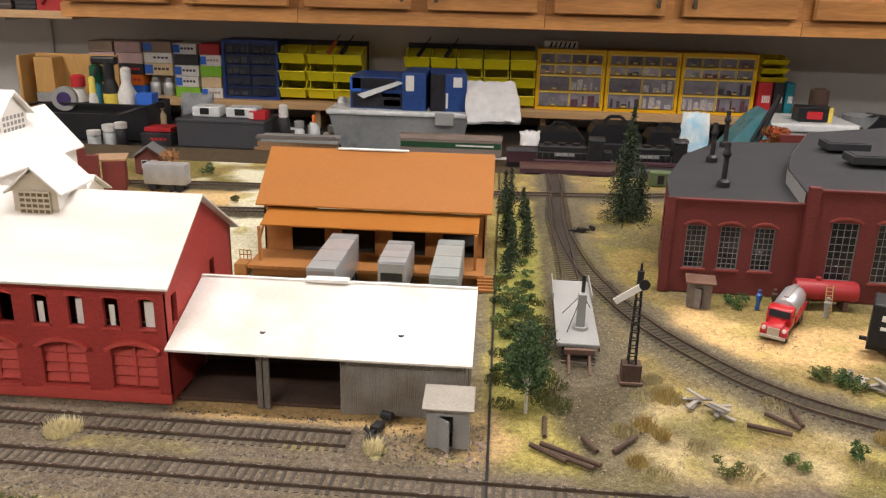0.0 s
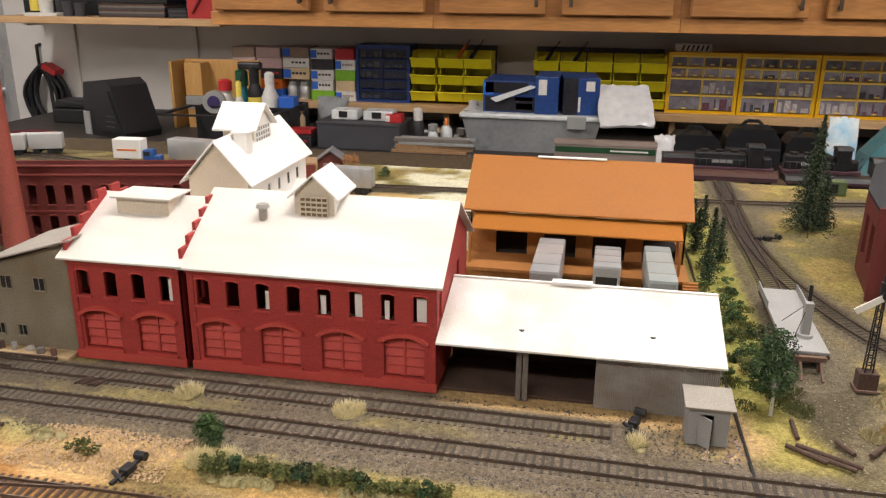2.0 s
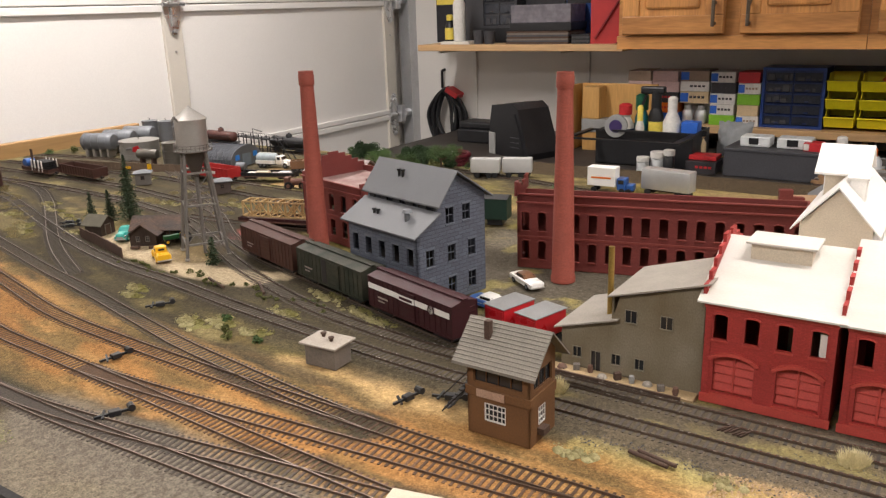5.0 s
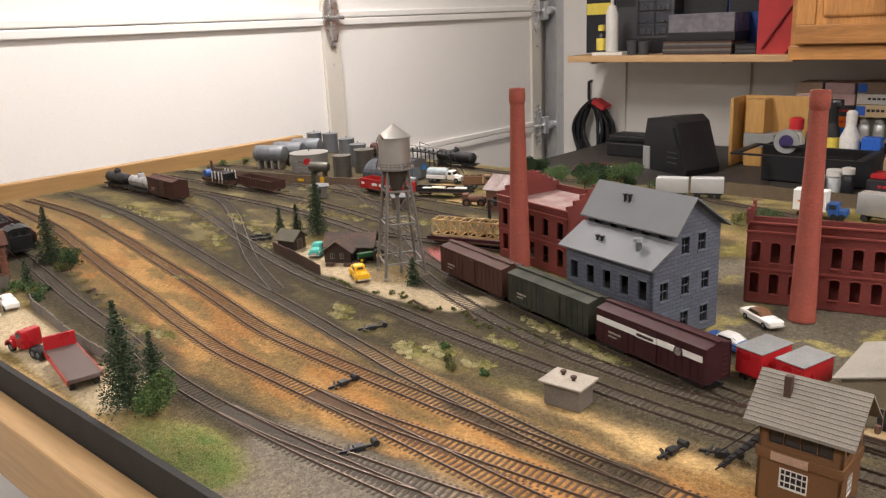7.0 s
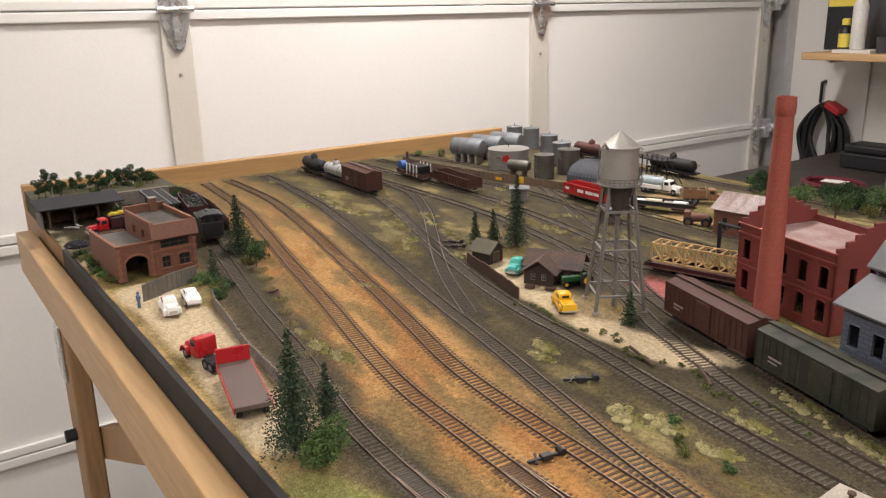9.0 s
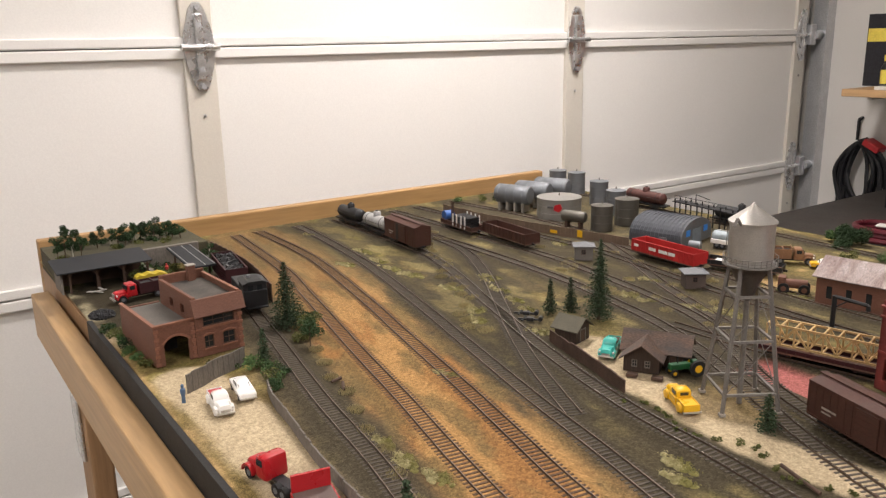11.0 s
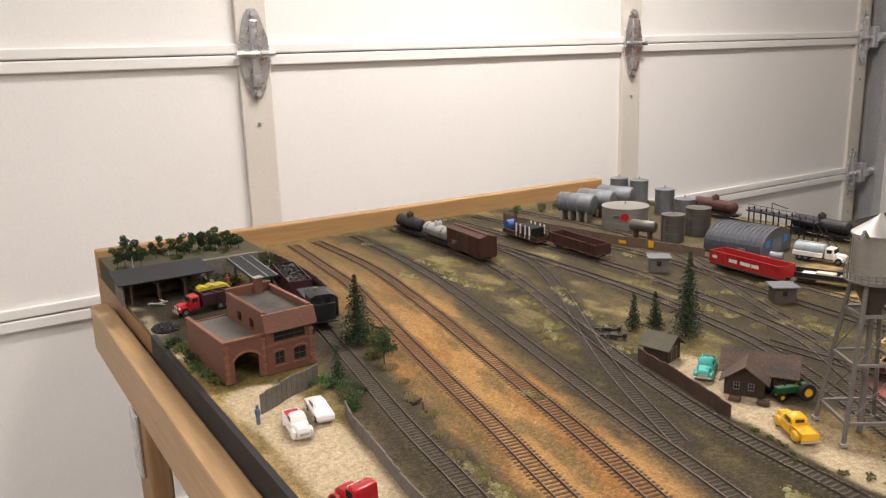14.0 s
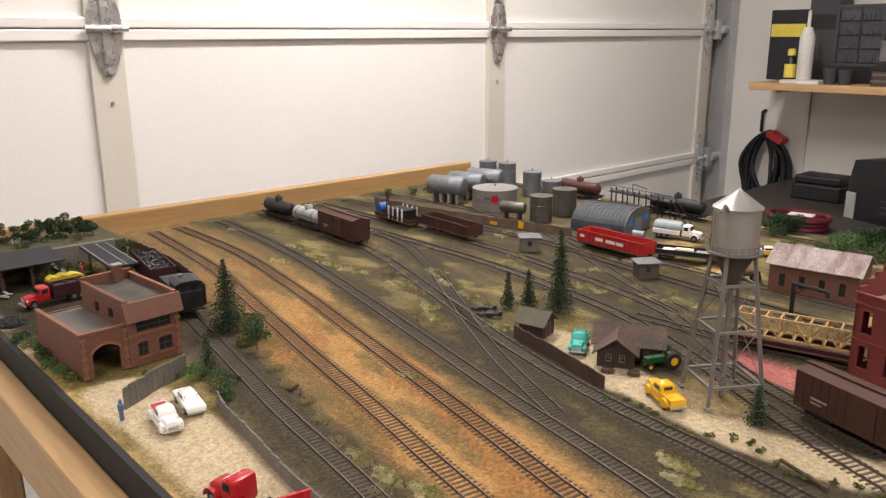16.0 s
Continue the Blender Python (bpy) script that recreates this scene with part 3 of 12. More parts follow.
def to_line(x, y, pts):
    """Distance from each place to a broken line."""
    best = np.full(x.shape, 9.0)
    for (ax, ay), (bx, by) in zip(pts, pts[1:]):
        dx, dy = bx - ax, by - ay
        t = np.clip(((x - ax) * dx + (y - ay) * dy) / (dx * dx + dy * dy + 1e-12), 0, 1)
        best = np.minimum(best, np.hypot(x - ax - t * dx, y - ay - t * dy))
    return best


def in_box(x, y, x0, x1, y0, y1, edge=0.02):
    return soft(x, x0 - edge, x0 + edge) * (1 - soft(x, x1 - edge, x1 + edge)) * soft(y, y0 - edge, y0 + edge) * (1 - soft(y, y1 - edge, y1 + edge))


def blob(x, y, cx, cy, rx, ry):
    return 1 - soft(np.hypot((x - cx) / rx, (y - cy) / ry), 0.75, 1.15)


TRACK_PTS = {k: [tuple(p[:2]) for p, _ in curve_points(v, 0.02)] for k, v in TRACKS.items()}
ROADS_TAN = [([(-1.22, 0.645), (-1.15, 0.640), (-1.09, 0.645), (-1.062, 0.656)], 0.024), ([(-1.05, 0.683), (-1.03, 0.679)], 0.009), ([(-1.20, 0.660), (-1.30, 0.665), (-1.36, 0.69), (-1.44, 0.70)], 0.030),
             ([(-1.17, 0.262), (-1.35, 0.268), (-1.52, 0.272), (-1.64, 0.262)], 0.036), ([(-2.03, 0.24), (-1.9, 0.225), (-1.8, 0.218)], 0.02)]


def lay_ground():
    step = 0.0055
    nx, ny = int((TX1 - TX0) / step), int((TY1 - TY0) / step)
    gx, gy = np.meshgrid(np.linspace(TX0, TX1, nx), np.linspace(TY0, TY1, ny))
    x, y = gx.ravel(), gy.ravel()
    wob = 0.03 * (noise2(x, y, 18, 1) - 0.5) + 0.012 * (noise2(x, y, 70, 2) - 0.5)
    col = np.empty((len(x), 3))
    col[:] = GRASS

    def put(c, w):
        col[:] = col * (1 - w[:, None]) + np.asarray(c) * w[:, None]

    put(np.array((0.160, 0.120, 0.058)), 1 - soft(x, -0.95, -0.75))
    put(GREEN, soft(noise2(x, y, 14, 3), 0.48, 0.66) * 0.7)
    put(DIRT, soft(noise2(x, y, 11, 4), 0.5, 0.7) * 0.8)
    put(DARK * 1.15, soft(noise2(x, y, 9, 14), 0.5, 0.6) * 0.75 * (x < -0.9) * (y > 0.55))
    # the main town ground is asphalt and rough grey
    put(ASPHALT, in_box(x + wob, y + wob, -1.0, 0.05, 0.70, 1.02))
    put(ASPHALT * 1.05, in_box(x + wob, y, -0.46, 0.06, 0.60, 0.92))
    put(PLASTER * 0.95, in_box(x + 2 * wob, y + 2 * wob, -0.32, -0.17, 0.74, 1.32))
    put(PLASTER, in_box(x + 2 * wob, y + 2 * wob, -0.42, -0.05, 1.16, 1.5) * soft(noise2(x, y, 12, 5), 0.36, 0.5))
    put(SAND, in_box(x + wob, y + wob, -0.50, -0.30, 1.13, 1.21) * 0.85)
    put(SAND * 0.6, in_box(x + wob, y + wob, -1.0, -0.6, 1.1, 1.3) * soft(noise2(x, y, 10, 8), 0.45, 0.65) * 0.7)
    put(ASPHALT * 0.62, in_box(x + wob, y, -1.0, -0.48, 0.62, 0.92) * 0.8)
    # right-hand meadow and the sandy yard
    put(np.array((0.27, 0.23, 0.09)), in_box(x + wob, y + wob, 0.064, 0.13, 0.53, 0.62, 0.008))
    put(np.array((0.27, 0.25, 0.08)), in_box(x, y + wob, 0.060, 0.122, 0.62, 1.2, 0.008) * 0.8)
    put(np.array((0.42, 0.335, 0.22)), blob(x + wob, y + wob, 0.24, 0.60, 0.10, 0.06) * soft(noise2(x, y, 26, 6), 0.3, 0.6))
    put(SAND * 0.95, blob(x + wob, y + wob, 0.34, 0.80, 0.13, 0.075))
    put(SAND * 0.9, in_box(x + wob, y + wob, -0.17, 0.06, 0.585, 0.615) * 0.9)
    put(SAND * 0.85, blob(x + wob, y + wob, 0.03, 0.575, 0.05, 0.03))
    put(np.array((0.27, 0.205, 0.095)), blob(x + wob, y + wob, 0.24, 1.02, 0.08, 0.13))
    # ballast
    dark = np.full(len(x), 9.0)
    orange = np.full(len(x), 9.0)
    for name, pts in TRACK_PTS.items():
        d = to_line(x, y, pts[::2] + pts[-1:])
        if name in ORANGE_BED:
            orange = np.minimum(orange, d)
        else:
            dark = np.minimum(dark, d)
    put(np.array((0.152, 0.124, 0.112)), in_box(x + wob, y + wob, -0.50, 0.05, 0.46, 0.60) * 0.8)
    put(np.array((0.36, 0.30, 0.12)), soft(noise2(x, y, 30, 9), 0.62, 0.72) * (0.35 + 0.35 * soft(x, -0.9, -0.6)))
    put(ORANGE, (1 - soft(orange + wob, 0.044, 0.060)) * in_box(x, y, -2.31, -0.36, 0.33, 0.66))
    put(np.array((0.40, 0.205, 0.085)), (1 - soft(orange + wob, 0.044, 0.060)) * in_box(x, y, -2.31, -0.36, 0.33, 0.66) * soft(x, -1.15, -0.85) * 0.75)
    put(SAND * 0.9, blob(x + wob, y + wob, -0.745, 0.487, 0.135, 0.028))
    put(SAND * 0.95, blob(x + wob, y + wob, -0.375, 0.478, 0.085, 0.036) * soft(noise2(x, y, 40, 10), 0.15, 0.4))
    put(np.array((0.30, 0.24, 0.11)), blob(x + wob, y + wob, -0.20, 0.468, 0.14, 0.026))
    put(np.array((0.36, 0.31, 0.15)), blob(x + wob, y + wob, -0.485, 0.488, 0.085, 0.024) * (0.45 + 0.5 * soft(noise2(x, y, 40, 77), 0.35, 0.6)))
    put(ORANGE * 0.6, (1 - soft(orange, 0.004, 0.016)) * 0.35)
    put(DARK * 1.15, (1 - soft(dark + 1.2 * wob, 0.034, 0.056)) * 0.85 * (x < -0.55) * (1 - soft(orange, 0.03, 0.02)))
    put(DARK, 1 - soft(dark + 0.7 * wob, 0.020, 0.030))
    put(np.array((0.150, 0.122, 0.112)), (1 - soft(dark + 0.7 * wob, 0.024, 0.040)) * soft(x, -0.75, -0.2) * (1 - soft(y, 0.60, 0.64)) * 0.85)
    put(np.array((0.36, 0.215, 0.105)), (1 - soft(orange + wob, 0.03, 0.06)) * soft(noise2(x * 0.4 + 0.25 * y, y * 1.6 + 0.3 * x, 26, 25), 0.46, 0.60) * 0.7)
    put(np.array((0.145, 0.105, 0.058)), (1 - soft(orange + wob, 0.03, 0.06)) * soft(noise2(x * 0.45 + 0.2 * y, y * 1.5 + 0.3 * x, 34, 15), 0.46, 0.60) * soft(orange, 0.010, 0.018) * 0.8)
    put(np.array((0.130, 0.096, 0.058)), (1 - soft(orange + wob, 0.04, 0.07)) * soft(-x + wob, 1.62, 2.1) * 0.65)
    put(DARK * 0.72, (1 - soft(dark + wob, 0.03, 0.06)) * in_box(x, y, -1.75, -0.95, 0.50, 0.72, 0.08) * soft(orange, 0.03, 0.045) * 0.75)
    # dry turf between the western tracks
    gap = soft(dark + 0.5 * wob, 0.017, 0.027) * soft(orange + 0.6 * wob, 0.040, 0.055) * (1 - soft(x, -1.0, -0.85)) * soft(y, 0.44, 0.50)
    put(np.array((0.150, 0.122, 0.066)), gap * soft(noise2(x * 0.6, y * 1.5, 16, 51), 0.38, 0.62) * 0.7)
    put(DARK * 1.1, gap * soft(noise2(x * 0.8, y * 1.5, 22, 57), 0.50, 0.62) * 0.75)
    put(np.array((0.30, 0.245, 0.135)), gap * soft(noise2(x * 0.6, y * 1.6, 24, 52), 0.58, 0.70) * 0.65)
    # cinders over the rear yard
    put(DARK * 0.72, soft(y + wob, 0.60, 0.70) * (1 - soft(y + wob, 1.10, 1.18)) * (1 - soft(x + wob, -1.32, -1.15)) * (0.4 + 0.4 * soft(noise2(x, y, 13, 41), 0.35, 0.6)) * (1 - 0.55 * gap))
    put(DARK * 0.8, in_box(x + wob, y + wob, -2.2, -1.02, 0.48, 0.68) * soft(orange + wob, 0.045, 0.07) * 0.5)
    put(DARK * 1.25, in_box(x + wob, y + wob, -2.22, -1.58, 1.05, 1.42) * (0.55 + 0.4 * soft(noise2(x, y, 17, 71), 0.35, 0.6)))
    put(DARK * 0.85, in_box(x + wob, y + wob, -2.25, -1.25, 0.83, 1.08, 0.03) * soft(noise2(x * 0.7, y * 1.3, 15, 72), 0.36, 0.56) * 0.8)
    # greener and barer patches of the eastern meadow
    meadow = in_box(x, y + wob, 0.12, 0.62, 0.53, 1.25, 0.01)
    put(np.array((0.155, 0.140, 0.055)), meadow * soft(noise2(x, y, 13, 73), 0.46, 0.62) * 0.7)
    put(np.array((0.135, 0.112, 0.085)), meadow * soft(noise2(x, y, 19, 74), 0.52, 0.64) * 0.6 * (1 - blob(x, y, 0.34, 0.80, 0.14, 0.08)))
    put(np.array((0.125, 0.108, 0.092)), blob(x + wob, y + wob, 0.148, 0.70, 0.036, 0.15) * 0.85)
    # paths, yards and the small areas
    for pts, w in ROADS_TAN:
        put(TAN, 1 - soft(to_line(x, y, pts) + 0.5 * wob, w - 0.006, w + 0.006))
    put(DARK * 0.62, blob(x + wob, y + wob, -1.985, 0.31, 0.20, 0.125))
    put(np.array((0.24, 0.21, 0.17)), in_box(x, y + 0.4 * wob, -2.10, -1.84, 0.20, 0.232, 0.008) * soft(noise2(x, y, 30, 63), 0.3, 0.6))
    put(DARK * 0.9, (1 - soft(to_line(x, y, TRACK_PTS["front_track"]) + wob, 0.024, 0.042)) * soft(-x, 1.15, 1.25) * 0.85)
    put(SAND * 0.8, in_box(x, y + 0.4 * wob, -1.84, -1.10, 0.20, 0.224, 0.006) * soft(noise2(x, y, 22, 61), 0.3, 0.6))
    put(DARK * 1.3, blob(x + 1.5 * wob, y + wob, 0.135, 0.645, 0.028, 0.06) * 0.8)
    put(np.array((0.42, 0.15, 0.17)), in_box(x + 0.5 * wob, y, -1.27, -1.10, 0.775, 0.83, 0.006))
    put(np.array((0.185, 0.16, 0.16)), in_box(x + 1.5 * wob, y + wob, -0.985, -0.25, 0.19, 0.335) * 0.85)
    put(np.array((0.19, 0.18, 0.08)), blob(x + wob, y + wob, -1.02, 0.243, 0.085, 0.036))
    put(np.array((0.10, 0.15, 0.05)), blob(x + wob, y + wob, -1.01, 0.240, 0.07, 0.030) * soft(noise2(x, y, 45, 31), 0.35, 0.6))
    put(SAND * 0.7, in_box(x + wob, y + wob, -1.60, -1.18, 1.02, 1.24) * soft(noise2(x, y, 12, 12), 0.50, 0.60) * 0.8)
    put(SAND * 0.85, in_box(x, y + 0.3 * wob, -0.165, 0.03, 0.589, 0.625, 0.006))
    put(np.array((0.24, 0.20, 0.10)), in_box(x, y + 0.4 * wob, -0.75, 0.05, 0.541, 0.560, 0.005) * soft(noise2(x * 0.6, y, 30, 81), 0.48, 0.62) * 0.75)
    put(np.array((0.120, 0.098, 0.080)), in_box(x + wob, y + wob, -0.55, 0.06, 0.49, 0.60) * soft(noise2(x, y, 24, 82), 0.5, 0.66) * 0.6)
    put(np.array((0.20, 0.205, 0.065)), in_box(x, y, 0.066, 0.106, 0.66, 1.15, 0.008) * soft(noise2(x, y, 34, 83), 0.32, 0.55) * 0.85)
    put(np.array((0.135, 0.115, 0.098)), (1 - soft(dark + wob, 0.026, 0.046)) * soft(dark, 0.012, 0.018) * soft(x, 0.10, 0.13) * soft(y, 0.56, 0.60) * 0.8)
    # heights: small bumps, ballast shoulders
    h = 0.0016 * (noise2(x, y, 40, 11) - 0.5) + 0.0010 * (noise2(x, y, 140, 13) - 0.5)
    near = np.minimum(dark, orange)
    h = h * soft(near, 0.012, 0.03) + 0.0022 * (1 - soft(near, 0.016, 0.026)) - 0.0012
    cut = in_box(x, y, -1.27, -1.10, 0.775, 0.83, 0.004)
    h = h * (1 - cut) - 0.006 * cut
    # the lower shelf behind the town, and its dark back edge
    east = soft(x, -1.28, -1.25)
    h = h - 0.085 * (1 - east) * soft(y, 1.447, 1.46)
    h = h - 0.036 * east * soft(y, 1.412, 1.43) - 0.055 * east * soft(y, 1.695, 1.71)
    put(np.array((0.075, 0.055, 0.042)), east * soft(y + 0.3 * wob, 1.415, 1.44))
    put(DIRT * 0.75, blob(x + wob, y + wob, -1.219, 0.70, 0.050, 0.045) * 0.8)
    col[:, 2] *= 0.80
    verts = np.stack([x, y, h], 1)
    idx = np.arange(nx * ny).reshape(ny, nx)
    faces = np.stack([idx[:-1, :-1], idx[:-1, 1:], idx[1:, 1:], idx[1:, :-1]], -1).reshape(-1, 4)
    me = bpy.data.meshes.new("ground")
    me.from_pydata(verts.tolist(), [], faces.tolist())
    a = me.color_attributes.new("tint", "FLOAT_COLOR", "POINT")
    a.data.foreach_set("color", np.concatenate([col, np.ones((len(x), 1))], 1).ravel().astype(np.float32))
    me.polygons.foreach_set("use_smooth", [True] * len(me.polygons))
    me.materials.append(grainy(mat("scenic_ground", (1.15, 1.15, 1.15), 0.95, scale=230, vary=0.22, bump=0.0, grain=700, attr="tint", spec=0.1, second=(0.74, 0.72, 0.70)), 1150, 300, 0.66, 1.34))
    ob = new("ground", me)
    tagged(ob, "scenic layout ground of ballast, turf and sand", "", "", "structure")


lay_ground()
TIE_MESH = Geo().box(-0.0012, 0.0012, -0.0138, 0.0138, 0.0, 0.0007).mesh("tie", M_TIE)
TIE_RUST = Geo().box(-0.0012, 0.0012, -0.0138, 0.0138, 0.0, 0.0007).mesh("tie", M_TIEOR)


def sweep(pts, off, w, z0, z1):
    """A bar of the given section that follows the line at a sideways offset."""
    geo, ring = Geo(), []
    for p, way in pts:
        side = Vector((-way.y, way.x, 0))
        ring.append([p + side * (off + s) + Vector((0, 0, z)) for s, z in ((-w / 2, z0), (w / 2, z0), (w / 2, z1), (-w / 2, z1))])
    for a, b in zip(ring, ring[1:]):
        geo.add([*a, *b], [(0, 1, 5, 4), (1, 2, 6, 5), (2, 3, 7, 6), (3, 0, 4, 7)])
    geo.add([*ring[0], *ring[-1]], [(0, 1, 2, 3), (7, 6, 5, 4)])
    return geo


def lay_track(name, pts):
    label = "model track on ties in " + ("orange ballast" if name in ORANGE_BED else "dark grey ballast")
    tr = thing("railway_track", pose(0, 0, 0), label, "railway track", "tracks of the layout")
    line = curve_points(pts, 0.012)
    for s in (-0.0083, 0.0083):
        rail_bar = part("rail", sweep(line, s, 0.0009, 0.0010, 0.0033), M_RAIL, tr)
        if name in ("main_track", "second_track", "mill_track"):
            part("railhead", sweep(line, s, 0.0007, 0.0033, 0.0036), M_RAILHEAD, rail_bar, "polished running surface")
    rest, near = Geo(), 0
    for p, way in curve_points(pts, 0.0062):
        m = Matrix.Translation((p.x, p.y, 0.0008 if p.y < 1.41 or p.x < -1.25 else -0.035)) @ Matrix.Rotation(math.atan2(way.y, way.x) + random.uniform(-0.02, 0.02), 4, "Z")
        box = (-0.62 < p.x < 0.12 and p.y < 0.60) or (-1.05 < p.x <= -0.62 and p.y < 0.44)
        if box and near < 70:
            near += 1
            tie = part("tie", TIE_RUST if name in ORANGE_BED else TIE_MESH, None, tr)
            tie.matrix_basis = m
        else:
            rest.box(-0.0012, 0.0012, -0.0138, 0.0138, 0.0, 0.0007, m)
    if rest.v:
        me = bpy.data.meshes.new("tie_rest")
        me.from_pydata(rest.v, [], rest.f)
        me.materials.append(M_TIEOR if name in ORANGE_BED else M_TIE)
        tagged(part("tie_rest", me, None, tr), kind="stuff")


for name, pts in TRACKS.items():
    lay_track(name, pts)


# ---- buildings ----
def arch(geo, x, z, w, rise, t, y0, y1, n=8, m=None):
    """A curved hood over an opening of width w whose springing is at z."""
    r = (w * w / 4 + rise * rise) / (2 * rise)
    a = math.asin(min(1, w / 2 / r))
    for i in range(n):
        q = []
        for k in (i, i + 1):
            b = -a + 2 * a * k / n
            q.append(((r) * math.sin(b) + x, z + rise - r + r * math.cos(b)))
            q.append(((r + t) * math.sin(b) + x, z + rise - r + (r + t) * math.cos(b)))
        geo.prism([q[0], q[2], q[3], q[1]], y0, y1, m)
    return geo


def gable_roof(w, d, eave, ridge, over, thick, ridge_at=0.5):
    """Two sheets over a body of width w (along x) and depth d, with the ridge along x."""
    geo = Geo()
    yr = d * ridge_at
    s1, s2 = (ridge - eave) / yr, (ridge - eave) / (d - yr)
    for pts in ([(-over, eave - over * s1), (yr, ridge), (yr, ridge + thick), (-over, eave - over * s1 + thick)],
                [(yr, ridge), (d + over, eave - over * s2), (d + over, eave - over * s2 + thick), (yr, ridge + thick)]):
        geo.prism(pts, -over, w + over, Matrix(((0, 1, 0, 0), (1, 0, 0, 0), (0, 0, 1, 0), (0, 0, 0, 1))))
    return geo


def gable_end(x, d, eave, ridge, t, ridge_at=0.5):
    return Geo().prism([(0, eave), (d, eave), (d * ridge_at, ridge)], 0, t, Matrix.Translation((x, 0, 0)) @ Matrix(((0, 1, 0, 0), (1, 0, 0, 0), (0, 0, 1, 0), (0, 0, 0, 1))))


def side_wall(geo, x, d, h, t, holes=(), flip=False):
    """A wall in the plane x, running along +y."""
    m = pose(x, 0, 0, 0, 0, 90) if not flip else pose(x, d, 0, 0, 0, -90)
    return geo.wall(d, h, t, holes, m)


def window(parent, x0, x1, z0, z1, y, m_frame, m_pane=None, rows=4, cols=3, bar=0.0004, m=None):
    """Frame, glazing bars and a pane in an opening."""
    fr = Geo().box(x0, x1, y, y + 0.001, z0, z0 + 0.001, m).box(x0, x1, y, y + 0.001, z1 - 0.001, z1, m).box(x0, x0 + 0.001, y, y + 0.001, z0, z1, m).box(x1 - 0.001, x1, y, y + 0.001, z0, z1, m)
    for i in range(1, rows):
        z = z0 + (z1 - z0) * i / rows
        fr.box(x0, x1, y, y + 0.001, z - bar / 2, z + bar / 2, m)
    for i in range(1, cols):
        x = x0 + (x1 - x0) * i / cols
        fr.box(x - bar / 2, x + bar / 2, y, y + 0.001, z0, z1, m)
    win = part("window", fr, m_frame, parent)
    if m_pane:
        part("pane", Geo().box(x0, x1, y + 0.0014, y + 0.0018, z0, z1, m), m_pane, win)
    return win


def red_hall(x0, w, doors, wins, ridge, label, d=0.142, y=0.606):
    b = thing("brick_hall", pose(x0, y, 0), label, "model building", "red halls by the tracks")
    bay = w / doors
    holes = []
    for i in range(wins):
        c = w * (i + 0.5) / wins
        holes.append((c - 0.0055, c + 0.0055, 0.058, 0.080))
    bays = [(bay * (i + 0.5) - 0.0165, bay * (i + 0.5) + 0.0165, 0.0105, 0.0465) for i in range(doors)]
    part("front_wall", Geo().wall(w, 0.093, 0.003, holes + bays), M_RED, b)
    sides = Geo()
    side_wall(sides, w, d, 0.093, 0.003, [(0.012, 0.022, 0.056, 0.079), (0.09, 0.10, 0.058, 0.079)])
    part("side_wall", sides, M_RED, b)
    side2 = Geo().wall(d, 0.093, 0.003, [(0.012, 0.022, 0.056, 0.079), (0.09, 0.10, 0.058, 0.079)], pose(0.003, 0, 0, 0, 0, 90))
    part("side_wall", side2, M_RED, b)
    part("back_wall", Geo().wall(w, 0.093, 0.003, holes, pose(0, d - 0.003, 0)), M_RED, b)
    for x in (0.0, w - 0.003):
        part("gable", gable_end(x, d, 0.093, ridge - 0.001, 0.003, 0.5), M_RED, b)
    part("plinth", Geo().box(-0.001, w + 0.001, -0.0022, 0, 0, 0.0075, c=0.0004), M_REDTRIM, b)
    part("cornice", Geo().box(-0.001, w + 0.001, -0.0018, 0, 0.0855, 0.0925, c=0.0004), M_REDTRIM, b)
    for x in (0.0028, w - 0.0028):
        part("pilaster", Geo().box(x - 0.0028, x + 0.0028, -0.0008, 0, 0.0075, 0.0855, c=0.0003), M_RED, b)
    for i in range(doors):
        c = bay * (i + 0.5)
        dr = part("arched_door", Geo().box(c - 0.0170, c + 0.0170, 0.0046, 0.0056, 0.0100, 0.0470), M_RED, b)
        for s in (-1, 1):
            curve = [(c + s * 0.0165 * math.sin(q * math.pi / 2), 0.0400 + 0.0060 * math.cos(q * math.pi / 2)) for q in [k / 6 for k in range(7)]]
            part("spandrel", Geo().prism([(c, 0.0465), *curve, (c + s * 0.0165, 0.0465)], 0.0, 0.0018), M_RED, dr)
        part("hood", arch(Geo(), c, 0.0395, 0.037, 0.0066, 0.0030, -0.0036, 0.0), M_REDTRIM, dr)
        for j in range(4):
            z = 0.0110 + 0.0078 * j
            part("door_panel", Geo().prism([(0.0046, z), (0.0026, z + 0.0002), (0.0026, z + 0.0014), (0.0042, z + 0.0070), (0.0046, z + 0.0070)], c - 0.0163, c + 0.0163, Matrix(((0, 1, 0, 0), (1, 0, 0, 0), (0, 0, 1, 0), (0, 0, 0, 1)))), M_REDTRIM, dr)
        part("door_post", Geo().box(c - 0.0009, c + 0.0009, 0.0020, 0.0046, 0.0105, 0.0440, c=0.0002), M_REDTRIM, dr)
        part("threshold", Geo().box(c - 0.018, c + 0.018, -0.0020, 0, 0.0078, 0.0100), M_REDTRIM, dr)
    # added white cards stand in for the brightness seen through the hall
    card_spans = ((0.0, 0.0), (0.0, 0.0), (0.55, 0.9), (0.0, 0.0), (0.1, 0.5), (0.35, 0.9), (0.2, 0.55), (0.2, 1.0)) if wins == 8 else ((0.0, 0.0), (0.0, 0.0), (0.0, 0.0), (0.5, 1.0))
    for i, (a, e, z0, z1) in enumerate(holes):
        lo, hi = card_spans[i % 8]
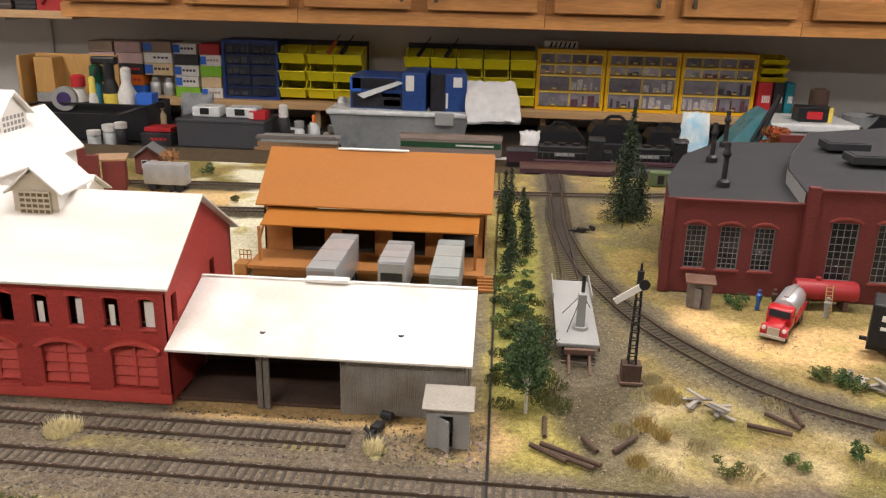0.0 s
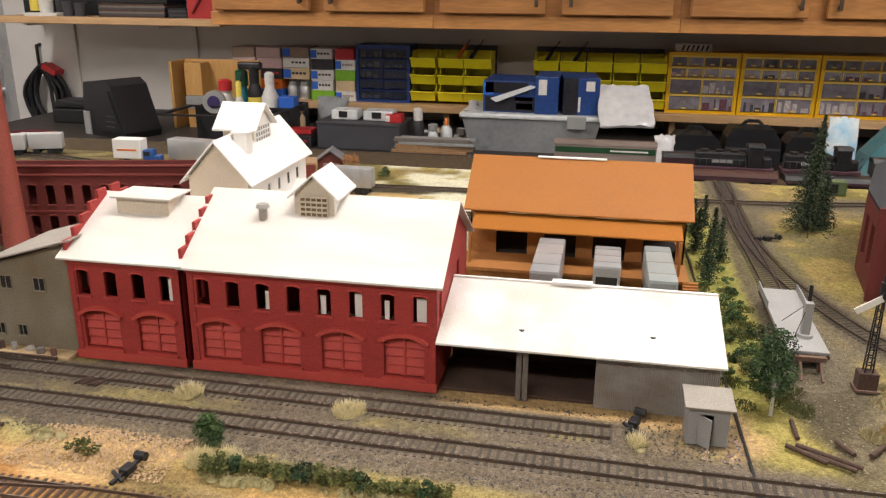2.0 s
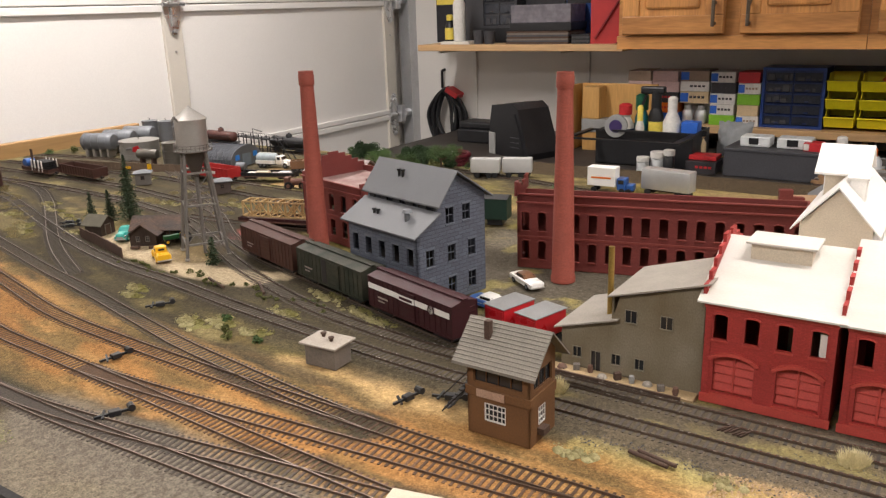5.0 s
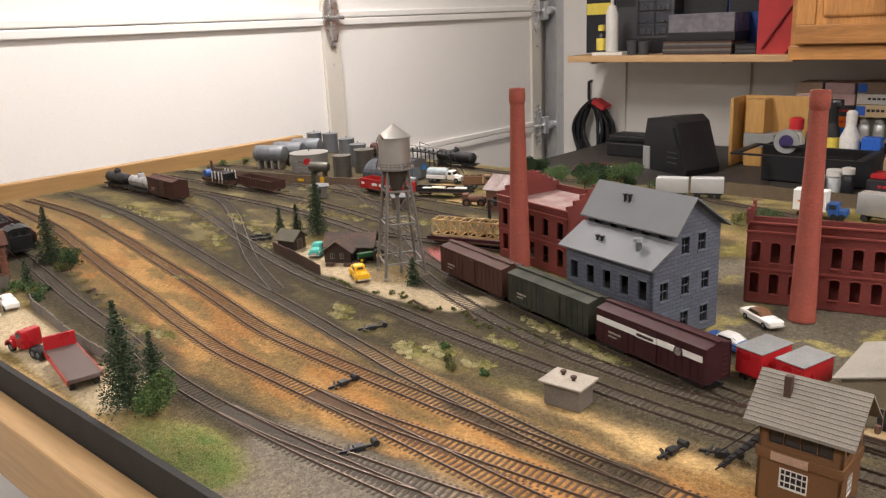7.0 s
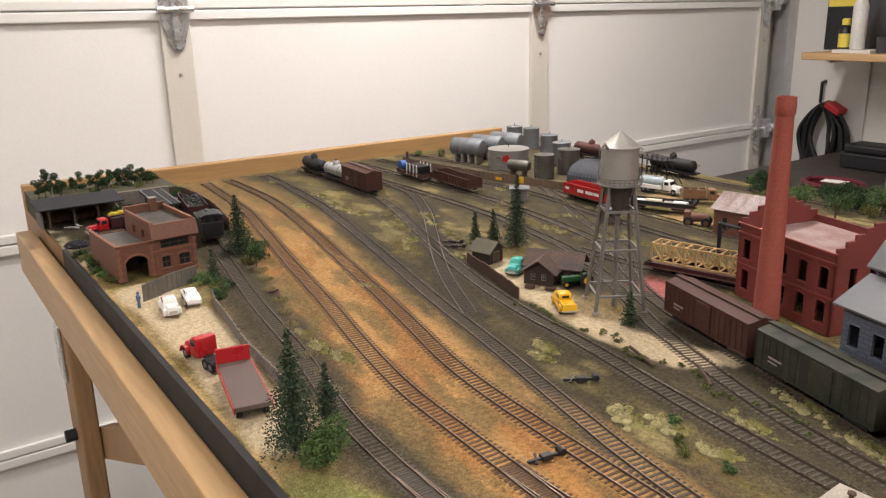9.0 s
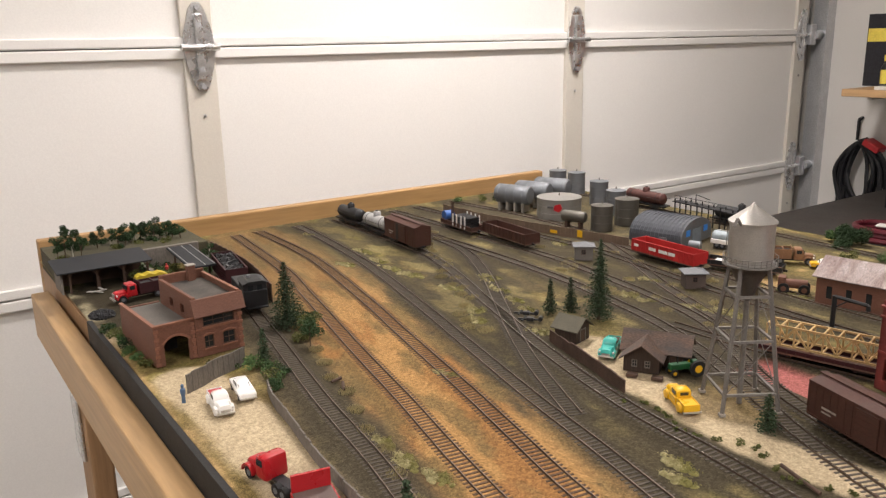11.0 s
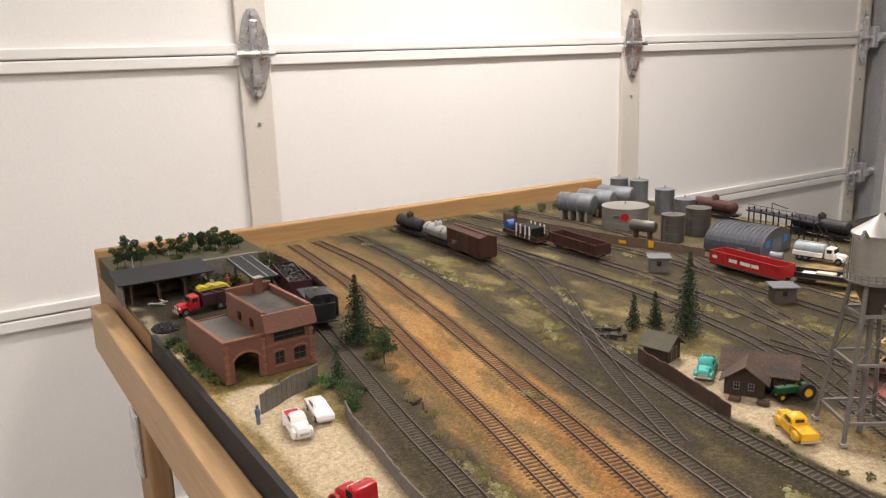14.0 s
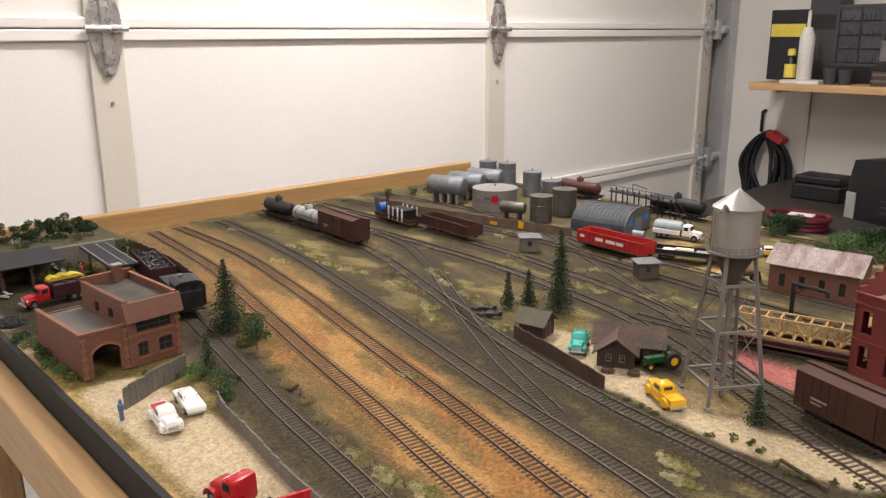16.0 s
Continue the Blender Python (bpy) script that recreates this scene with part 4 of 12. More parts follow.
        if hi > lo:
            part("window_blind", Geo().box(a + (e - a) * lo, a + (e - a) * hi, 0.0042, 0.0048, z0 - 0.002, z1 - (0.003 if i % 2 else 0.007)), M_WHITE, b)
    for a, e, z0, z1 in holes:
        part("sill", Geo().box(a - 0.0015, e + 0.0015, -0.0018, 0, z0 - 0.0016, z0), M_REDTRIM, b)
        part("lintel", arch(Geo(), (a + e) / 2, z1 - 0.0008, 0.0122, 0.0016, 0.0013, -0.0012, 0.0, n=5), M_REDTRIM, b)
    part("roof", gable_roof(w, d, 0.093, ridge, 0.006, 0.0016), M_ROOFW, b, "white sheet roof")
    return b


hall = red_hall(-0.372, 0.206, 4, 8, 0.137, "red brick model hall with a white roof and arched doors")
small = red_hall(-0.479, 0.100, 2, 4, 0.128, "small red brick model hall with stepped firewalls and a white roof")
for x in (-0.0035, 0.1005):
    st = Geo()
    for k in range(5):
        st.box(x, x + 0.003, 0.002 + 0.013 * k, 0.002 + 0.013 * (k + 1), 0.088, 0.104 + 0.0075 * k)
        st.box(x, x + 0.003, 0.127 - 0.013 * k, 0.14 - 0.013 * k, 0.088, 0.104 + 0.0075 * k)
    part("firewall", st, M_RED, small)
part("roof_monitor", Geo().box(0.022, 0.070, 0.046, 0.076, 0.11, 0.131), M_CREAM, small)
part("monitor_roof", Geo().box(0.018, 0.074, 0.042, 0.080, 0.131, 0.133, c=0.0005), M_ROOFW, small)
# louvred cupola and vent on the large roof
cup = part("cupola", Geo().box(0.076, 0.110, 0.050, 0.092, 0.108, 0.142).prism([(0.076, 0.142), (0.110, 0.142), (0.093, 0.157)], 0.050, 0.092), M_CREAM, hall, "cream siding cupola with louvres")
for k in range(10):
    z = 0.116 + 0.0038 * k
    half = 0.017 if z < 0.140 else 0.017 * (0.157 - z) / 0.015
    part("clapboard", Geo().prism([(0.0492, z), (0.050, z + 0.0036), (0.050, z)], 0.093 - half, 0.093 + half, Matrix(((0, 1, 0, 0), (1, 0, 0, 0), (0, 0, 1, 0), (0, 0, 0, 1)))), M_CREAM, cup)
part("side_panel", Geo().box(0.110, 0.1104, 0.050, 0.092, 0.108, 0.1415), M_WHITE, cup)
part("cupola_roof", Geo().prism([(0.071, 0.1388), (0.093, 0.1585), (0.115, 0.1388), (0.115, 0.1406), (0.093, 0.1603), (0.071, 0.1406)], 0.046, 0.096), M_WHITE, cup)
# brown sheet behind the slats; the shade between them is put into its colour
part("louvre_back", Geo().box(0.081, 0.105, 0.0484, 0.0490, 0.1235, 0.1405), mat("painted_louvre_shade", (0.20, 0.15, 0.085), 0.8), cup)
for k in range(5):
    part("louvre", Geo().box(0.081, 0.105, 0.0474, 0.0484, 0.1232 + 0.0042 * k, 0.1247 + 0.0042 * k), M_CREAM, cup)
for k in range(6):
    part("mullion", Geo().box(0.0808 + 0.0047 * k, 0.0816 + 0.0047 * k, 0.0478, 0.0486, 0.1235, 0.1415), M_CREAM, cup)
part("roof_vent", Geo().cyl(0.050, 0.044, 0.118, 0.131, 0.0035, n=12).cyl(0.050, 0.044, 0.131, 0.134, 0.006, 0.005, n=12), M_CORR, hall, smooth=True)


def lean_to():
    s = thing("open_shed", pose(-0.167, 0.602, 0), "open freight shed with a weathered white lean-to roof", "model building")
    part("roof", Geo().prism([(-0.004, 0.045), (0.075, 0.0715), (0.075, 0.0731), (-0.004, 0.0466)], 0.002, 0.217, Matrix(((0, 1, 0, 0), (1, 0, 0, 0), (0, 0, 1, 0), (0, 0, 0, 1)))), M_ROOFOLD, s, "weathered white sheet roof with two round vent holes")
    for x, y in ((0.066, 0.018), (0.165, 0.022)):
        part("vent_hole", Geo().cyl(x, y, 0.0530 + (y - 0.018) * 0.33, 0.0541 + (y - 0.018) * 0.33, 0.0022, n=12), M_BLACK, s)
    part("ridge_strip", Geo().box(0.085, 0.118, 0.070, 0.078, 0.0735, 0.076).box(0.002, 0.217, 0.073, 0.076, 0.0725, 0.0742), M_WHITE, s)
    for x in (0.064, 0.069):
        part("post", Geo().box(x, x + 0.004, 0.004, 0.007, 0, 0.047), M_WOODOLD, s)
    part("front_beam", Geo().box(0.0, 0.125, 0.004, 0.007, 0.043, 0.0468), M_WOODOLD, s)
    cor = Geo()
    for k in range(60):
        x = 0.124 + 0.0015 * k
        cor.add([(x, 0.005, 0), (x + 0.00075, 0.0042, 0), (x + 0.0015, 0.005, 0), (x, 0.005, 0.0475), (x + 0.00075, 0.0042, 0.0475), (x + 0.0015, 0.005, 0.0475)], [(0, 1, 4, 3), (1, 2, 5, 4)])
    cor.box(0.124, 0.214, 0.0052, 0.0068, 0, 0.0475)
    part("corrugated_wall", cor, M_CORR, s)
    part("side_wall", Geo().box(0.2125, 0.2145, 0.007, 0.074, 0, 0.047), M_WOODOLD, s)
    part("back_wall", Geo().box(0.002, 0.2125, 0.072, 0.0745, 0, 0.068), M_BROWNWOOD, s)
    part("shed_floor", Geo().box(0.004, 0.212, 0.010, 0.071, 0.0, 0.0025), M_BROWNWOOD, s)
    return s


lean_to()


def outhouse(m, mtl, roofm, label, w=0.028, d=0.022, h=0.03):
    o = thing("outhouse", m, label, "shed", "little privies")
    part("body", Geo().wall(w, h, 0.0015, [(w * 0.28, w * 0.62, 0.001, h * 0.8)]).box(0, 0.0015, 0.0015, d, 0, h).box(w - 0.0015, w, 0.0015, d, 0, h).box(0.0015, w - 0.0015, d - 0.0015, d, 0, h), mtl, o)
    part("open_door", Geo().box(0, w * 0.36, -0.001, 0.0002, 0.001, h * 0.79, pose(w * 0.28, 0, 0, 0, 0, -42)), mtl, o)
    part("roof", Geo().box(-0.003, w + 0.003, -0.004, d + 0.003, 0, 0.0014, pose(0, 0, h, 6, 0, 0)), roofm, o)
    return o


outhouse(pose(0.022, 0.569, 0), M_GREYPAINT, M_CONC, "grey wooden privy with its door ajar")
outhouse(pose(0.250, 0.846, 0, 0, 0, -8), M_WOODOLD, M_RUSTROOF, "small weathered timber privy by the roundhouse", 0.022, 0.014, 0.026)


def freight_house():
    f = thing("freight_house", pose(-0.190, 0.926, 0), "orange-brown timber freight house with loading docks", "model building")
    w, d = 0.240, 0.126
    doors = [(0.03 + 0.055 * k, 0.066 + 0.055 * k, 0.0125, 0.045) for k in range(4)]
    part("front_wall", Geo().wall(w, 0.060, 0.002, doors), M_ORWOOD, f)
    part("side_wall", side_wall(Geo(), w, d, 0.060, 0.002, [(0.05, 0.09, 0.0125, 0.045)]), M_ORWOOD, f)
    part("side_wall", Geo().wall(d, 0.060, 0.002, [], pose(0.002, 0, 0, 0, 0, 90)), M_ORWOOD, f)
    part("back_wall", Geo().wall(w, 0.06, 0.002, doors, pose(0, d - 0.002, 0)), M_ORWOOD, f)
    for x in (0, w - 0.002):
        part("gable", gable_end(x, d, 0.06, 0.1105, 0.002), M_ORWOOD, f)
    part("roof", gable_roof(w, d, 0.0685, 0.1125, 0.007, 0.0016), M_ORANGE, f, "orange-brown sheet roof")
    part("canopy", Geo().prism([(-0.036, 0.0500), (0.0, 0.0595), (0.0, 0.0610), (-0.036, 0.0515)], 0.006, w - 0.006, Matrix(((0, 1, 0, 0), (1, 0, 0, 0), (0, 0, 1, 0), (0, 0, 0, 1)))), M_ORANGE, f)
    part("platform", Geo().box(-0.004, w + 0.002, -0.055, 0.0, 0.009, 0.0125).box(0, w, -0.05, -0.048, 0, 0.009), M_ORWOOD, f)
    for x in (0.004, w - 0.010):
        part("post", Geo().box(x, x + 0.003, -0.040, -0.037, 0.0125, 0.050), M_ORWOOD, f)
        part("strut", Geo().beam((x + 0.0015, -0.037, 0.036), (x + 0.0015, -0.012, 0.055), 0.002), M_ORWOOD, f)
    part("ramp", Geo().box(-0.018, -0.005, -0.054, -0.036, 0, 0.0125), M_ORWOOD, f)
    rl = Geo()
    for k in range(4):
        rl.rod((-0.017 + 0.004 * k, -0.037, 0.0125), (-0.017 + 0.004 * k, -0.037, 0.0225), 0.0005)
    rl.rod((-0.017, -0.037, 0.0225), (-0.005, -0.037, 0.0225), 0.0005).rod((-0.017, -0.037, 0.0175), (-0.005, -0.037, 0.0175), 0.0005)
    part("railing", rl, M_ORANGE, f)
    st = Geo()
    for k in range(5):
        st.box(w - 0.005, w + 0.011, -0.054 - 0.003 * (k + 1), -0.051 - 0.003 * k, 0, 0.0118 - 0.0023 * k)
    part("steps", st, M_ORWOOD, f)
    part("inner_floor", Geo().box(0.003, w - 0.003, 0.003, d - 0.003, 0.009, 0.0122), M_DARKIN, f)
    part("ridge_cap", Geo().box(0.07, 0.150, d / 2 - 0.003, d / 2 + 0.003, 0.1138, 0.1152), M_WHITE, f)
    return f


freight_house()


M_ARCHRED = mat("brick_arch_red", (0.26, 0.05, 0.04), 0.65, scale=200, vary=0.2)


def roundhouse():
    r = thing("roundhouse", pose(0.232, 0.890, 0, 0, 0, -1.5), "red brick roundhouse with arched windows and a tar roof", "model building")
    w1, h1, w2, h2 = 0.134, 0.096, 0.236, 0.112
    def row(xs, ww, z0, z1):
        return [(x, x + ww, z0, z1) for x in xs]
    ha = row((0.020, 0.053, 0.086), 0.020, 0.026, 0.071)
    hb = row((0.022, 0.066, 0.112, 0.156), 0.026, 0.022, 0.082)
    part("front_wall", Geo().wall(w1, h1, 0.004, ha), M_DKRED, r)
    part("tall_wall", Geo().wall(w2, h2, 0.004, hb, pose(w1, -0.006, 0)), M_DKRED, r)
    plan = [(0.001, 0.004), (0.014, 0.105), (0.055, 0.235), (0.118, 0.335), (0.225, 0.350)]
    for (ax, ay), (bx, by) in zip(plan, plan[1:]):
        length, turn = math.hypot(bx - ax, by - ay), math.degrees(math.atan2(by - ay, bx - ax))
        holes = [(length * 0.2, length * 0.2 + 0.022, 0.026, 0.071), (length * 0.6, length * 0.6 + 0.022, 0.026, 0.071)]
        part("side_wall", Geo().wall(length, h1 - 0.006, 0.004, holes, pose(ax + 0.004, ay, 0, 0, 0, turn)), M_DKRED, r)
    part("pilaster", Geo().box(w1 - 0.004, w1 + 0.006, -0.009, -0.0, 0, h2 + 0.004), M_DKRED, r)
    part("pilaster", Geo().box(-0.003, 0.006, -0.003, 0, 0, h1 + 0.003), M_DKRED, r)
    part("coping", Geo().box(-0.002, w1 - 0.004, -0.002, 0.004, h1, h1 + 0.002), M_DKRED, r)
    part("coping", Geo().box(w1 + 0.006, w1 + w2, -0.008, -0.002, h2, h2 + 0.002), M_DKRED, r)
    for hs, dy in ((ha, 0.0), (hb, -0.006)):
        for a, b, z0, z1 in hs:
            off = w1 if dy else 0.0
            window(r, a + off, b + off, z0, z1, dy + 0.0012, mat("grey_glazing_bar", (0.20, 0.20, 0.20), 0.6), M_GLASSDK, 8, 4)
            part("arch_hood", arch(Geo(), (a + b) / 2 + off, z1 - 0.0005, b - a + 0.004, 0.004, 0.0022, dy - 0.0010, dy), M_ARCHRED, r)
            part("sill", Geo().box(a - 0.002 + off, b + 0.002 + off, dy - 0.002, dy, z0 - 0.002, z0), M_ARCHRED, r)
    def slab(points, z0, rise):
        n = len(points)
        top = [(x, y, z0 + rise * y) for x, y in points]
        low = [(x, y, z - 0.003) for x, y, z in top]
        return Geo().add(top + low, [tuple(range(n)), tuple(range(n, 2 * n))[::-1]] + [(i, n + i, n + (i + 1) % n, (i + 1) % n) for i in range(n)])
    part("roof", slab(plan[:4] + [(0.240, 0.352), (0.158, 0.110), (0.128, 0.004)], 0.093, 0.012), M_BLACKROOF, r, "dark tar paper roof")
    upper = [(0.130, 0.0), (0.143, 0.105), (0.165, 0.175), (0.240, 0.345), (0.38, 0.415), (0.40, 0.0)]
    part("upper_roof", slab(upper, 0.109, 0.012), M_BLACKROOF, r, "dark tar paper roof")
    part("parting_wall", Geo().add([(0.129, 0.002, 0.09), (0.142, 0.105, 0.09), (0.164, 0.175, 0.09), (0.239, 0.345, 0.09), (0.129, 0.002, 0.1085), (0.142, 0.105, 0.11), (0.164, 0.175, 0.111), (0.239, 0.345, 0.113)], [(0, 1, 5, 4), (1, 2, 6, 5), (2, 3, 7, 6)]), M_GREYPAINT, r)
    for x, y, z in ((0.068, 0.075, 0.094), (0.082, 0.20, 0.0955), (0.120, 0.30, 0.0965)):
        jk = part("smoke_jack", Geo().lathe([(0.007, z), (0.007, z + 0.006), (0.003, z + 0.009), (0.0028, z + 0.032), (0.0045, z + 0.034), (0.0045, z + 0.037), (0.0028, z + 0.040), (0.0028, z + 0.048)], 14, pose(x, y, 0)), M_BLACK, r, smooth=True)
    for x, y in ((0.215, 0.20), (0.215, 0.12), (0.30, 0.16)):
        part("skylight", Geo().box(x, x + 0.05, y, y + 0.035, 0.115, 0.124, c=0.001).box(x + 0.004, x + 0.046, y + 0.004, y + 0.031, 0.124, 0.1248), M_BLACKROOF, r)
    part("rear_wall", Geo().box(0.22, 0.40, 0.395, 0.40, 0, 0.10), M_DKRED, r)
    part("conveyor", Geo().beam((0.30, -0.03, 0.06), (0.215, -0.012, 0.115), 0.004, 0.003).beam((0.30, -0.02, 0.05), (0.30, -0.02, 0.0), 0.003), M_BROWNWOOD, r)
    return r


roundhouse()


def stone_mill():
    """A mill of two parts: a low front under a lean-to roof and a higher gabled body behind it."""
    w, d, wall, eave, peak, step, top = 0.129, 0.106, 0.088, 0.120, 0.152, 0.032, 0.058
    b = thing("stone_mill", pose(-0.811, 0.661, 0, 0, 0, -14.7) @ pose(-w, 0, 0), "blue-grey stone mill with grey stepped roofs", "model building")
    sw = Matrix(((0, 1, 0, 0), (1, 0, 0, 0), (0, 0, 1, 0), (0, 0, 0, 1)))
    pitch = w / 5
    front = [(pitch * (k + 0.5) - 0.0058, pitch * (k + 0.5) + 0.0058, z, z + 0.021) for k in range(5) for z in (0.010, 0.050)]
    part("front_wall", Geo().wall(w, wall, 0.003, front), M_STONE, b)
    gable_holes = [(y, y + 0.012, z, z + 0.020) for y in (0.013, 0.046, 0.078) for z in (0.009, 0.048)]
    part("gable_wall", side_wall(Geo(), w, d, wall, 0.003, gable_holes), M_STONE, b)
    upper = [(0.012, 0.024, 0.005, 0.024), (0.038, 0.050, 0.005, 0.024)]
    part("upper_gable", Geo().wall(d - step, eave - wall, 0.003, upper, pose(w, step, wall, 0, 0, 90)), M_STONE, b)
    part("lean_to_gable", Geo().prism([(0.0, wall), (step, wall), (step, wall + 0.020)], w - 0.003, w, sw), M_STONE, b)
    part("gable_peak", Geo().prism([(step, eave), (d, eave), (top, peak - 0.002)], w - 0.003, w, sw), M_STONE, b)
    part("far_gable", Geo().box(0, 0.003, 0.003, d, 0, wall).box(0, 0.003, step, d, wall, eave).prism([(step, eave), (d, eave), (top, peak - 0.002)], 0, 0.003, sw), M_STONE, b)
    part("back_wall", Geo().box(0.003, w - 0.003, d - 0.003, d, 0, eave), M_STONE, b)
    part("clerestory", Geo().wall(w - 0.006, eave - wall, 0.002, [(0.010 + 0.024 * k, 0.020 + 0.024 * k, 0.018, 0.028) for k in range(5)], pose(0.003, step, wall)), M_BLACKROOF, b)
    slope = 0.022 / (step + 0.008)
    part("low_roof", Geo().prism([(-0.008, wall - 0.002), (step, wall + 0.020), (step, wall + 0.0217), (-0.008, wall - 0.0003)], -0.006, w + 0.006, sw), M_GREYROOF, b, "pale grey lean-to roof")
    s1, s2 = (peak - eave) / (top - step), (peak - eave) / (d - top)
    part("main_roof", Geo().prism([(step - 0.004, eave - 0.004 * s1), (top, peak), (top, peak + 0.002), (step - 0.004, eave - 0.004 * s1 + 0.002)], -0.007, w + 0.007, sw), M_GREYROOF, b, "pale grey gabled roof")
    part("main_roof", Geo().prism([(top, peak), (d + 0.008, eave - 0.008 * s2), (d + 0.008, eave - 0.008 * s2 + 0.002), (top, peak + 0.002)], -0.007, w + 0.007, sw), M_GREYROOF, b, "pale grey gabled roof")
    z = wall + slope * 0.020
    part("roof_vent", Geo().lathe([(0.0033, z - 0.006), (0.0033, z + 0.008), (0.0062, z + 0.009), (0.0045, z + 0.0125), (0.001, z + 0.0135)], 16, pose(0.098, 0.013, 0)), M_GALV, b, smooth=True)
    for x, y, zz in ((0.038, 0.012, z - 0.004), (0.046, 0.046, peak - 0.014)):
        for k in range(2):
            part("roof_pipe", Geo().cyl(x + 0.007 * k, y, zz - 0.004, zz + 0.007, 0.0018, n=8).cyl(x + 0.007 * k, y, zz + 0.007, zz + 0.009, 0.0029, n=8), M_BLACK, b)
    for a, e, z0, z1 in front:
        part("sill", Geo().box(a - 0.001, e + 0.001, -0.0016, 0, z0 - 0.0016, z0), M_STONETRIM, b)
        part("lintel", Geo().box(a - 0.001, e + 0.001, -0.0008, 0, z1, z1 + 0.0022), M_STONETRIM, b)
    for a, e, z0, z1 in gable_holes + [(step + a, step + e, wall + z0, wall + z1) for a, e, z0, z1 in upper]:
        part("sill", Geo().box(w, w + 0.0012, a - 0.001, e + 0.001, z0 - 0.0016, z0), M_STONETRIM, b)
        part("lintel", Geo().box(w, w + 0.0008, a - 0.001, e + 0.001, z1, z1 + 0.0022), M_STONETRIM, b)
        part("sash", Geo().box(w - 0.0022, w - 0.0016, a, e, (z0 + z1) / 2 - 0.0004, (z0 + z1) / 2 + 0.0004).box(w - 0.0022, w - 0.0016, (a + e) / 2 - 0.0003, (a + e) / 2 + 0.0003, z0, z1), M_STONETRIM, b)
    part("inner_floor", Geo().box(0.004, w - 0.004, 0.004, d - 0.004, 0.040, 0.042), M_DARKIN, b)
    return b


M_STONETRIM = mat("grey_stone_trim", (0.125, 0.14, 0.17), 0.75, scale=120, vary=0.15)
stone_mill()


def chimney(x, y, label):
    c = thing("factory_chimney", pose(x, y, 0), label, "chimney", "tall factory chimneys")
    part("shaft", Geo().lathe([(0.0152, 0), (0.0152, 0.006), (0.0142, 0.008), (0.0092, 0.234)], 28), M_STACK, c, smooth=True)
    part("crown", Geo().lathe([(0.0092, 0.234), (0.0104, 0.237), (0.0106, 0.248), (0.0101, 0.250), (0.0101, 0.254), (0.0075, 0.254), (0.007, 0.246)], 28), M_STACK, c, smooth=True)


chimney(-1.066, 0.779, "tall tapering red brick factory chimney beside a mill")
chimney(-0.714, 0.833, "tall tapering red brick factory chimney beside a mill")


M_MILLTRIM = mat("mill_trim", (0.23, 0.048, 0.038), 0.6, scale=80, vary=0.15)


def brick_mill(m, w, d, h, nwin, label, steps=0.0045, roofm=None):
    b = thing("brick_mill", m, label, "model building", "red brick mills")
    pitch = w / nwin
    holes = []
    for i in range(nwin):
        for z in (0.012, 0.050):
            holes.append((pitch * (i + 0.5) - min(0.0060, pitch * 0.24), pitch * (i + 0.5) + min(0.0060, pitch * 0.24), z, z + 0.024))
    part("front_wall", Geo().wall(w, h, 0.003, holes), M_MILL, b)
    sh = [(0.02 + 0.028 * k, 0.030 + 0.028 * k, z, z + 0.024) for k in range(int(d / 0.03)) for z in (0.012, 0.050)]
    part("side_wall", Geo().wall(d, h, 0.003, sh, pose(0.003, 0, 0, 0, 0, 90)), M_MILL, b)
    part("side_wall", Geo().wall(d, h, 0.003, sh, pose(w, 0, 0, 0, 0, 90)), M_MILL, b)
    part("back_wall", Geo().box(0.003, w - 0.003, d - 0.003, d, 0, h), M_MILL, b)
    part("cornice", Geo().box(-0.001, w + 0.001, -0.0022, 0, h - 0.012, h - 0.0095, c=0.0004).box(-0.001, w + 0.001, -0.003, 0, h - 0.001, h + 0.0015, c=0.0005), M_MILLTRIM, b)
    part("belt_course", Geo().box(0, w, -0.001, 0, 0.041, 0.0432), M_MILLTRIM, b)
    part("flat_roof", Geo().box(0.003, w - 0.003, 0.003, d - 0.003, h - 0.012, h - 0.009), roofm or M_BLACKROOF, b)
    # dark sheet behind the windows: the mill's inner shade put into colour
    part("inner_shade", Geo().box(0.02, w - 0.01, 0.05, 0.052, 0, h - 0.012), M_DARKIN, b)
    for a, e, z0, z1 in holes:
        part("sill", Geo().box(a - 0.001, e + 0.001, -0.0012, 0, z0 - 0.0012, z0), M_MILLTRIM, b)
        part("lintel", arch(Geo(), (a + e) / 2, z1 - 0.0006, e - a + 0.001, 0.0016, 0.0014, -0.001, 0, n=4), M_MILLTRIM, b)
    for x in (0, w - 0.003):
        st = Geo()
        for k in range(4):
            st.box(x, x + 0.003, 0.012 * k, 0.012 * (k + 1), h, h + steps * (k + 1))
            st.box(x, x + 0.003, d - 0.012 * (k + 1), d - 0.012 * k, h, h + steps * (k + 1))
        if d > 0.1:
            st.box(x, x + 0.003, 0.048, d - 0.048, h, h + steps * 4.6)
        if d > 0.1 or x == 0:
            part("stepped_parapet", st, M_MILL, b)
    return b


brick_mill(pose(-0.790, 0.856, 0, 0, 0, 13.5), 0.345, 0.034, 0.098, 16, "long two-storey red brick mill with a flat roof")
brick_mill(pose(-1.156, 0.850, 0, 0, 0, -15), 0.150, 0.115, 0.092, 5, "two-storey red brick mill with stepped end parapets", 0.0062, mat("pinkish_cracked_roof", (0.34, 0.25, 0.23), 0.85, scale=40, vary=0.3, second=(0.22, 0.12, 0.11)))


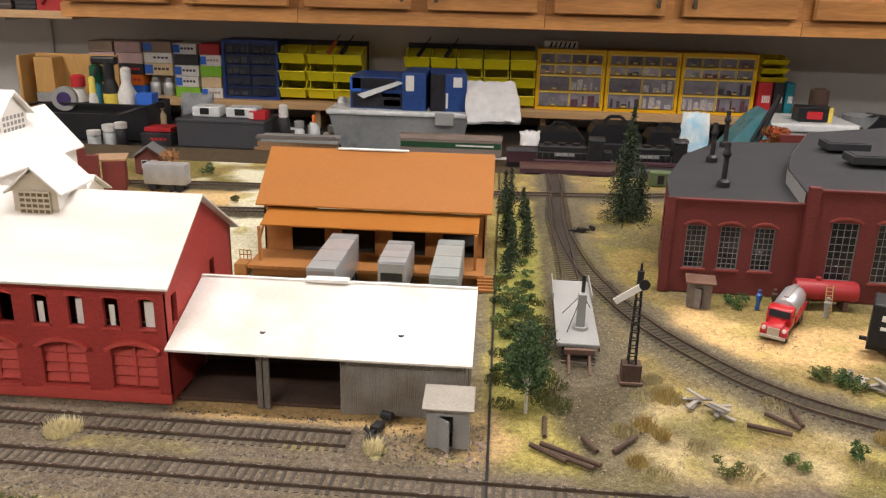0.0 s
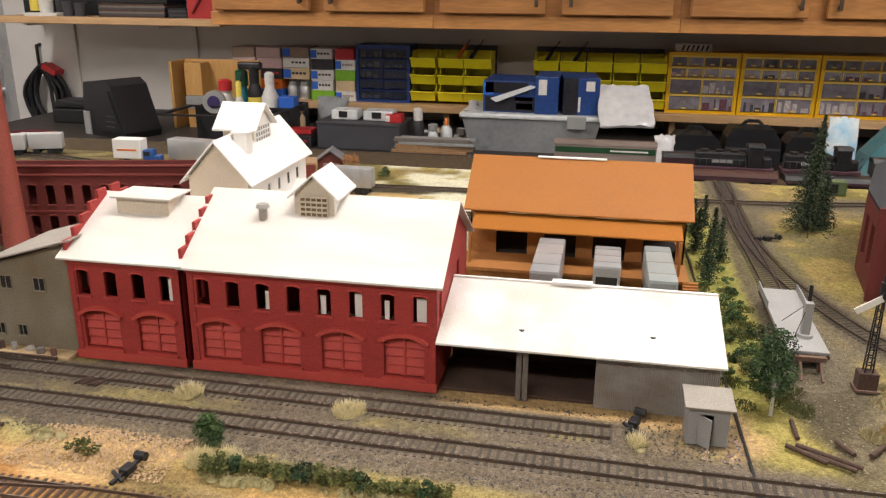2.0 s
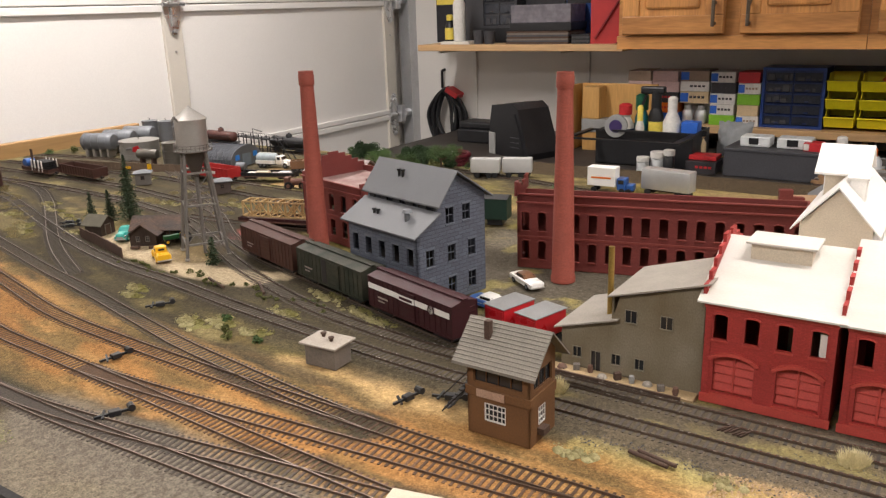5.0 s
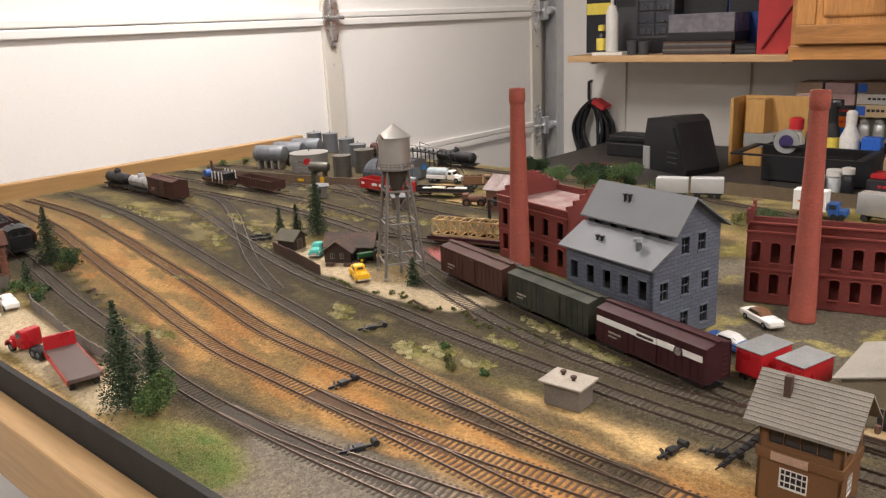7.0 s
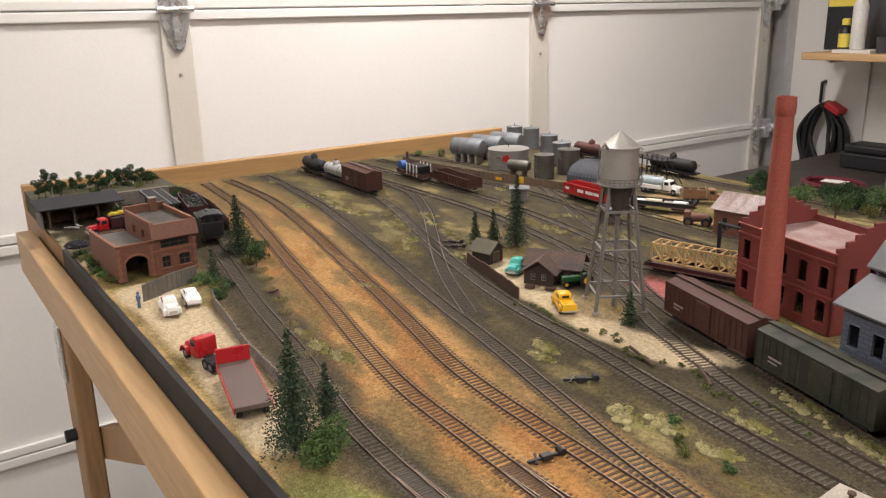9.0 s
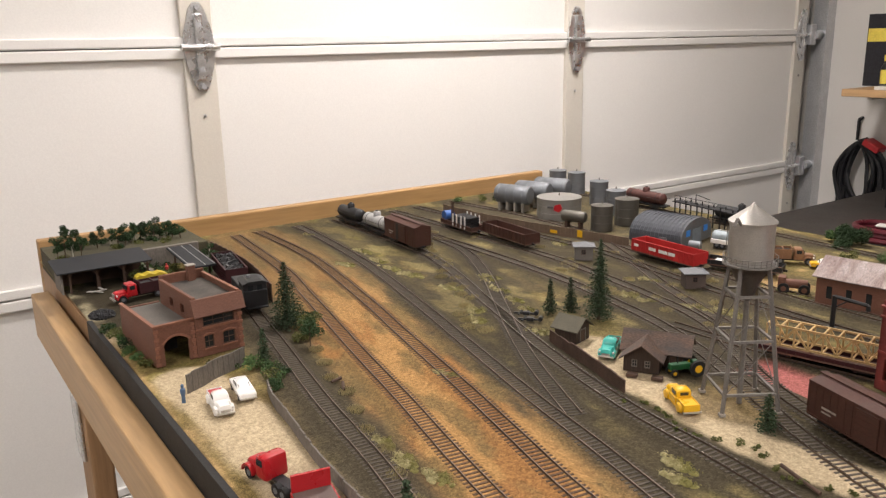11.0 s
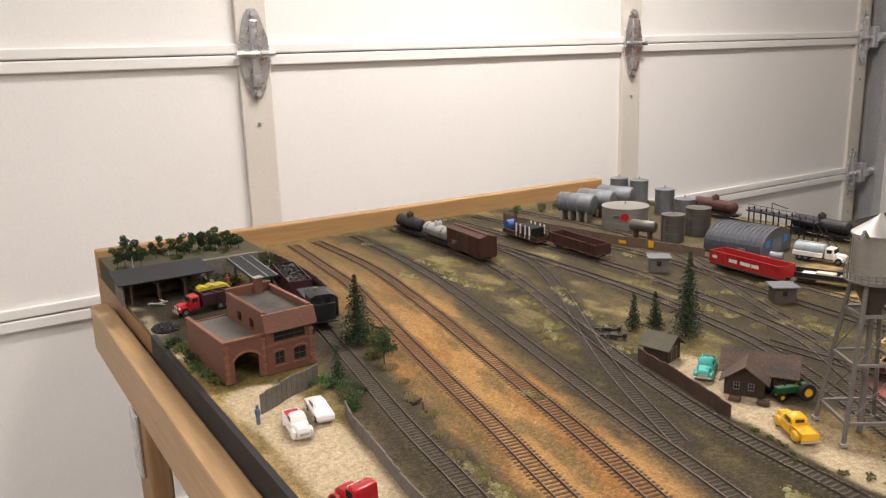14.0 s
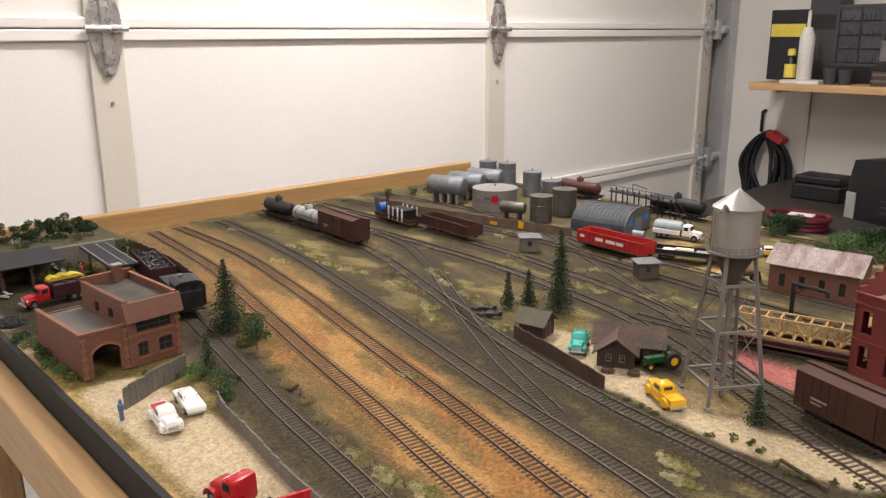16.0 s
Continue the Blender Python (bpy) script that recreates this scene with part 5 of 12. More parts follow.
def olive_shed():
    b = thing("sheet_metal_works", pose(-0.612, 0.612, 0), "olive-grey sheet metal works with two sloping roofs", "model building")
    outline = [(0, 0), (0.131, 0), (0.131, 0.104), (0.058, 0.084), (0.048, 0.062), (0.048, 0.052), (0, 0.040)]
    holes = [(0.012, 0.020, 0.012, 0.022), (0.050, 0.058, 0.012, 0.022), (0.072, 0.080, 0.012, 0.022)]
    part("front_wall", Geo().wall(0.131, 0.040, 0.002, holes + [(0.030, 0.039, 0.0, 0.021)]).prism([(0, 0.04), (0.131, 0.04), (0.131, 0.100), (0.056, 0.078), (0.048, 0.052)], 0, 0.002), M_OLIVE, b)
    for x in (0.062, 0.094):
        part("window", Geo().box(x, x + 0.010, -0.0006, 0, 0.056, 0.067), M_GLASSDK, b)
    for a, e, z0, z1 in holes:
        part("window", Geo().box(a, e, 0.0008, 0.0014, z0, z1), M_GLASSDK, b)
    part("door", Geo().box(0.030, 0.039, 0.0008, 0.0014, 0, 0.021), M_DARKIN, b)
    part("upper_roof", Geo().prism([(0.046, 0.0775), (0.136, 0.1035), (0.136, 0.105), (0.046, 0.079)], -0.005, 0.09), M_CONC, b)
    part("low_roof", Geo().prism([(-0.006, 0.0385), (0.056, 0.0565), (0.056, 0.058), (-0.006, 0.040)], -0.005, 0.09), M_CONC, b)
    part("left_wall", Geo().box(0, 0.002, 0.002, 0.086, 0, 0.040), M_OLIVE, b)
    part("inner_wall", Geo().box(0.048, 0.050, 0.002, 0.086, 0.052, 0.077), M_OLIVE, b)
    part("right_wall", Geo().box(0.129, 0.131, 0.002, 0.086, 0, 0.1), M_OLIVE, b)
    part("back_wall", Geo().box(0.002, 0.129, 0.084, 0.086, 0, 0.04), M_OLIVE, b)
    for a, e, z0, z1 in holes + [(0.062, 0.072, 0.056, 0.067), (0.094, 0.104, 0.056, 0.067), (0.030, 0.039, 0.0, 0.021)]:
        fr = part("window_frame", Geo().box(a - 0.0006, a, -0.0010, 0, z0, z1 + 0.0006).box(e, e + 0.0006, -0.0010, 0, z0, z1 + 0.0006).box(a, e, -0.0010, 0, z1, z1 + 0.0006).box(a - 0.0008, e + 0.0008, -0.0016, 0, z0 - 0.0010, z0), mat("dusty_frame", (0.26, 0.23, 0.17), 0.7), b)
        part("glazing_bar", Geo().box((a + e) / 2 - 0.0003, (a + e) / 2 + 0.0003, -0.0009, -0.0006, z0, z1), mat("dusty_frame", (0.26, 0.23, 0.17)), fr)
    part("loading_dock", Geo().box(-0.012, 0.130, -0.0185, -0.002, -0.002, 0.0030, c=0.0005), mat("sandy_planks", (0.45, 0.33, 0.18), 0.85, scale=120, vary=0.2), b)
    part("dock_edge", Geo().box(0.0, 0.120, -0.0205, -0.0187, -0.001, 0.0042), M_BROWNWOOD, b)
    part("stovepipe", Geo().cyl(0.040, 0.018, 0.05, 0.118, 0.0028, n=12), mat("brass_pipe", (0.42, 0.28, 0.08), 0.4, metal=0.7), b, "brass stovepipe", smooth=True)
    return b


olive_shed()
r3 = random.Random(33)
for k in range(9):
    x, y = -0.606 + 0.0135 * k, 0.600 + r3.uniform(-0.003, 0.004)
    m = pose(x, y, 0.0031, 0, 0, r3.uniform(0, 90))
    if k % 3 == 1:
        solo("crate", Geo().box(-0.003, 0.003, -0.0025, 0.0025, 0, r3.uniform(0.004, 0.007), c=0.0003), (M_BROWNWOOD, M_WOODOLD)[k % 2], "small timber crate on the sandy dock", "crate", m, group="dock clutter")
    elif k % 3 == 2:
        solo("barrel", Geo().lathe([(0.0022, 0), (0.0028, 0.0035), (0.0022, 0.007)], 12), (M_RUSTROOF, M_GREYPAINT)[k % 2], "small dark barrel on the sandy dock", "barrel", m, smooth=True, group="dock clutter")
    else:
        solo("scrap_pile", Geo().lathe([(0.005, 0), (0.0042, 0.002), (0.002, 0.0035)], 7), M_CONC if k else M_RUSTROOF, "little heap of scrap on the dock", "scrap heap", m, group="dock clutter")


def signal_tower():
    b = thing("signal_tower", pose(-0.624, 0.462, 0, 0, 0, -1) @ Matrix.Diagonal((0.97, 1.0, 1.13, 1.0)), "two-storey tan signal tower with a ribbed gable roof", "model building")
    w, d = 0.058, 0.042
    lo = [(0.016, 0.036, 0.012, 0.026)]
    up = [(0.006, 0.052, 0.040, 0.054)]
    part("front_wall", Geo().wall(w, 0.062, 0.002, lo + up), M_TOWER, b)
    part("side_wall", side_wall(Geo(), w, d, 0.062, 0.002, [(0.014, 0.026, 0.012, 0.026), (0.006, 0.036, 0.040, 0.054)]), M_TOWER, b)
    part("side_wall", Geo().wall(d, 0.062, 0.002, [(0.006, 0.036, 0.040, 0.054)], pose(0.002, 0, 0, 0, 0, 90)), M_TOWER, b)
    part("back_wall", Geo().box(0.002, w - 0.002, d - 0.002, d, 0, 0.062), M_TOWER, b)
    for x in (0, w - 0.002):
        part("gable", gable_end(x, d, 0.062, 0.079, 0.002), M_TOWER, b)
    window(b, 0.016, 0.036, 0.012, 0.026, 0.0002, M_TRIMB, M_GLASSDK, 3, 5)
    window(b, 0.006, 0.052, 0.040, 0.054, 0.0006, M_TOWER, M_GLASSDK, 1, 4)
    ms = pose(w, 0, 0, 0, 0, 90)
    window(b, 0.014, 0.026, 0.012, 0.026, 0.0002, M_TRIMB, M_GLASSDK, 3, 3, m=ms)
    window(b, 0.006, 0.036, 0.040, 0.054, 0.0006, M_TOWER, M_GLASSDK, 1, 3, m=ms)
    part("belt", Geo().box(-0.0015, w + 0.0015, -0.0015, 0, 0.030, 0.037, c=0.0004).box(w, w + 0.0015, 0, d, 0.030, 0.037), M_TOWER, b)
    part("panel", Geo().box(0.010, 0.036, -0.0024, -0.0015, 0.0305, 0.0362), mat("faded_board", (0.42, 0.27, 0.19), 0.8), b)
    part("roof", gable_roof(w, d, 0.062, 0.080, 0.009, 0.0014), M_SLATE, b)
    ribs = Geo()
    sl = 0.018 / (d / 2)
    for k in range(12):
        y = -0.009 + 0.0025 * k
        ribs.box(-0.009, w + 0.009, y, y + 0.0012, 0.062 + sl * y + 0.0012, 0.062 + sl * y + 0.0022)
    part("roof_ribs", ribs, M_SLATE, b)
    part("chimney", Geo().box(0.012, 0.017, 0.008, 0.013, 0.068, 0.084), M_BROWNWOOD, b)
    part("side_box", Geo().box(w, w + 0.006, 0.012, 0.022, 0.006, 0.011), M_BROWNWOOD, b)
    st = Geo()
    for k in range(7):
        st.box(-0.012 - 0.004 * k, -0.007 - 0.004 * k, 0.016, 0.027, 0.030 - 0.0045 * k, 0.031 - 0.0045 * k)
    st.beam((-0.005, 0.016, 0.031), (-0.038, 0.016, 0.0), 0.0012).beam((-0.005, 0.027, 0.031), (-0.038, 0.027, 0.0), 0.0012).beam((-0.005, 0.016, 0.043), (-0.038, 0.016, 0.012), 0.0008)
    part("stairway", st, M_BLACK, b)
    return b


signal_tower()
o = thing("concrete_hut", pose(-0.832, 0.487, 0, 0, 0, 3), "small flat-roofed concrete hut with roof vents", "model building")
part("body", Geo().box(0.004, 0.040, 0.004, 0.030, 0, 0.022, c=0.0005), mat("dusty_concrete", (0.17, 0.142, 0.118), 0.85, scale=60, vary=0.2), o)
part("flat_roof", Geo().box(0, 0.044, 0, 0.034, 0.022, 0.0242, c=0.0006), mat("pale_roof", (0.42, 0.37, 0.31), 0.8), o)
for x, y in ((0.014, 0.022), (0.028, 0.016)):
    part("roof_vent", Geo().cyl(x, y, 0.0242, 0.027, 0.0018, n=8).cyl(x, y, 0.027, 0.0285, 0.003, n=8), M_BROWNWOOD, o)


def white_elevator():
    b = thing("white_mill_house", pose(-0.405, 0.733, 0), "unpainted white mill house with a roof cupola", "model building")
    # ridge along local y, gable towards -y
    flip = Matrix(((0, 1, 0, 0), (1, 0, 0, 0), (0, 0, 1, 0), (0, 0, 0, 1)))
    part("body", Geo().box(-0.030, 0.030, 0.006, 0.158, 0, 0.130).prism([(-0.030, 0.130), (0.030, 0.130), (0, 0.163)], 0.006, 0.158), M_CREAM, b)
    for k in range(30):
        z = 0.01 + 0.0049 * k
        half = 0.030 if z < 0.128 else 0.030 * (0.160 - z) / 0.033
        if half > 0.003:
            part("clapboard", Geo().prism([(0.0052, z), (0.006, z + 0.0046), (0.006, z)], -half, half, flip), M_CREAM, b)
    part("roof", Geo().prism([(-0.037, 0.1245), (0, 0.1655), (0.037, 0.1245), (0.037, 0.1262), (0, 0.1675), (-0.037, 0.1262)], 0.0, 0.164), M_WHITE, b)
    part("side_skin", Geo().wall(0.152, 0.126, 0.0004, [(0.018 + 0.026 * k, 0.025 + 0.026 * k, 0.104, 0.116) for k in range(5)], pose(0.0308, 0.006, 0, 0, 0, 90)), M_WHITE, b)
    for k in range(5):
        part("side_window", Geo().box(0.0301, 0.0303, 0.024 + 0.026 * k, 0.031 + 0.026 * k, 0.104, 0.116), M_GLASSDK, b)
    wing = part("wing", Geo().box(0.0312, 0.060, 0.100, 0.150, 0, 0.086).prism([(0.100, 0.086), (0.150, 0.086), (0.125, 0.102)], 0.0312, 0.060, flip), M_WHITE, b)
    part("wing_roof", Geo().prism([(0.094, 0.0835), (0.125, 0.1035), (0.156, 0.0835), (0.156, 0.0850), (0.125, 0.1052), (0.094, 0.0850)], 0.0314, 0.066, flip), M_WHITE, wing)
    cp = part("cupola", Geo().box(-0.022, 0.012, 0.068, 0.110, 0.13, 0.168).prism([(0.068, 0.168), (0.110, 0.168), (0.089, 0.187)], -0.022, 0.012, flip), M_WHITE, b)
    part("cupola_roof", Geo().prism([(0.061, 0.1655), (0.089, 0.1890), (0.117, 0.1655), (0.117, 0.1675), (0.089, 0.1912), (0.061, 0.1675)], -0.030, 0.017, flip), M_WHITE, cp)
    part("cupola_front", Geo().box(-0.021, 0.0115, 0.0672, 0.068, 0.14, 0.1665), M_CREAM, cp)
    for i in range(6):
        for j in range(4):
            part("lattice_hole", Geo().box(0.012, 0.0123, 0.072 + 0.006 * i, 0.0755 + 0.006 * i, 0.148 + 0.0055 * j, 0.1515 + 0.0055 * j), M_GREYPAINT, cp)
    part("roof_hatch", Geo().box(0.004, 0.018, 0.036, 0.050, 0.14, 0.168, c=0.001).box(0.002, 0.020, 0.034, 0.052, 0.168, 0.170), M_WHITE, b)
    return b


white_elevator()


# ---- rolling stock ----
def truck_set(parent, length, wheel=0.0052):
    """Two bogies with four wheelsets under a car body that stands along x."""
    for s in (-1, 1):
        c = s * (length / 2 - 0.022)
        tk = part("bogie", Geo().box(c - 0.013, c + 0.013, -0.0125, -0.0105, 0.0065, 0.0095, c=0.0005).box(c - 0.013, c + 0.013, 0.0105, 0.0125, 0.0065, 0.0095, c=0.0005).box(c - 0.003, c + 0.003, -0.0105, 0.0105, 0.0065, 0.0105), M_BLACK, parent)
        for k in (-0.0095, 0.0095):
            ax = Geo()
            for y in (-0.0092, 0.0072):
                ax.cyl(0, 0, 0, 0.002, wheel, n=14, m=pose(c + k, y + 0.002, 0.0046 + wheel, 90, 0, 0))
            part("wheelset", ax, M_RAIL, tk, smooth=True)
        part("coupler", Geo().box(s * (length / 2), s * (length / 2 + 0.006), -0.0015, 0.0015, 0.0105, 0.0135), M_BLACK, parent)


def boxcar(m, body, label, band=False, open_door=False, length=0.142):
    c = thing("boxcar", m, label, "railway wagon", "boxcars on the layout")
    L, W, z0, z1 = length / 2, 0.0165, 0.0125, 0.0475
    hull = Geo().box(-L, L, -W, W, z0, z1, c=0.0006)
    part("body", hull, body, c)
    part("roof", Geo().prism([(-W - 0.0008, z1), (0, z1 + 0.004), (W + 0.0008, z1), (W + 0.0008, z1 - 0.0015), (-W - 0.0008, z1 - 0.0015)], -L - 0.0005, L + 0.0005, pose(0, 0, 0, 0, 0, 90)), body, c)
    part("running_board", Geo().box(-L - 0.002, L + 0.002, -0.0035, 0.0035, z1 + 0.0042, z1 + 0.0052), body, c)
    n = int(length / 0.0085)
    for s in (-1, 1):
        ribs = Geo()
        for k in range(n + 1):
            x = -L + length * k / n
            if abs(x) > 0.017:
                ribs.box(x - 0.0006, x + 0.0006, s * W, s * (W + 0.0007), z0 + 0.001, z1 - 0.002)
        ribs.box(-L, L, s * W, s * (W + 0.0008), z0, z0 + 0.0016).box(-L, L, s * W, s * (W + 0.0008), z1 - 0.0026, z1 - 0.0012)
        part("side_ribs", ribs, body, c)
        d0 = 0.012 if open_door else 0.0
        dr = part("sliding_door", Geo().box(-0.013 + d0, 0.013 + d0, s * W, s * (W + 0.0016), z0 + 0.002, z1 - 0.003, c=0.0003), body, c)
        bars = Geo()
        for k in range(5):
            bars.box(-0.0125 + d0, 0.0125 + d0, s * (W + 0.0016), s * (W + 0.0021), z0 + 0.005 + 0.006 * k, z0 + 0.0058 + 0.006 * k)
        part("door_bar", bars, body, dr)
        if open_door:
            # dark sheet on the solid side, painted as the shaded wagon interior
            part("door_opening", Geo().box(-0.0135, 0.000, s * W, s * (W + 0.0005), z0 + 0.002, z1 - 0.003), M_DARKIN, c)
        if band:
            part("white_band", Geo().box(-L + 0.001, L - 0.003, s * (W + 0.0007), s * (W + 0.0012), z1 - 0.0135, z1 - 0.0075), M_LETTER, c, "painted white stripe")
            part("white_band", Geo().box(-0.013, 0.013, s * (W + 0.0016), s * (W + 0.0023), z1 - 0.0135, z1 - 0.0075), M_LETTER, dr, "painted white stripe")
            part("emblem", Geo().cyl(0, 0, 0, 0.0006, 0.0052, n=20, m=pose(L - 0.030, s * (W + 0.0024), z1 - 0.0105, 90, 0, 0)), M_BOXMAROON, c)
            part("emblem_ring", Geo().cyl(0, 0, 0, 0.0003, 0.0045, n=20, m=pose(L - 0.030, s * (W + 0.0027) if s < 0 else s * (W + 0.0024), z1 - 0.0105, 90, 0, 0)), M_LETTER, c)
            part("lettering_bar", Geo().box(-0.012, 0.010, s * (W + 0.0023), s * (W + 0.0026), z1 - 0.012, z1 - 0.009), M_BOXMAROON, c)
        part("number_bar", Geo().box(-L + 0.018, -L + 0.036, s * (W + 0.0008), s * (W + 0.0011), z0 + 0.013, z0 + 0.015).box(-L + 0.018, -L + 0.030, s * (W + 0.0008), s * (W + 0.0011), z0 + 0.009, z0 + 0.0105), mat("faded_lettering", (0.35, 0.30, 0.26), 0.7), c)
    for s in (-1, 1):
        la = Geo()
        for k in range(6):
            la.box(s * L, s * (L + 0.0008), 0.006, 0.014, z0 + 0.004 + 0.005 * k, z0 + 0.0046 + 0.005 * k)
        part("end_ladder", la, body, c)
    part("underframe", Geo().box(-L, L, -0.004, 0.004, 0.0095, 0.0125).box(-L, L, -W + 0.001, W - 0.001, 0.0115, 0.0125), M_BLACK, c)
    truck_set(c, length)
    return c


def on_track(x, y, deg):
    return pose(x, y, 0, 0, 0, deg)


boxcar(on_track(-0.781, 0.621, -16.5), M_BOXMAROON, "maroon boxcar with a white stripe along its side", band=True)
boxcar(on_track(-0.930, 0.665, -16.5), M_BOXGREEN, "weathered dark green boxcar with an open door", open_door=True)
boxcar(on_track(-1.078, 0.709, -17), M_BOXBROWN, "weathered brown boxcar coupled to a green one")
boxcar(on_track(-1.995, 0.790, -4), M_BOXBROWN, "weathered brown boxcar with its door open", open_door=True, length=0.118)


def tank_car(m, tank, label, length=0.10):
    c = thing("tank_car", m, label, "railway wagon", "tank cars")
    L = length / 2
    part("tank", Geo().lathe([(0.002, -L), (0.009, -L + 0.002), (0.0125, -L + 0.006), (0.0125, L - 0.006), (0.009, L - 0.002), (0.002, L)], 20, pose(0, 0, 0.027, 0, 90, 0)), tank, c, smooth=True)
    dm = part("dome", Geo().lathe([(0.0075, 0.037), (0.0075, 0.045), (0.0060, 0.047), (0.001, 0.0475)], 16), tank, c, smooth=True)
    part("hatch", Geo().cyl(0, 0, 0.047, 0.0495, 0.0028, n=10), M_BLACK, dm)
    part("frame", Geo().box(-L - 0.004, L + 0.004, -0.013, 0.013, 0.0115, 0.0140).box(-L, L, -0.004, 0.004, 0.0085, 0.0115), M_BLACK, c)
    hr = Geo()
    for s in (-1, 1):
        hr.rod((-L, s * 0.0148, 0.028), (L, s * 0.0148, 0.028), 0.0004)
        for k in range(5):
            x = -L + length * (k + 0.5) / 5
            hr.rod((x, s * 0.012, 0.027), (x, s * 0.0148, 0.028), 0.0003)
    part("handrail", hr, M_BLACK, c)
    for x in (-L + 0.018, L - 0.018):
        part("strap", Geo().lathe([(0.0128, -0.0008), (0.0128, 0.0008)], 20, pose(x, 0, 0.027, 0, 90, 0)), M_BLACK, c)
    truck_set(c, length)
    return c


tank_car(on_track(-2.115, 0.796, -2), mat("grey_white_tank", (0.42, 0.42, 0.42), 0.45, metal=0.2, scale=40), "pale grey tank car with a black top dome", 0.09)
tank_car(on_track(-2.222, 0.796, 0), M_BLACK, "black tank car standing against the end board", 0.09)


def gondola(m, colour, label, length=0.14, load=None, h=0.021):
    c = thing("gondola", m, label, "railway wagon", "open wagons")
    L, W, z0, z1 = length / 2, 0.0165, 0.0125, 0.0125 + h
    for s in (-1, 1):
        sd = Geo().box(-L, L, min(s * W, s * (W - 0.001)), max(s * W, s * (W - 0.001)), z0, z1)
        sd.box(-L, L, min(s * W, s * (W + 0.001)), max(s * W, s * (W + 0.001)), z1 - 0.0016, z1)
        n = 13
        for k in range(n + 1):
            x = -L + length * k / n
            part("rib", Geo().box(x - 0.0007, x + 0.0007, min(s * W, s * (W + 0.0009)), max(s * W, s * (W + 0.0009)), z0, z1 - 0.0016), colour, c)
        part("side", sd, colour, c)
        part("end", Geo().box(min(s * L, s * (L - 0.001)), max(s * L, s * (L - 0.001)), -W, W, z0, z1), colour, c)
    part("deck", Geo().box(-L, L, -W, W, z0 - 0.002, z0), M_RUSTROOF, c)
    part("underframe", Geo().box(-L, L, -0.004, 0.004, 0.0085, 0.0105), M_BLACK, c)
    if load == "letters":
        for s in (-1,):
            for k, w in enumerate((0.016, 0.020, 0.014)):
                x = -0.028 + 0.022 * k
                part("lettering_bar", Geo().box(x, x + w, s * (W + 0.0013), s * (W + 0.0010), z0 + 0.007, z0 + 0.0125), M_LETTER, c)
            part("number_bar", Geo().box(-L + 0.006, -L + 0.016, s * (W + 0.0013), s * (W + 0.0010), z0 + 0.008, z0 + 0.0125), M_LETTER, c)
    truck_set(c, length)
    return c


gondola(on_track(-1.618, 1.070, -3), M_GONRED, "bright red gondola with white lettering on its side", 0.136, "letters", h=0.0195)
gondola(on_track(-1.895, 0.956, -4), M_BOXBROWN, "weathered brown gondola wagon", 0.135, h=0.018)
fl = gondola(on_track(-2.028, 0.942, -4), M_BOXBROWN, "brown flat wagon loaded with black pipes between stakes", 0.115, h=0.007)
pl = thing("pipe_load", on_track(-2.018, 0.942, -4), "stack of black pipes held by white stakes", "pipe load")
for j in range(4):
    for k in range(6):
        part("pipe", Geo().cyl(0, 0, -0.026, 0.026, 0.0026, n=8, m=pose(0, -0.013 + 0.0052 * k, 0.0155 + 0.0052 * j, 0, 90, 0)), M_BLACK, pl)
for x in (-0.022, -0.008, 0.008, 0.022):
    part("stake", Geo().box(x, x + 0.003, -0.0180, -0.0162, 0.0125, 0.037), M_LETTER, pl)
    part("stake", Geo().box(x, x + 0.003, 0.0162, 0.0180, 0.0125, 0.037), M_LETTER, pl)
bc = thing("blue_crane_tank", on_track(-2.085, 0.947, -4), "small blue tank on the flat wagon", "tank")
part("tank", Geo().cyl(0, 0, -0.010, 0.010, 0.010, n=16, m=pose(0, 0, 0.024, 90, 0, 0)), M_BLUE, bc, smooth=True)
part("saddle", Geo().box(-0.009, 0.009, -0.008, 0.008, 0.0125, 0.018), M_BLACK, bc)
part("mast", Geo().box(0.014, 0.016, -0.001, 0.001, 0.0125, 0.055).box(0.020, 0.022, -0.001, 0.001, 0.0125, 0.055).box(0.014, 0.022, -0.001, 0.001, 0.053, 0.055), M_BROWNWOOD, bc)

# hopper and cab end of the coal train on the front track
hp = gondola(on_track(-1.975, 0.440, -9), M_BOXMAROON, "maroon coal hopper filled with black coal", 0.12, h=0.026)
coal = Geo()
for k in range(160):
    x, y = random.uniform(-0.055, 0.055), random.uniform(-0.0135, 0.0135)
    r = random.uniform(0.0018, 0.004)
    coal.box(-r, r, -r, r, -r, r, pose(x, y, 0.0325 + random.uniform(-0.002, 0.002), random.uniform(0, 90), random.uniform(0, 90), random.uniform(0, 90)))
coal.box(-0.057, 0.057, -0.015, 0.015, 0.0126, 0.031)
tagged(solo("coal_load", coal, M_BLACK, "heaped black coal in the hopper", "coal", on_track(-1.975, 0.440, -9)), kind="stuff")
lc = thing("steam_locomotive", on_track(-1.842, 0.421, -9), "black steam locomotive seen from its cab end", "locomotive")
part("tender_body", Geo().box(-0.045, 0.045, -0.0165, 0.0165, 0.0125, 0.036, c=0.001), M_BLACK, lc)
part("cab", Geo().box(0.010, 0.042, -0.0165, 0.0165, 0.036, 0.046, c=0.001), M_BLACK, lc)
part("cab_roof", Geo().prism([(-0.018, 0.046), (-0.010, 0.0495), (0.010, 0.0495), (0.018, 0.046)], 0.006, 0.046, pose(0, 0, 0, 0, 0, -90)), M_BLACK, lc)
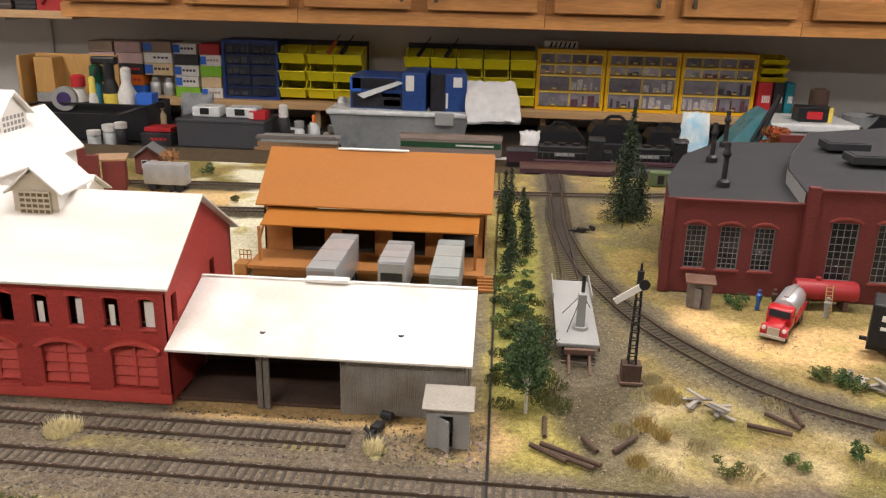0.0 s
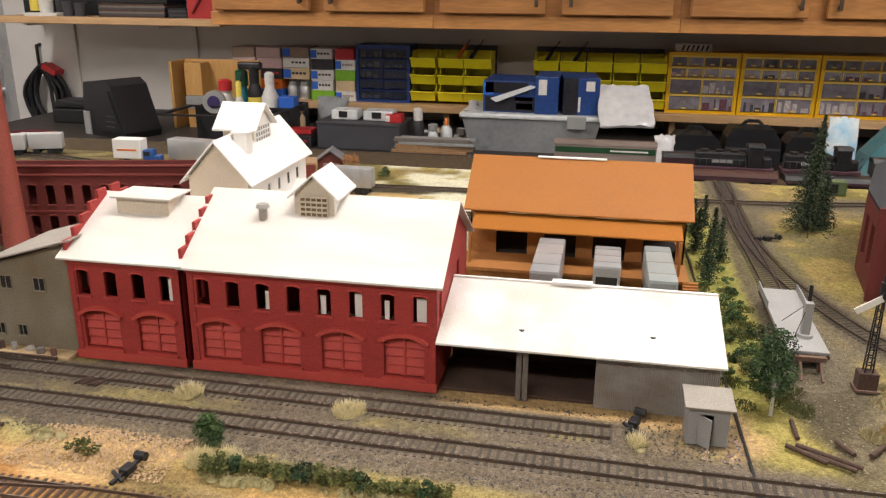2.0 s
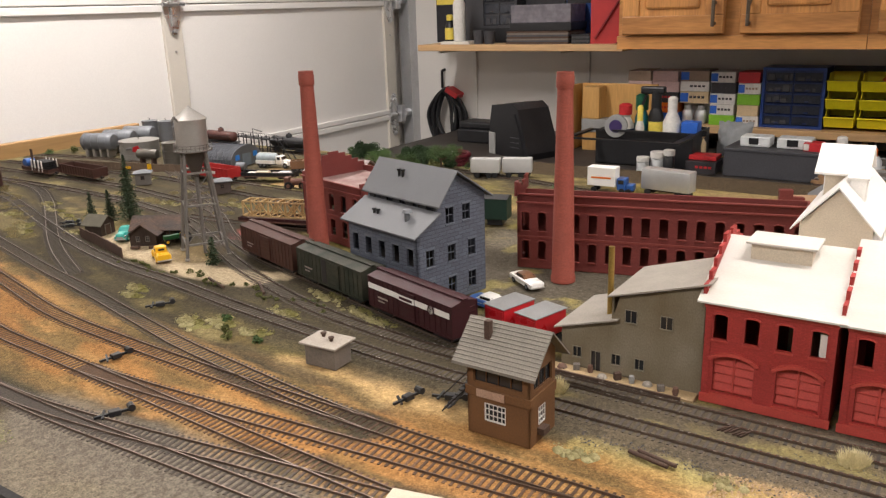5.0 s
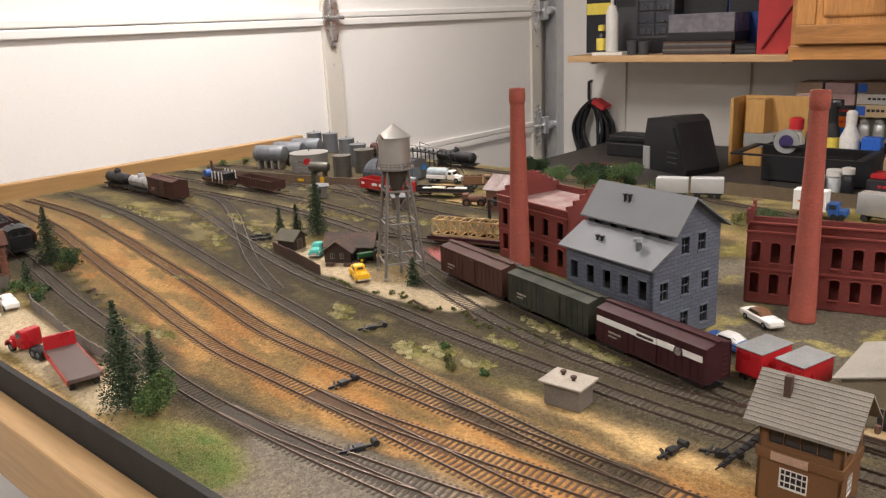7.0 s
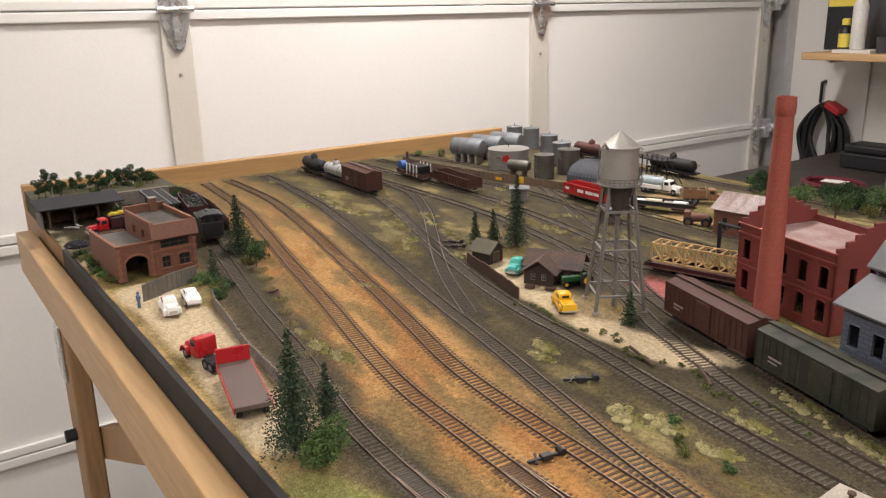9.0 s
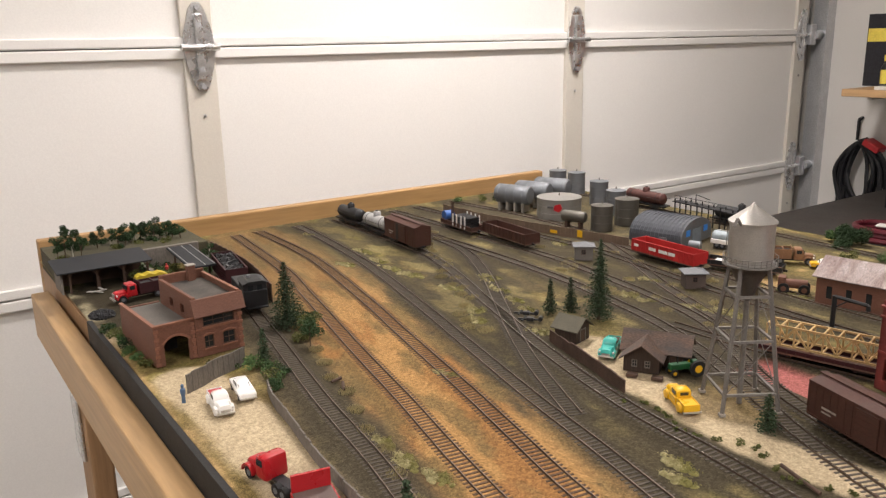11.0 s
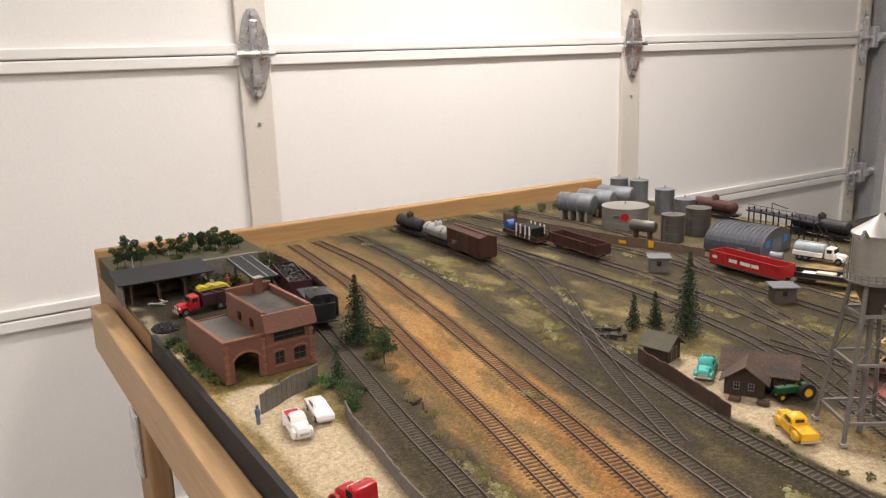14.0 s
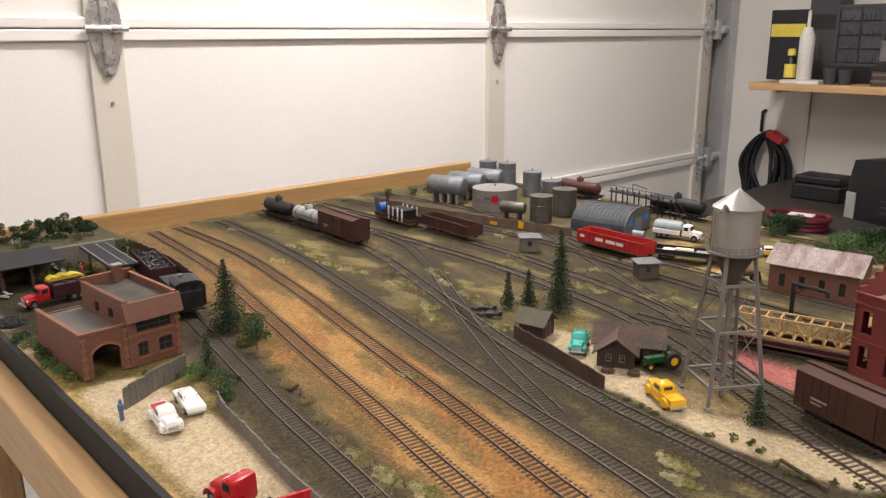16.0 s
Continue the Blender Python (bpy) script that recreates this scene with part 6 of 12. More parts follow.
part("cab_window", Geo().box(0.0421, 0.0425, -0.010, -0.003, 0.033, 0.043).box(0.0421, 0.0425, 0.003, 0.010, 0.033, 0.043), M_GLASSDK, lc)
part("footplate", Geo().box(0.042, 0.052, -0.015, 0.015, 0.0115, 0.013), M_BLACK, lc)
part("lamp", Geo().cyl(0, 0, 0, 0.004, 0.0032, n=12, m=pose(0.020, -0.004, 0.049, 0, 0, 0)), M_GALV, lc)
truck_set(lc, 0.09)

# flat wagon with a derrick at the end of the spur
fc = thing("flat_wagon", pose(0.135, 0.785, 0, 0, 0, 88.5), "grey flat wagon carrying a small derrick", "railway wagon")
part("deck", Geo().box(-0.075, 0.075, -0.0175, 0.0175, 0.0135, 0.0165, c=0.0005), M_GREYPAINT, fc)
part("side_sill", Geo().box(-0.075, 0.075, -0.0178, -0.0168, 0.0105, 0.0135).box(-0.075, 0.075, 0.0168, 0.0178, 0.0105, 0.0135), M_BROWNWOOD, fc)
part("side_board", Geo().box(0.02, 0.075, -0.0185, -0.0175, 0.0165, 0.023).box(0.02, 0.075, 0.0175, 0.0185, 0.0165, 0.023), M_GREYPAINT, fc)
truck_set(fc, 0.15)
dk = thing("derrick", pose(0.137, 0.742, 0.0165, 0, 0, 0), "dark steel derrick with guy ropes on the flat wagon", "derrick")
part("mast", Geo().box(-0.0035, 0.0035, -0.0035, 0.0035, 0, 0.032, c=0.0005), M_GREYPAINT, dk)
part("boom", Geo().beam((0, 0, 0.004), (0.001, 0.006, 0.046), 0.003), M_BLACK, dk)
part("foot", Geo().cyl(0, 0, 0, 0.003, 0.007, n=14), M_GREYPAINT, dk)
for x, y in ((-0.013, 0.03), (0.013, 0.045), (-0.012, -0.012)):
    part("guy_rope", Geo().rod((0, 0, 0.032), (x, y, 0.001), 0.0004, 4), M_BLACK, dk)
bs = thing("buffer_stop", pose(0.133, 0.697, 0), "rusty timber buffer stop at the track end", "buffer stop")
part("beam", Geo().box(-0.012, 0.012, 0.0, 0.004, 0.013, 0.017), M_RUSTROOF, bs)
for x in (-0.0083, 0.0083):
    part("upright", Geo().beam((x, 0.002, 0.013), (x, -0.012, 0.001), 0.002).beam((x, 0.002, 0.013), (x, 0.006, 0.002), 0.002), M_RUSTROOF, bs)


# ---- road vehicles ----
def wheel(parent, x, y, r, w=0.0022, hub=None):
    wh = part("wheel", Geo().cyl(0, 0, -w / 2, w / 2, r, n=16, m=pose(x, y, r, 90, 0, 0)), M_RUBBER, parent, smooth=True)
    part("hub", Geo().cyl(0, 0, -w / 2 - 0.0003, w / 2 + 0.0003, r * 0.5, n=10, m=pose(x, y, r, 90, 0, 0)), hub or M_GALV, wh)


def rounded(geo, outline, w, m=None, b=0.0008):
    bm = bmesh.new()
    n = len(outline)
    lo = [bm.verts.new((x, -w / 2, z)) for x, z in outline]
    hi = [bm.verts.new((x, w / 2, z)) for x, z in outline]
    bm.faces.new(lo)
    bm.faces.new(hi[::-1])
    for i in range(n):
        bm.faces.new((lo[i], hi[i], hi[(i + 1) % n], lo[(i + 1) % n]))
    bmesh.ops.recalc_face_normals(bm, faces=bm.faces)
    bmesh.ops.bevel(bm, geom=bm.edges[:], offset=b, segments=2, affect="EDGES", profile=0.5)
    bm.verts.index_update()
    geo.add([p.co[:] for p in bm.verts], [[p.index for p in f.verts] for f in bm.faces], m)
    bm.free()
    return geo


def body_shell(geo, sections, m=None):
    """A closed skin through cross-sections (x, half width at the sill, half width at the shoulder, low z, shoulder z, top z)."""
    rings = []
    for x, w0, w1, z0, z1, z2 in sections:
        rings.append([(x, -w0, z0), (x, -w1, z1 * 0.55 + z0 * 0.45), (x, -w1, z1), (x, -w1 * 0.72, z2), (x, 0, z2 + 0.0004), (x, w1 * 0.72, z2), (x, w1, z1), (x, w1, z1 * 0.55 + z0 * 0.45), (x, w0, z0)])
    n = len(rings[0])
    verts = [p for q in rings for p in q]
    faces = [(i * n + j, i * n + (j + 1) % n, (i + 1) * n + (j + 1) % n, (i + 1) * n + j) for i in range(len(rings) - 1) for j in range(n)]
    faces += [tuple(range(n)), tuple(range(len(verts) - n, len(verts)))[::-1]]
    return geo.add(verts, faces, m)


def pickup(m, paint, roof, label, bed=None):
    """A rounded pickup of the fifties: narrow bonnet between fenders, domed cab and a separate open bed."""
    v = thing("pickup_truck", m, label, "pickup truck")
    part("body", body_shell(Geo(), [(0.0285, 0.0055, 0.0062, 0.0055, 0.0095, 0.0110), (0.0270, 0.0064, 0.0072, 0.0045, 0.0115, 0.0138), (0.0180, 0.0074, 0.0080, 0.0045, 0.0120, 0.0148), (0.0100, 0.0092, 0.0098, 0.0045, 0.0122, 0.0148), (-0.0070, 0.0096, 0.0100, 0.0045, 0.0125, 0.0135)]), paint, v, smooth=True)
    cab = part("cab", body_shell(Geo(), [(0.0112, 0.0090, 0.0088, 0.0120, 0.0142, 0.0150), (0.0072, 0.0090, 0.0084, 0.0120, 0.0190, 0.0208), (0.0040, 0.0090, 0.0084, 0.0120, 0.0196, 0.0218), (-0.0030, 0.0090, 0.0084, 0.0120, 0.0194, 0.0216), (-0.0062, 0.0088, 0.0080, 0.0120, 0.0180, 0.0198), (-0.0070, 0.0086, 0.0078, 0.0120, 0.0150, 0.0160)]), roof, v, smooth=True)
    for k in (-1, 1):
        part("side_window", Geo().box(-0.0042, 0.0058, k * 0.0088 - 0.0003, k * 0.0088 + 0.0003, 0.0146, 0.0186), M_GLASSDK, cab)
    part("windscreen", Geo().box(-0.0003, 0.0003, -0.0070, 0.0070, 0, 0.0052, pose(0.0108, 0, 0.0146, 0, -36, 0)), M_GLASSDK, cab)
    part("rear_window", Geo().box(-0.0078, -0.0068, -0.0045, 0.0045, 0.0152, 0.0184), M_GLASSDK, cab)
    tub = Geo()
    for k in (-1, 1):
        tub.box(-0.0285, -0.0078, min(k * 0.0080, k * 0.0088), max(k * 0.0080, k * 0.0088), 0.0060, 0.0138, c=0.0002)
    tub.box(-0.0292, -0.0285, -0.0088, 0.0088, 0.0060, 0.0138, c=0.0002).box(-0.0078, -0.0072, -0.0088, 0.0088, 0.0060, 0.0138)
    part("bed_sides", tub, paint, v)
    part("bed_floor", Geo().box(-0.0285, -0.0078, -0.0080, 0.0080, 0.0112, 0.0126), bed or M_BROWNWOOD, v)
    part("running_board", Geo().box(-0.010, 0.0105, -0.0106, 0.0106, 0.0040, 0.0050, c=0.0003), paint, v)
    for x in (0.0298, -0.0305):
        part("bumper", Geo().box(x - 0.0009, x + 0.0009, -0.0102, 0.0102, 0.0046, 0.0066, c=0.0005), M_STEEL, v)
    part("grille", Geo().box(0.0282, 0.0292, -0.0052, 0.0052, 0.0066, 0.0096), M_STEEL, v)
    for x in (-0.0175, 0.0180):
        for y in (-0.0094, 0.0094):
            wheel(v, x, y, 0.0044, 0.0026)
            f = Geo().lathe([(0.0004, -0.0024), (0.0046, -0.0020), (0.0058, -0.0004), (0.0058, 0.0010), (0.0046, 0.0022), (0.0004, 0.0024)], 18, pose(x, y * 0.98, 0.0062, 90, 0, 0) @ Matrix.Diagonal((1.25, 0.95, 1.0, 1.0)))
            part("fender", f, paint, v, smooth=True)
    for y in (-0.0086, 0.0086):
        part("headlight", Geo().lathe([(0.0002, 0.0014), (0.0012, 0.0010), (0.0017, 0.0)], 12, pose(0.0246, y, 0.0098, 0, 90, 0)), M_LETTER, v, smooth=True)
    return v


def sedan(m, paint, roof, label):
    v = thing("car", m, label, "car", "parked model cars")
    part("body", body_shell(Geo(), [(0.0300, 0.0086, 0.0092, 0.0050, 0.0090, 0.0102), (0.0285, 0.0096, 0.0104, 0.0040, 0.0104, 0.0118), (0.0120, 0.0098, 0.0106, 0.0040, 0.0110, 0.0124), (-0.0140, 0.0098, 0.0106, 0.0040, 0.0112, 0.0122), (-0.0280, 0.0096, 0.0104, 0.0040, 0.0110, 0.0114), (-0.0300, 0.0088, 0.0094, 0.0050, 0.0100, 0.0104)]), paint, v, smooth=True)
    cab = part("cabin", body_shell(Geo(), [(0.0112, 0.0088, 0.0086, 0.0115, 0.0122, 0.0126), (0.0050, 0.0088, 0.0080, 0.0115, 0.0162, 0.0174), (0.0000, 0.0088, 0.0080, 0.0115, 0.0166, 0.0180), (-0.0090, 0.0088, 0.0080, 0.0115, 0.0164, 0.0177), (-0.0125, 0.0088, 0.0078, 0.0115, 0.0150, 0.0160), (-0.0175, 0.0086, 0.0084, 0.0115, 0.0121, 0.0124)]), roof, v, smooth=True)
    for k in (-1, 1):
        part("side_window", Geo().box(-0.0110, 0.0046, k * 0.0086 - 0.0003, k * 0.0086 + 0.0003, 0.0126, 0.0158), M_GLASSDK, cab)
        part("side_trim", Geo().box(-0.027, 0.027, k * 0.0106 - 0.0002, k * 0.0106 + 0.0002, 0.0078, 0.0085), M_STEEL, v)
    part("windscreen", Geo().box(-0.0003, 0.0003, -0.0068, 0.0068, 0, 0.0062, pose(0.0106, 0, 0.0126, 0, -52, 0)), M_GLASSDK, cab)
    part("rear_window", Geo().box(-0.0003, 0.0003, -0.0066, 0.0066, 0, 0.0050, pose(-0.0170, 0, 0.0124, 0, 50, 0)), M_GLASSDK, cab)
    for x in (0.0304, -0.0304):
        part("bumper", Geo().box(x - 0.001, x + 0.001, -0.0102, 0.0102, 0.0042, 0.0062, c=0.0005), M_STEEL, v)
    for x in (-0.0175, 0.018):
        for y in (-0.0094, 0.0094):
            wheel(v, x, y, 0.0042, 0.0024)
    for y in (-0.0080, 0.0080):
        part("headlight", Geo().lathe([(0.0002, 0.0010), (0.0012, 0.0007), (0.0015, 0.0)], 12, pose(0.0298, y, 0.0088, 0, 90, 0)), M_LETTER, v, smooth=True)
    return v


pickup(pose(-1.536, 0.266, 0, 0, 0, -7) @ Matrix.Scale(0.92, 4), M_VWHITE, M_VWHITE, "white pickup truck with a red floor and bed on pale gravel", M_TRUCKRED)
sedan(pose(-1.557, 0.299, 0, 0, 0, -8) @ Matrix.Scale(0.88, 4), M_VWHITE, M_VWHITE, "white sedan with a blue tail parked beside a pickup")
pickup(pose(-1.251, 0.652, 0, 0, 0, 151) @ Matrix.Scale(0.94, 4), M_YELLOW, M_YELLOW, "yellow pickup truck on the dirt road", M_YELLOW)
pickup(pose(-1.396, 0.700, 0, 0, 0, -58) @ Matrix.Scale(0.92, 4), M_TEAL, M_TEAL, "turquoise pickup truck beside a small depot")
sedan(pose(-0.742, 0.706, 0, 0, 0, -14), M_BLUE, M_VWHITE, "blue sedan with a white roof by the mill")


def big_truck(m, paint, label, cargo="flat", bodym=None, length=0.085, cab_round=True, cargo_h=0.03):
    v = thing("truck", m, label, "truck", "model trucks")
    W = 0.024
    f = length / 2
    part("chassis", Geo().box(-f, f - 0.004, -0.006, 0.006, 0.006, 0.009), M_BLACK, v)
    part("bonnet", rounded(Geo(), [(f - 0.018, 0.007), (f, 0.007), (f, 0.014), (f - 0.003, 0.017), (f - 0.018, 0.018)], 0.014, b=0.002), paint, v, smooth=True)
    cab = part("cab", rounded(Geo(), [(f - 0.033, 0.008), (f - 0.017, 0.008), (f - 0.017, 0.018), (f - 0.0195, 0.0265), (f - 0.032, 0.027)], 0.022, b=0.0018), paint, v, smooth=True)
    part("windscreen", Geo().box(-0.0004, 0.0004, -0.009, 0.009, 0, 0.006, pose(f - 0.0168, 0, 0.0190, 0, -14, 0)), M_GLASSDK, cab)
    part("side_window", Geo().box(f - 0.029, f - 0.021, -0.0112, 0.0112, 0.0185, 0.0245), M_GLASSDK, cab)
    part("grille", Geo().box(f - 0.0005, f + 0.0008, -0.005, 0.005, 0.008, 0.0145), M_STEEL, v)
    part("bumper", Geo().box(f + 0.0005, f + 0.0025, -0.011, 0.011, 0.005, 0.0078, c=0.0004), M_STEEL, v)
    for y in (-0.0085, 0.0085):
        part("fender", arch(Geo(), f - 0.010, 0.0065, 0.013, 0.0062, 0.0012, y - 0.003, y + 0.003, n=8), paint, v)
        part("headlight", Geo().cyl(0, 0, 0, 0.0015, 0.0018, n=10, m=pose(f - 0.003, y, 0.0125, 0, 90, 0)), M_LETTER, v)
    if cargo == "tank":
        part("tank", Geo().lathe([(0.003, -f), (0.009, -f + 0.001), (0.0108, -f + 0.005), (0.0108, f - 0.038), (0.009, f - 0.035), (0.003, f - 0.034)], 20, pose(0, 0, 0.0205, 0, 90, 0)), bodym, v, smooth=True)
        part("skirt", Geo().box(-f, f - 0.036, -0.0118, 0.0118, 0.0085, 0.0165, c=0.001), paint, v)
        part("catwalk", Geo().box(-f + 0.004, f - 0.038, -0.002, 0.002, 0.0312, 0.0322), M_STEEL, v)
    elif cargo == "dump":
        part("dump_body", Geo().box(-f, f - 0.036, -W / 2, -W / 2 + 0.001, 0.010, 0.026).box(-f, f - 0.036, W / 2 - 0.001, W / 2, 0.010, 0.026).box(-f, f - 0.036, -W / 2, W / 2, 0.0095, 0.011).box(f - 0.037, f - 0.036, -W / 2, W / 2, 0.010, 0.029).box(-f - 0.001, -f, -W / 2, W / 2, 0.010, 0.025), bodym, v)
        part("ribs", Geo().box(-f + 0.010, -f + 0.012, -W / 2 - 0.0008, W / 2 + 0.0008, 0.010, 0.0255).box(-f + 0.025, -f + 0.027, -W / 2 - 0.0008, W / 2 + 0.0008, 0.010, 0.0255), bodym, v)
        part("load", Geo().box(-f + 0.001, f - 0.038, -W / 2 + 0.0015, W / 2 - 0.0015, 0.011, 0.023), M_BLACK, v)
    elif cargo == "van":
        part("van_body", Geo().box(-f, f - 0.036, -W / 2, W / 2, 0.0095, 0.0095 + cargo_h, c=0.0012), bodym, v)
        part("rear_door", Geo().box(-f - 0.0004, -f, -W / 2 + 0.002, W / 2 - 0.002, 0.012, 0.0075 + cargo_h), M_STEEL, v)
    else:
        part("flat_bed", Geo().box(-f, f - 0.036, -W / 2, W / 2, 0.0095, 0.0115, c=0.0004), bodym, v)
    for x in (f - 0.010, -f + 0.012, -f + 0.022):
        for y in (-0.0095, 0.0095):
            wheel(v, x, y, 0.0058, 0.0032)
    return v


big_truck(pose(0.328, 0.805, 0, 0, 0, -120), M_TRUCKRED, "red and silver tank truck in the sandy yard", "tank", M_SILVER, 0.082)
big_truck(pose(-1.985, 0.305, 0, 0, 0, -84), M_TRUCKRED, "red dump truck loaded with coal", "dump", M_BOXMAROON, 0.085)
big_truck(pose(-0.655, 1.175, 0.0, 0, 0, 8), M_BLUE, "blue truck with a white van body", "van", M_VWHITE, 0.088, cargo_h=0.026)
big_truck(pose(-1.494, 1.226, 0, 0, 0, 40), mat("truck_brown", (0.24, 0.12, 0.06), 0.6), "brown stake bed truck near the oil depot", "dump", mat("truck_brown", (0.24, 0.12, 0.06)), 0.075)
big_truck(pose(-1.602, 1.232, 0, 0, 0, 12), M_VWHITE, "white tanker truck with a pale grey tank", "tank", mat("pale_blue_tank", (0.36, 0.42, 0.45), 0.45), 0.085)

# red tractor with its flat trailer in the front yard
rt = thing("tractor_unit", pose(-1.372, 0.250, 0, 0, 0, 190), "red long-nosed tractor unit on pale gravel", "truck")
part("bonnet", rounded(Geo(), [(0.000, 0.007), (0.020, 0.007), (0.021, 0.015), (0.016, 0.019), (0.0, 0.020)], 0.017, b=0.003), M_TRUCKRED, rt, smooth=True)
cab = part("cab", rounded(Geo(), [(-0.016, 0.007), (0.001, 0.007), (0.001, 0.020), (-0.002, 0.0285), (-0.015, 0.029)], 0.024, b=0.003), M_TRUCKRED, rt, smooth=True)
part("windscreen", Geo().box(-0.0004, 0.0004, -0.009, 0.009, 0, 0.006, pose(0.0012, 0, 0.0205, 0, -16, 0)), M_GLASSDK, cab)
part("side_window", Geo().box(-0.012, -0.003, -0.0122, 0.0122, 0.0200, 0.0262), M_GLASSDK, cab)
part("frame", Geo().box(-0.042, 0.0, -0.005, 0.005, 0.0065, 0.009), M_BLACK, rt)
for y in (-0.0095, 0.0095):
    part("fender", arch(Geo(), 0.013, 0.0065, 0.015, 0.0072, 0.0015, y - 0.0035, y + 0.0035, n=10), M_TRUCKRED, rt)
    wheel(rt, 0.013, y, 0.006, 0.0032)
    wheel(rt, -0.030, y, 0.006, 0.005)
    wheel(rt, -0.040, y, 0.006, 0.005)
ft = thing("flat_trailer", pose(-1.262, 0.254, 0, 0, 0, 169), "dark red flatbed trailer with a raised headboard", "trailer")
part("bed", Geo().box(-0.052, 0.052, -0.0165, 0.0165, 0.010, 0.0145, c=0.0005), mat("trailer_deck", (0.12, 0.085, 0.075), 0.6, scale=40), ft)
part("headboard", Geo().box(0.050, 0.053, -0.0165, 0.0165, 0.0145, 0.030, c=0.0005), M_TRUCKRED, ft)
part("side_rail", Geo().box(-0.052, 0.052, -0.0175, -0.0165, 0.008, 0.0145).box(-0.052, 0.052, 0.0165, 0.0175, 0.008, 0.0145), M_TRUCKRED, ft)
part("landing_leg", Geo().box(0.020, 0.022, -0.008, -0.006, 0, 0.010).box(0.020, 0.022, 0.006, 0.008, 0, 0.010), M_BLACK, ft)
for x in (-0.030, -0.042):
    for y in (-0.012, 0.012):
        wheel(ft, x, y, 0.005, 0.005)


def semi_trailer(m, body, label, length, w=0.028, h=0.036, front=False):
    t = thing("semi_trailer", m, label, "trailer", "trailers at the freight house")
    part("body", Geo().box(-w / 2, w / 2, 0, length, 0.0105, 0.0105 + h, c=0.0016), body, t, smooth=True)
    part("front_frame", Geo().box(-w / 2 + 0.002, w / 2 - 0.002, -0.0006, 0, 0.013, 0.008 + h), body, t)
    for k in range(3):
        part("roof_seam", Geo().box(-w / 2, w / 2, length * (k + 0.6) / 3.2, length * (k + 0.6) / 3.2 + 0.0008, 0.0105 + h - 0.0002, 0.0105 + h + 0.0004), M_STEEL, t)
    if front:
        part("windscreen", Geo().box(-w / 2 + 0.003, w / 2 - 0.003, -0.0012, -0.0006, 0.0105 + h * 0.42, 0.0105 + h * 0.66), M_GLASSDK, t)
        part("bumper", Geo().box(-w / 2, w / 2, -0.003, -0.001, 0.004, 0.009, c=0.0004), M_STEEL, t)
        for x in (-w / 2 + 0.004, w / 2 - 0.004):
            part("headlight", Geo().cyl(0, 0, 0, 0.001, 0.0016, n=10, m=pose(x, -0.0006, 0.017, 90, 0, 0)), M_LETTER, t)
    part("frame", Geo().box(-0.006, 0.006, 0.004, length - 0.002, 0.007, 0.0105), M_BLACK, t)
    for y in (0.012, length - 0.022, length - 0.010):
        for x in (-w / 2 + 0.003, w / 2 - 0.003):
            part("wheel", Geo().cyl(0, 0, -0.0025, 0.0025, 0.0055, n=14, m=pose(x, y, 0.0055, 0, 90, 0)), M_RUBBER, t, smooth=True)
    return t


semi_trailer(pose(-0.095, 0.779, 0, 0, 0, -1), M_SILVER, "silver ribbed delivery van backed to the dock", 0.108, front=True)
semi_trailer(pose(-0.035, 0.812, 0, 0, 0, -1), M_SILVER, "short silver van truck backed to the dock", 0.066, 0.027, 0.034, front=True)
semi_trailer(pose(0.017, 0.778, 0), mat("pale_green_trailer", (0.40, 0.44, 0.43), 0.4, metal=0.4, scale=40, vary=0.1), "pale grey-green semi trailer backed to the dock", 0.108, 0.027, 0.035)
semi_trailer(pose(-0.697, 0.632, 0, 0, 0, -16), M_TRUCKRED, "red trailer with a pale grey roof", 0.045, 0.029, 0.025)
semi_trailer(pose(-0.659, 0.628, 0, 0, 0, -16), M_TRUCKRED, "red trailer with a pale grey roof", 0.045, 0.029, 0.0235)
for x, z in ((-0.697, 0.0357), (-0.659, 0.0342)):
    rf = solo("trailer_cover", Geo().box(-0.0150, 0.0150, -0.001, 0.046, 0, 0.001, c=0.0003), mat("pale_cover", (0.24, 0.24, 0.24), 0.7), "pale grey cover lying on a red trailer", "cover", pose(x, 0.632 if x < -0.68 else 0.628, z, 0, 0, -16))
semi_trailer(pose(-0.790, 1.335, 0, 0, 0, -98), M_SILVER, "silver trailer on the back road", 0.09)
semi_trailer(pose(-0.447, 1.205, 0, 0, 0, -91), mat("silver_grey_trailer", (0.42, 0.43, 0.44), 0.4, metal=0.3), "grey trailer with a red round emblem", 0.062, 0.022, 0.030)
sedan(pose(-0.746, 0.797, 0, 0, 0, -34) @ Matrix.Scale(0.92, 4), M_VWHITE, mat("wagon_brown", (0.16, 0.07, 0.03), 0.5), "white estate car with brown wooden sides")


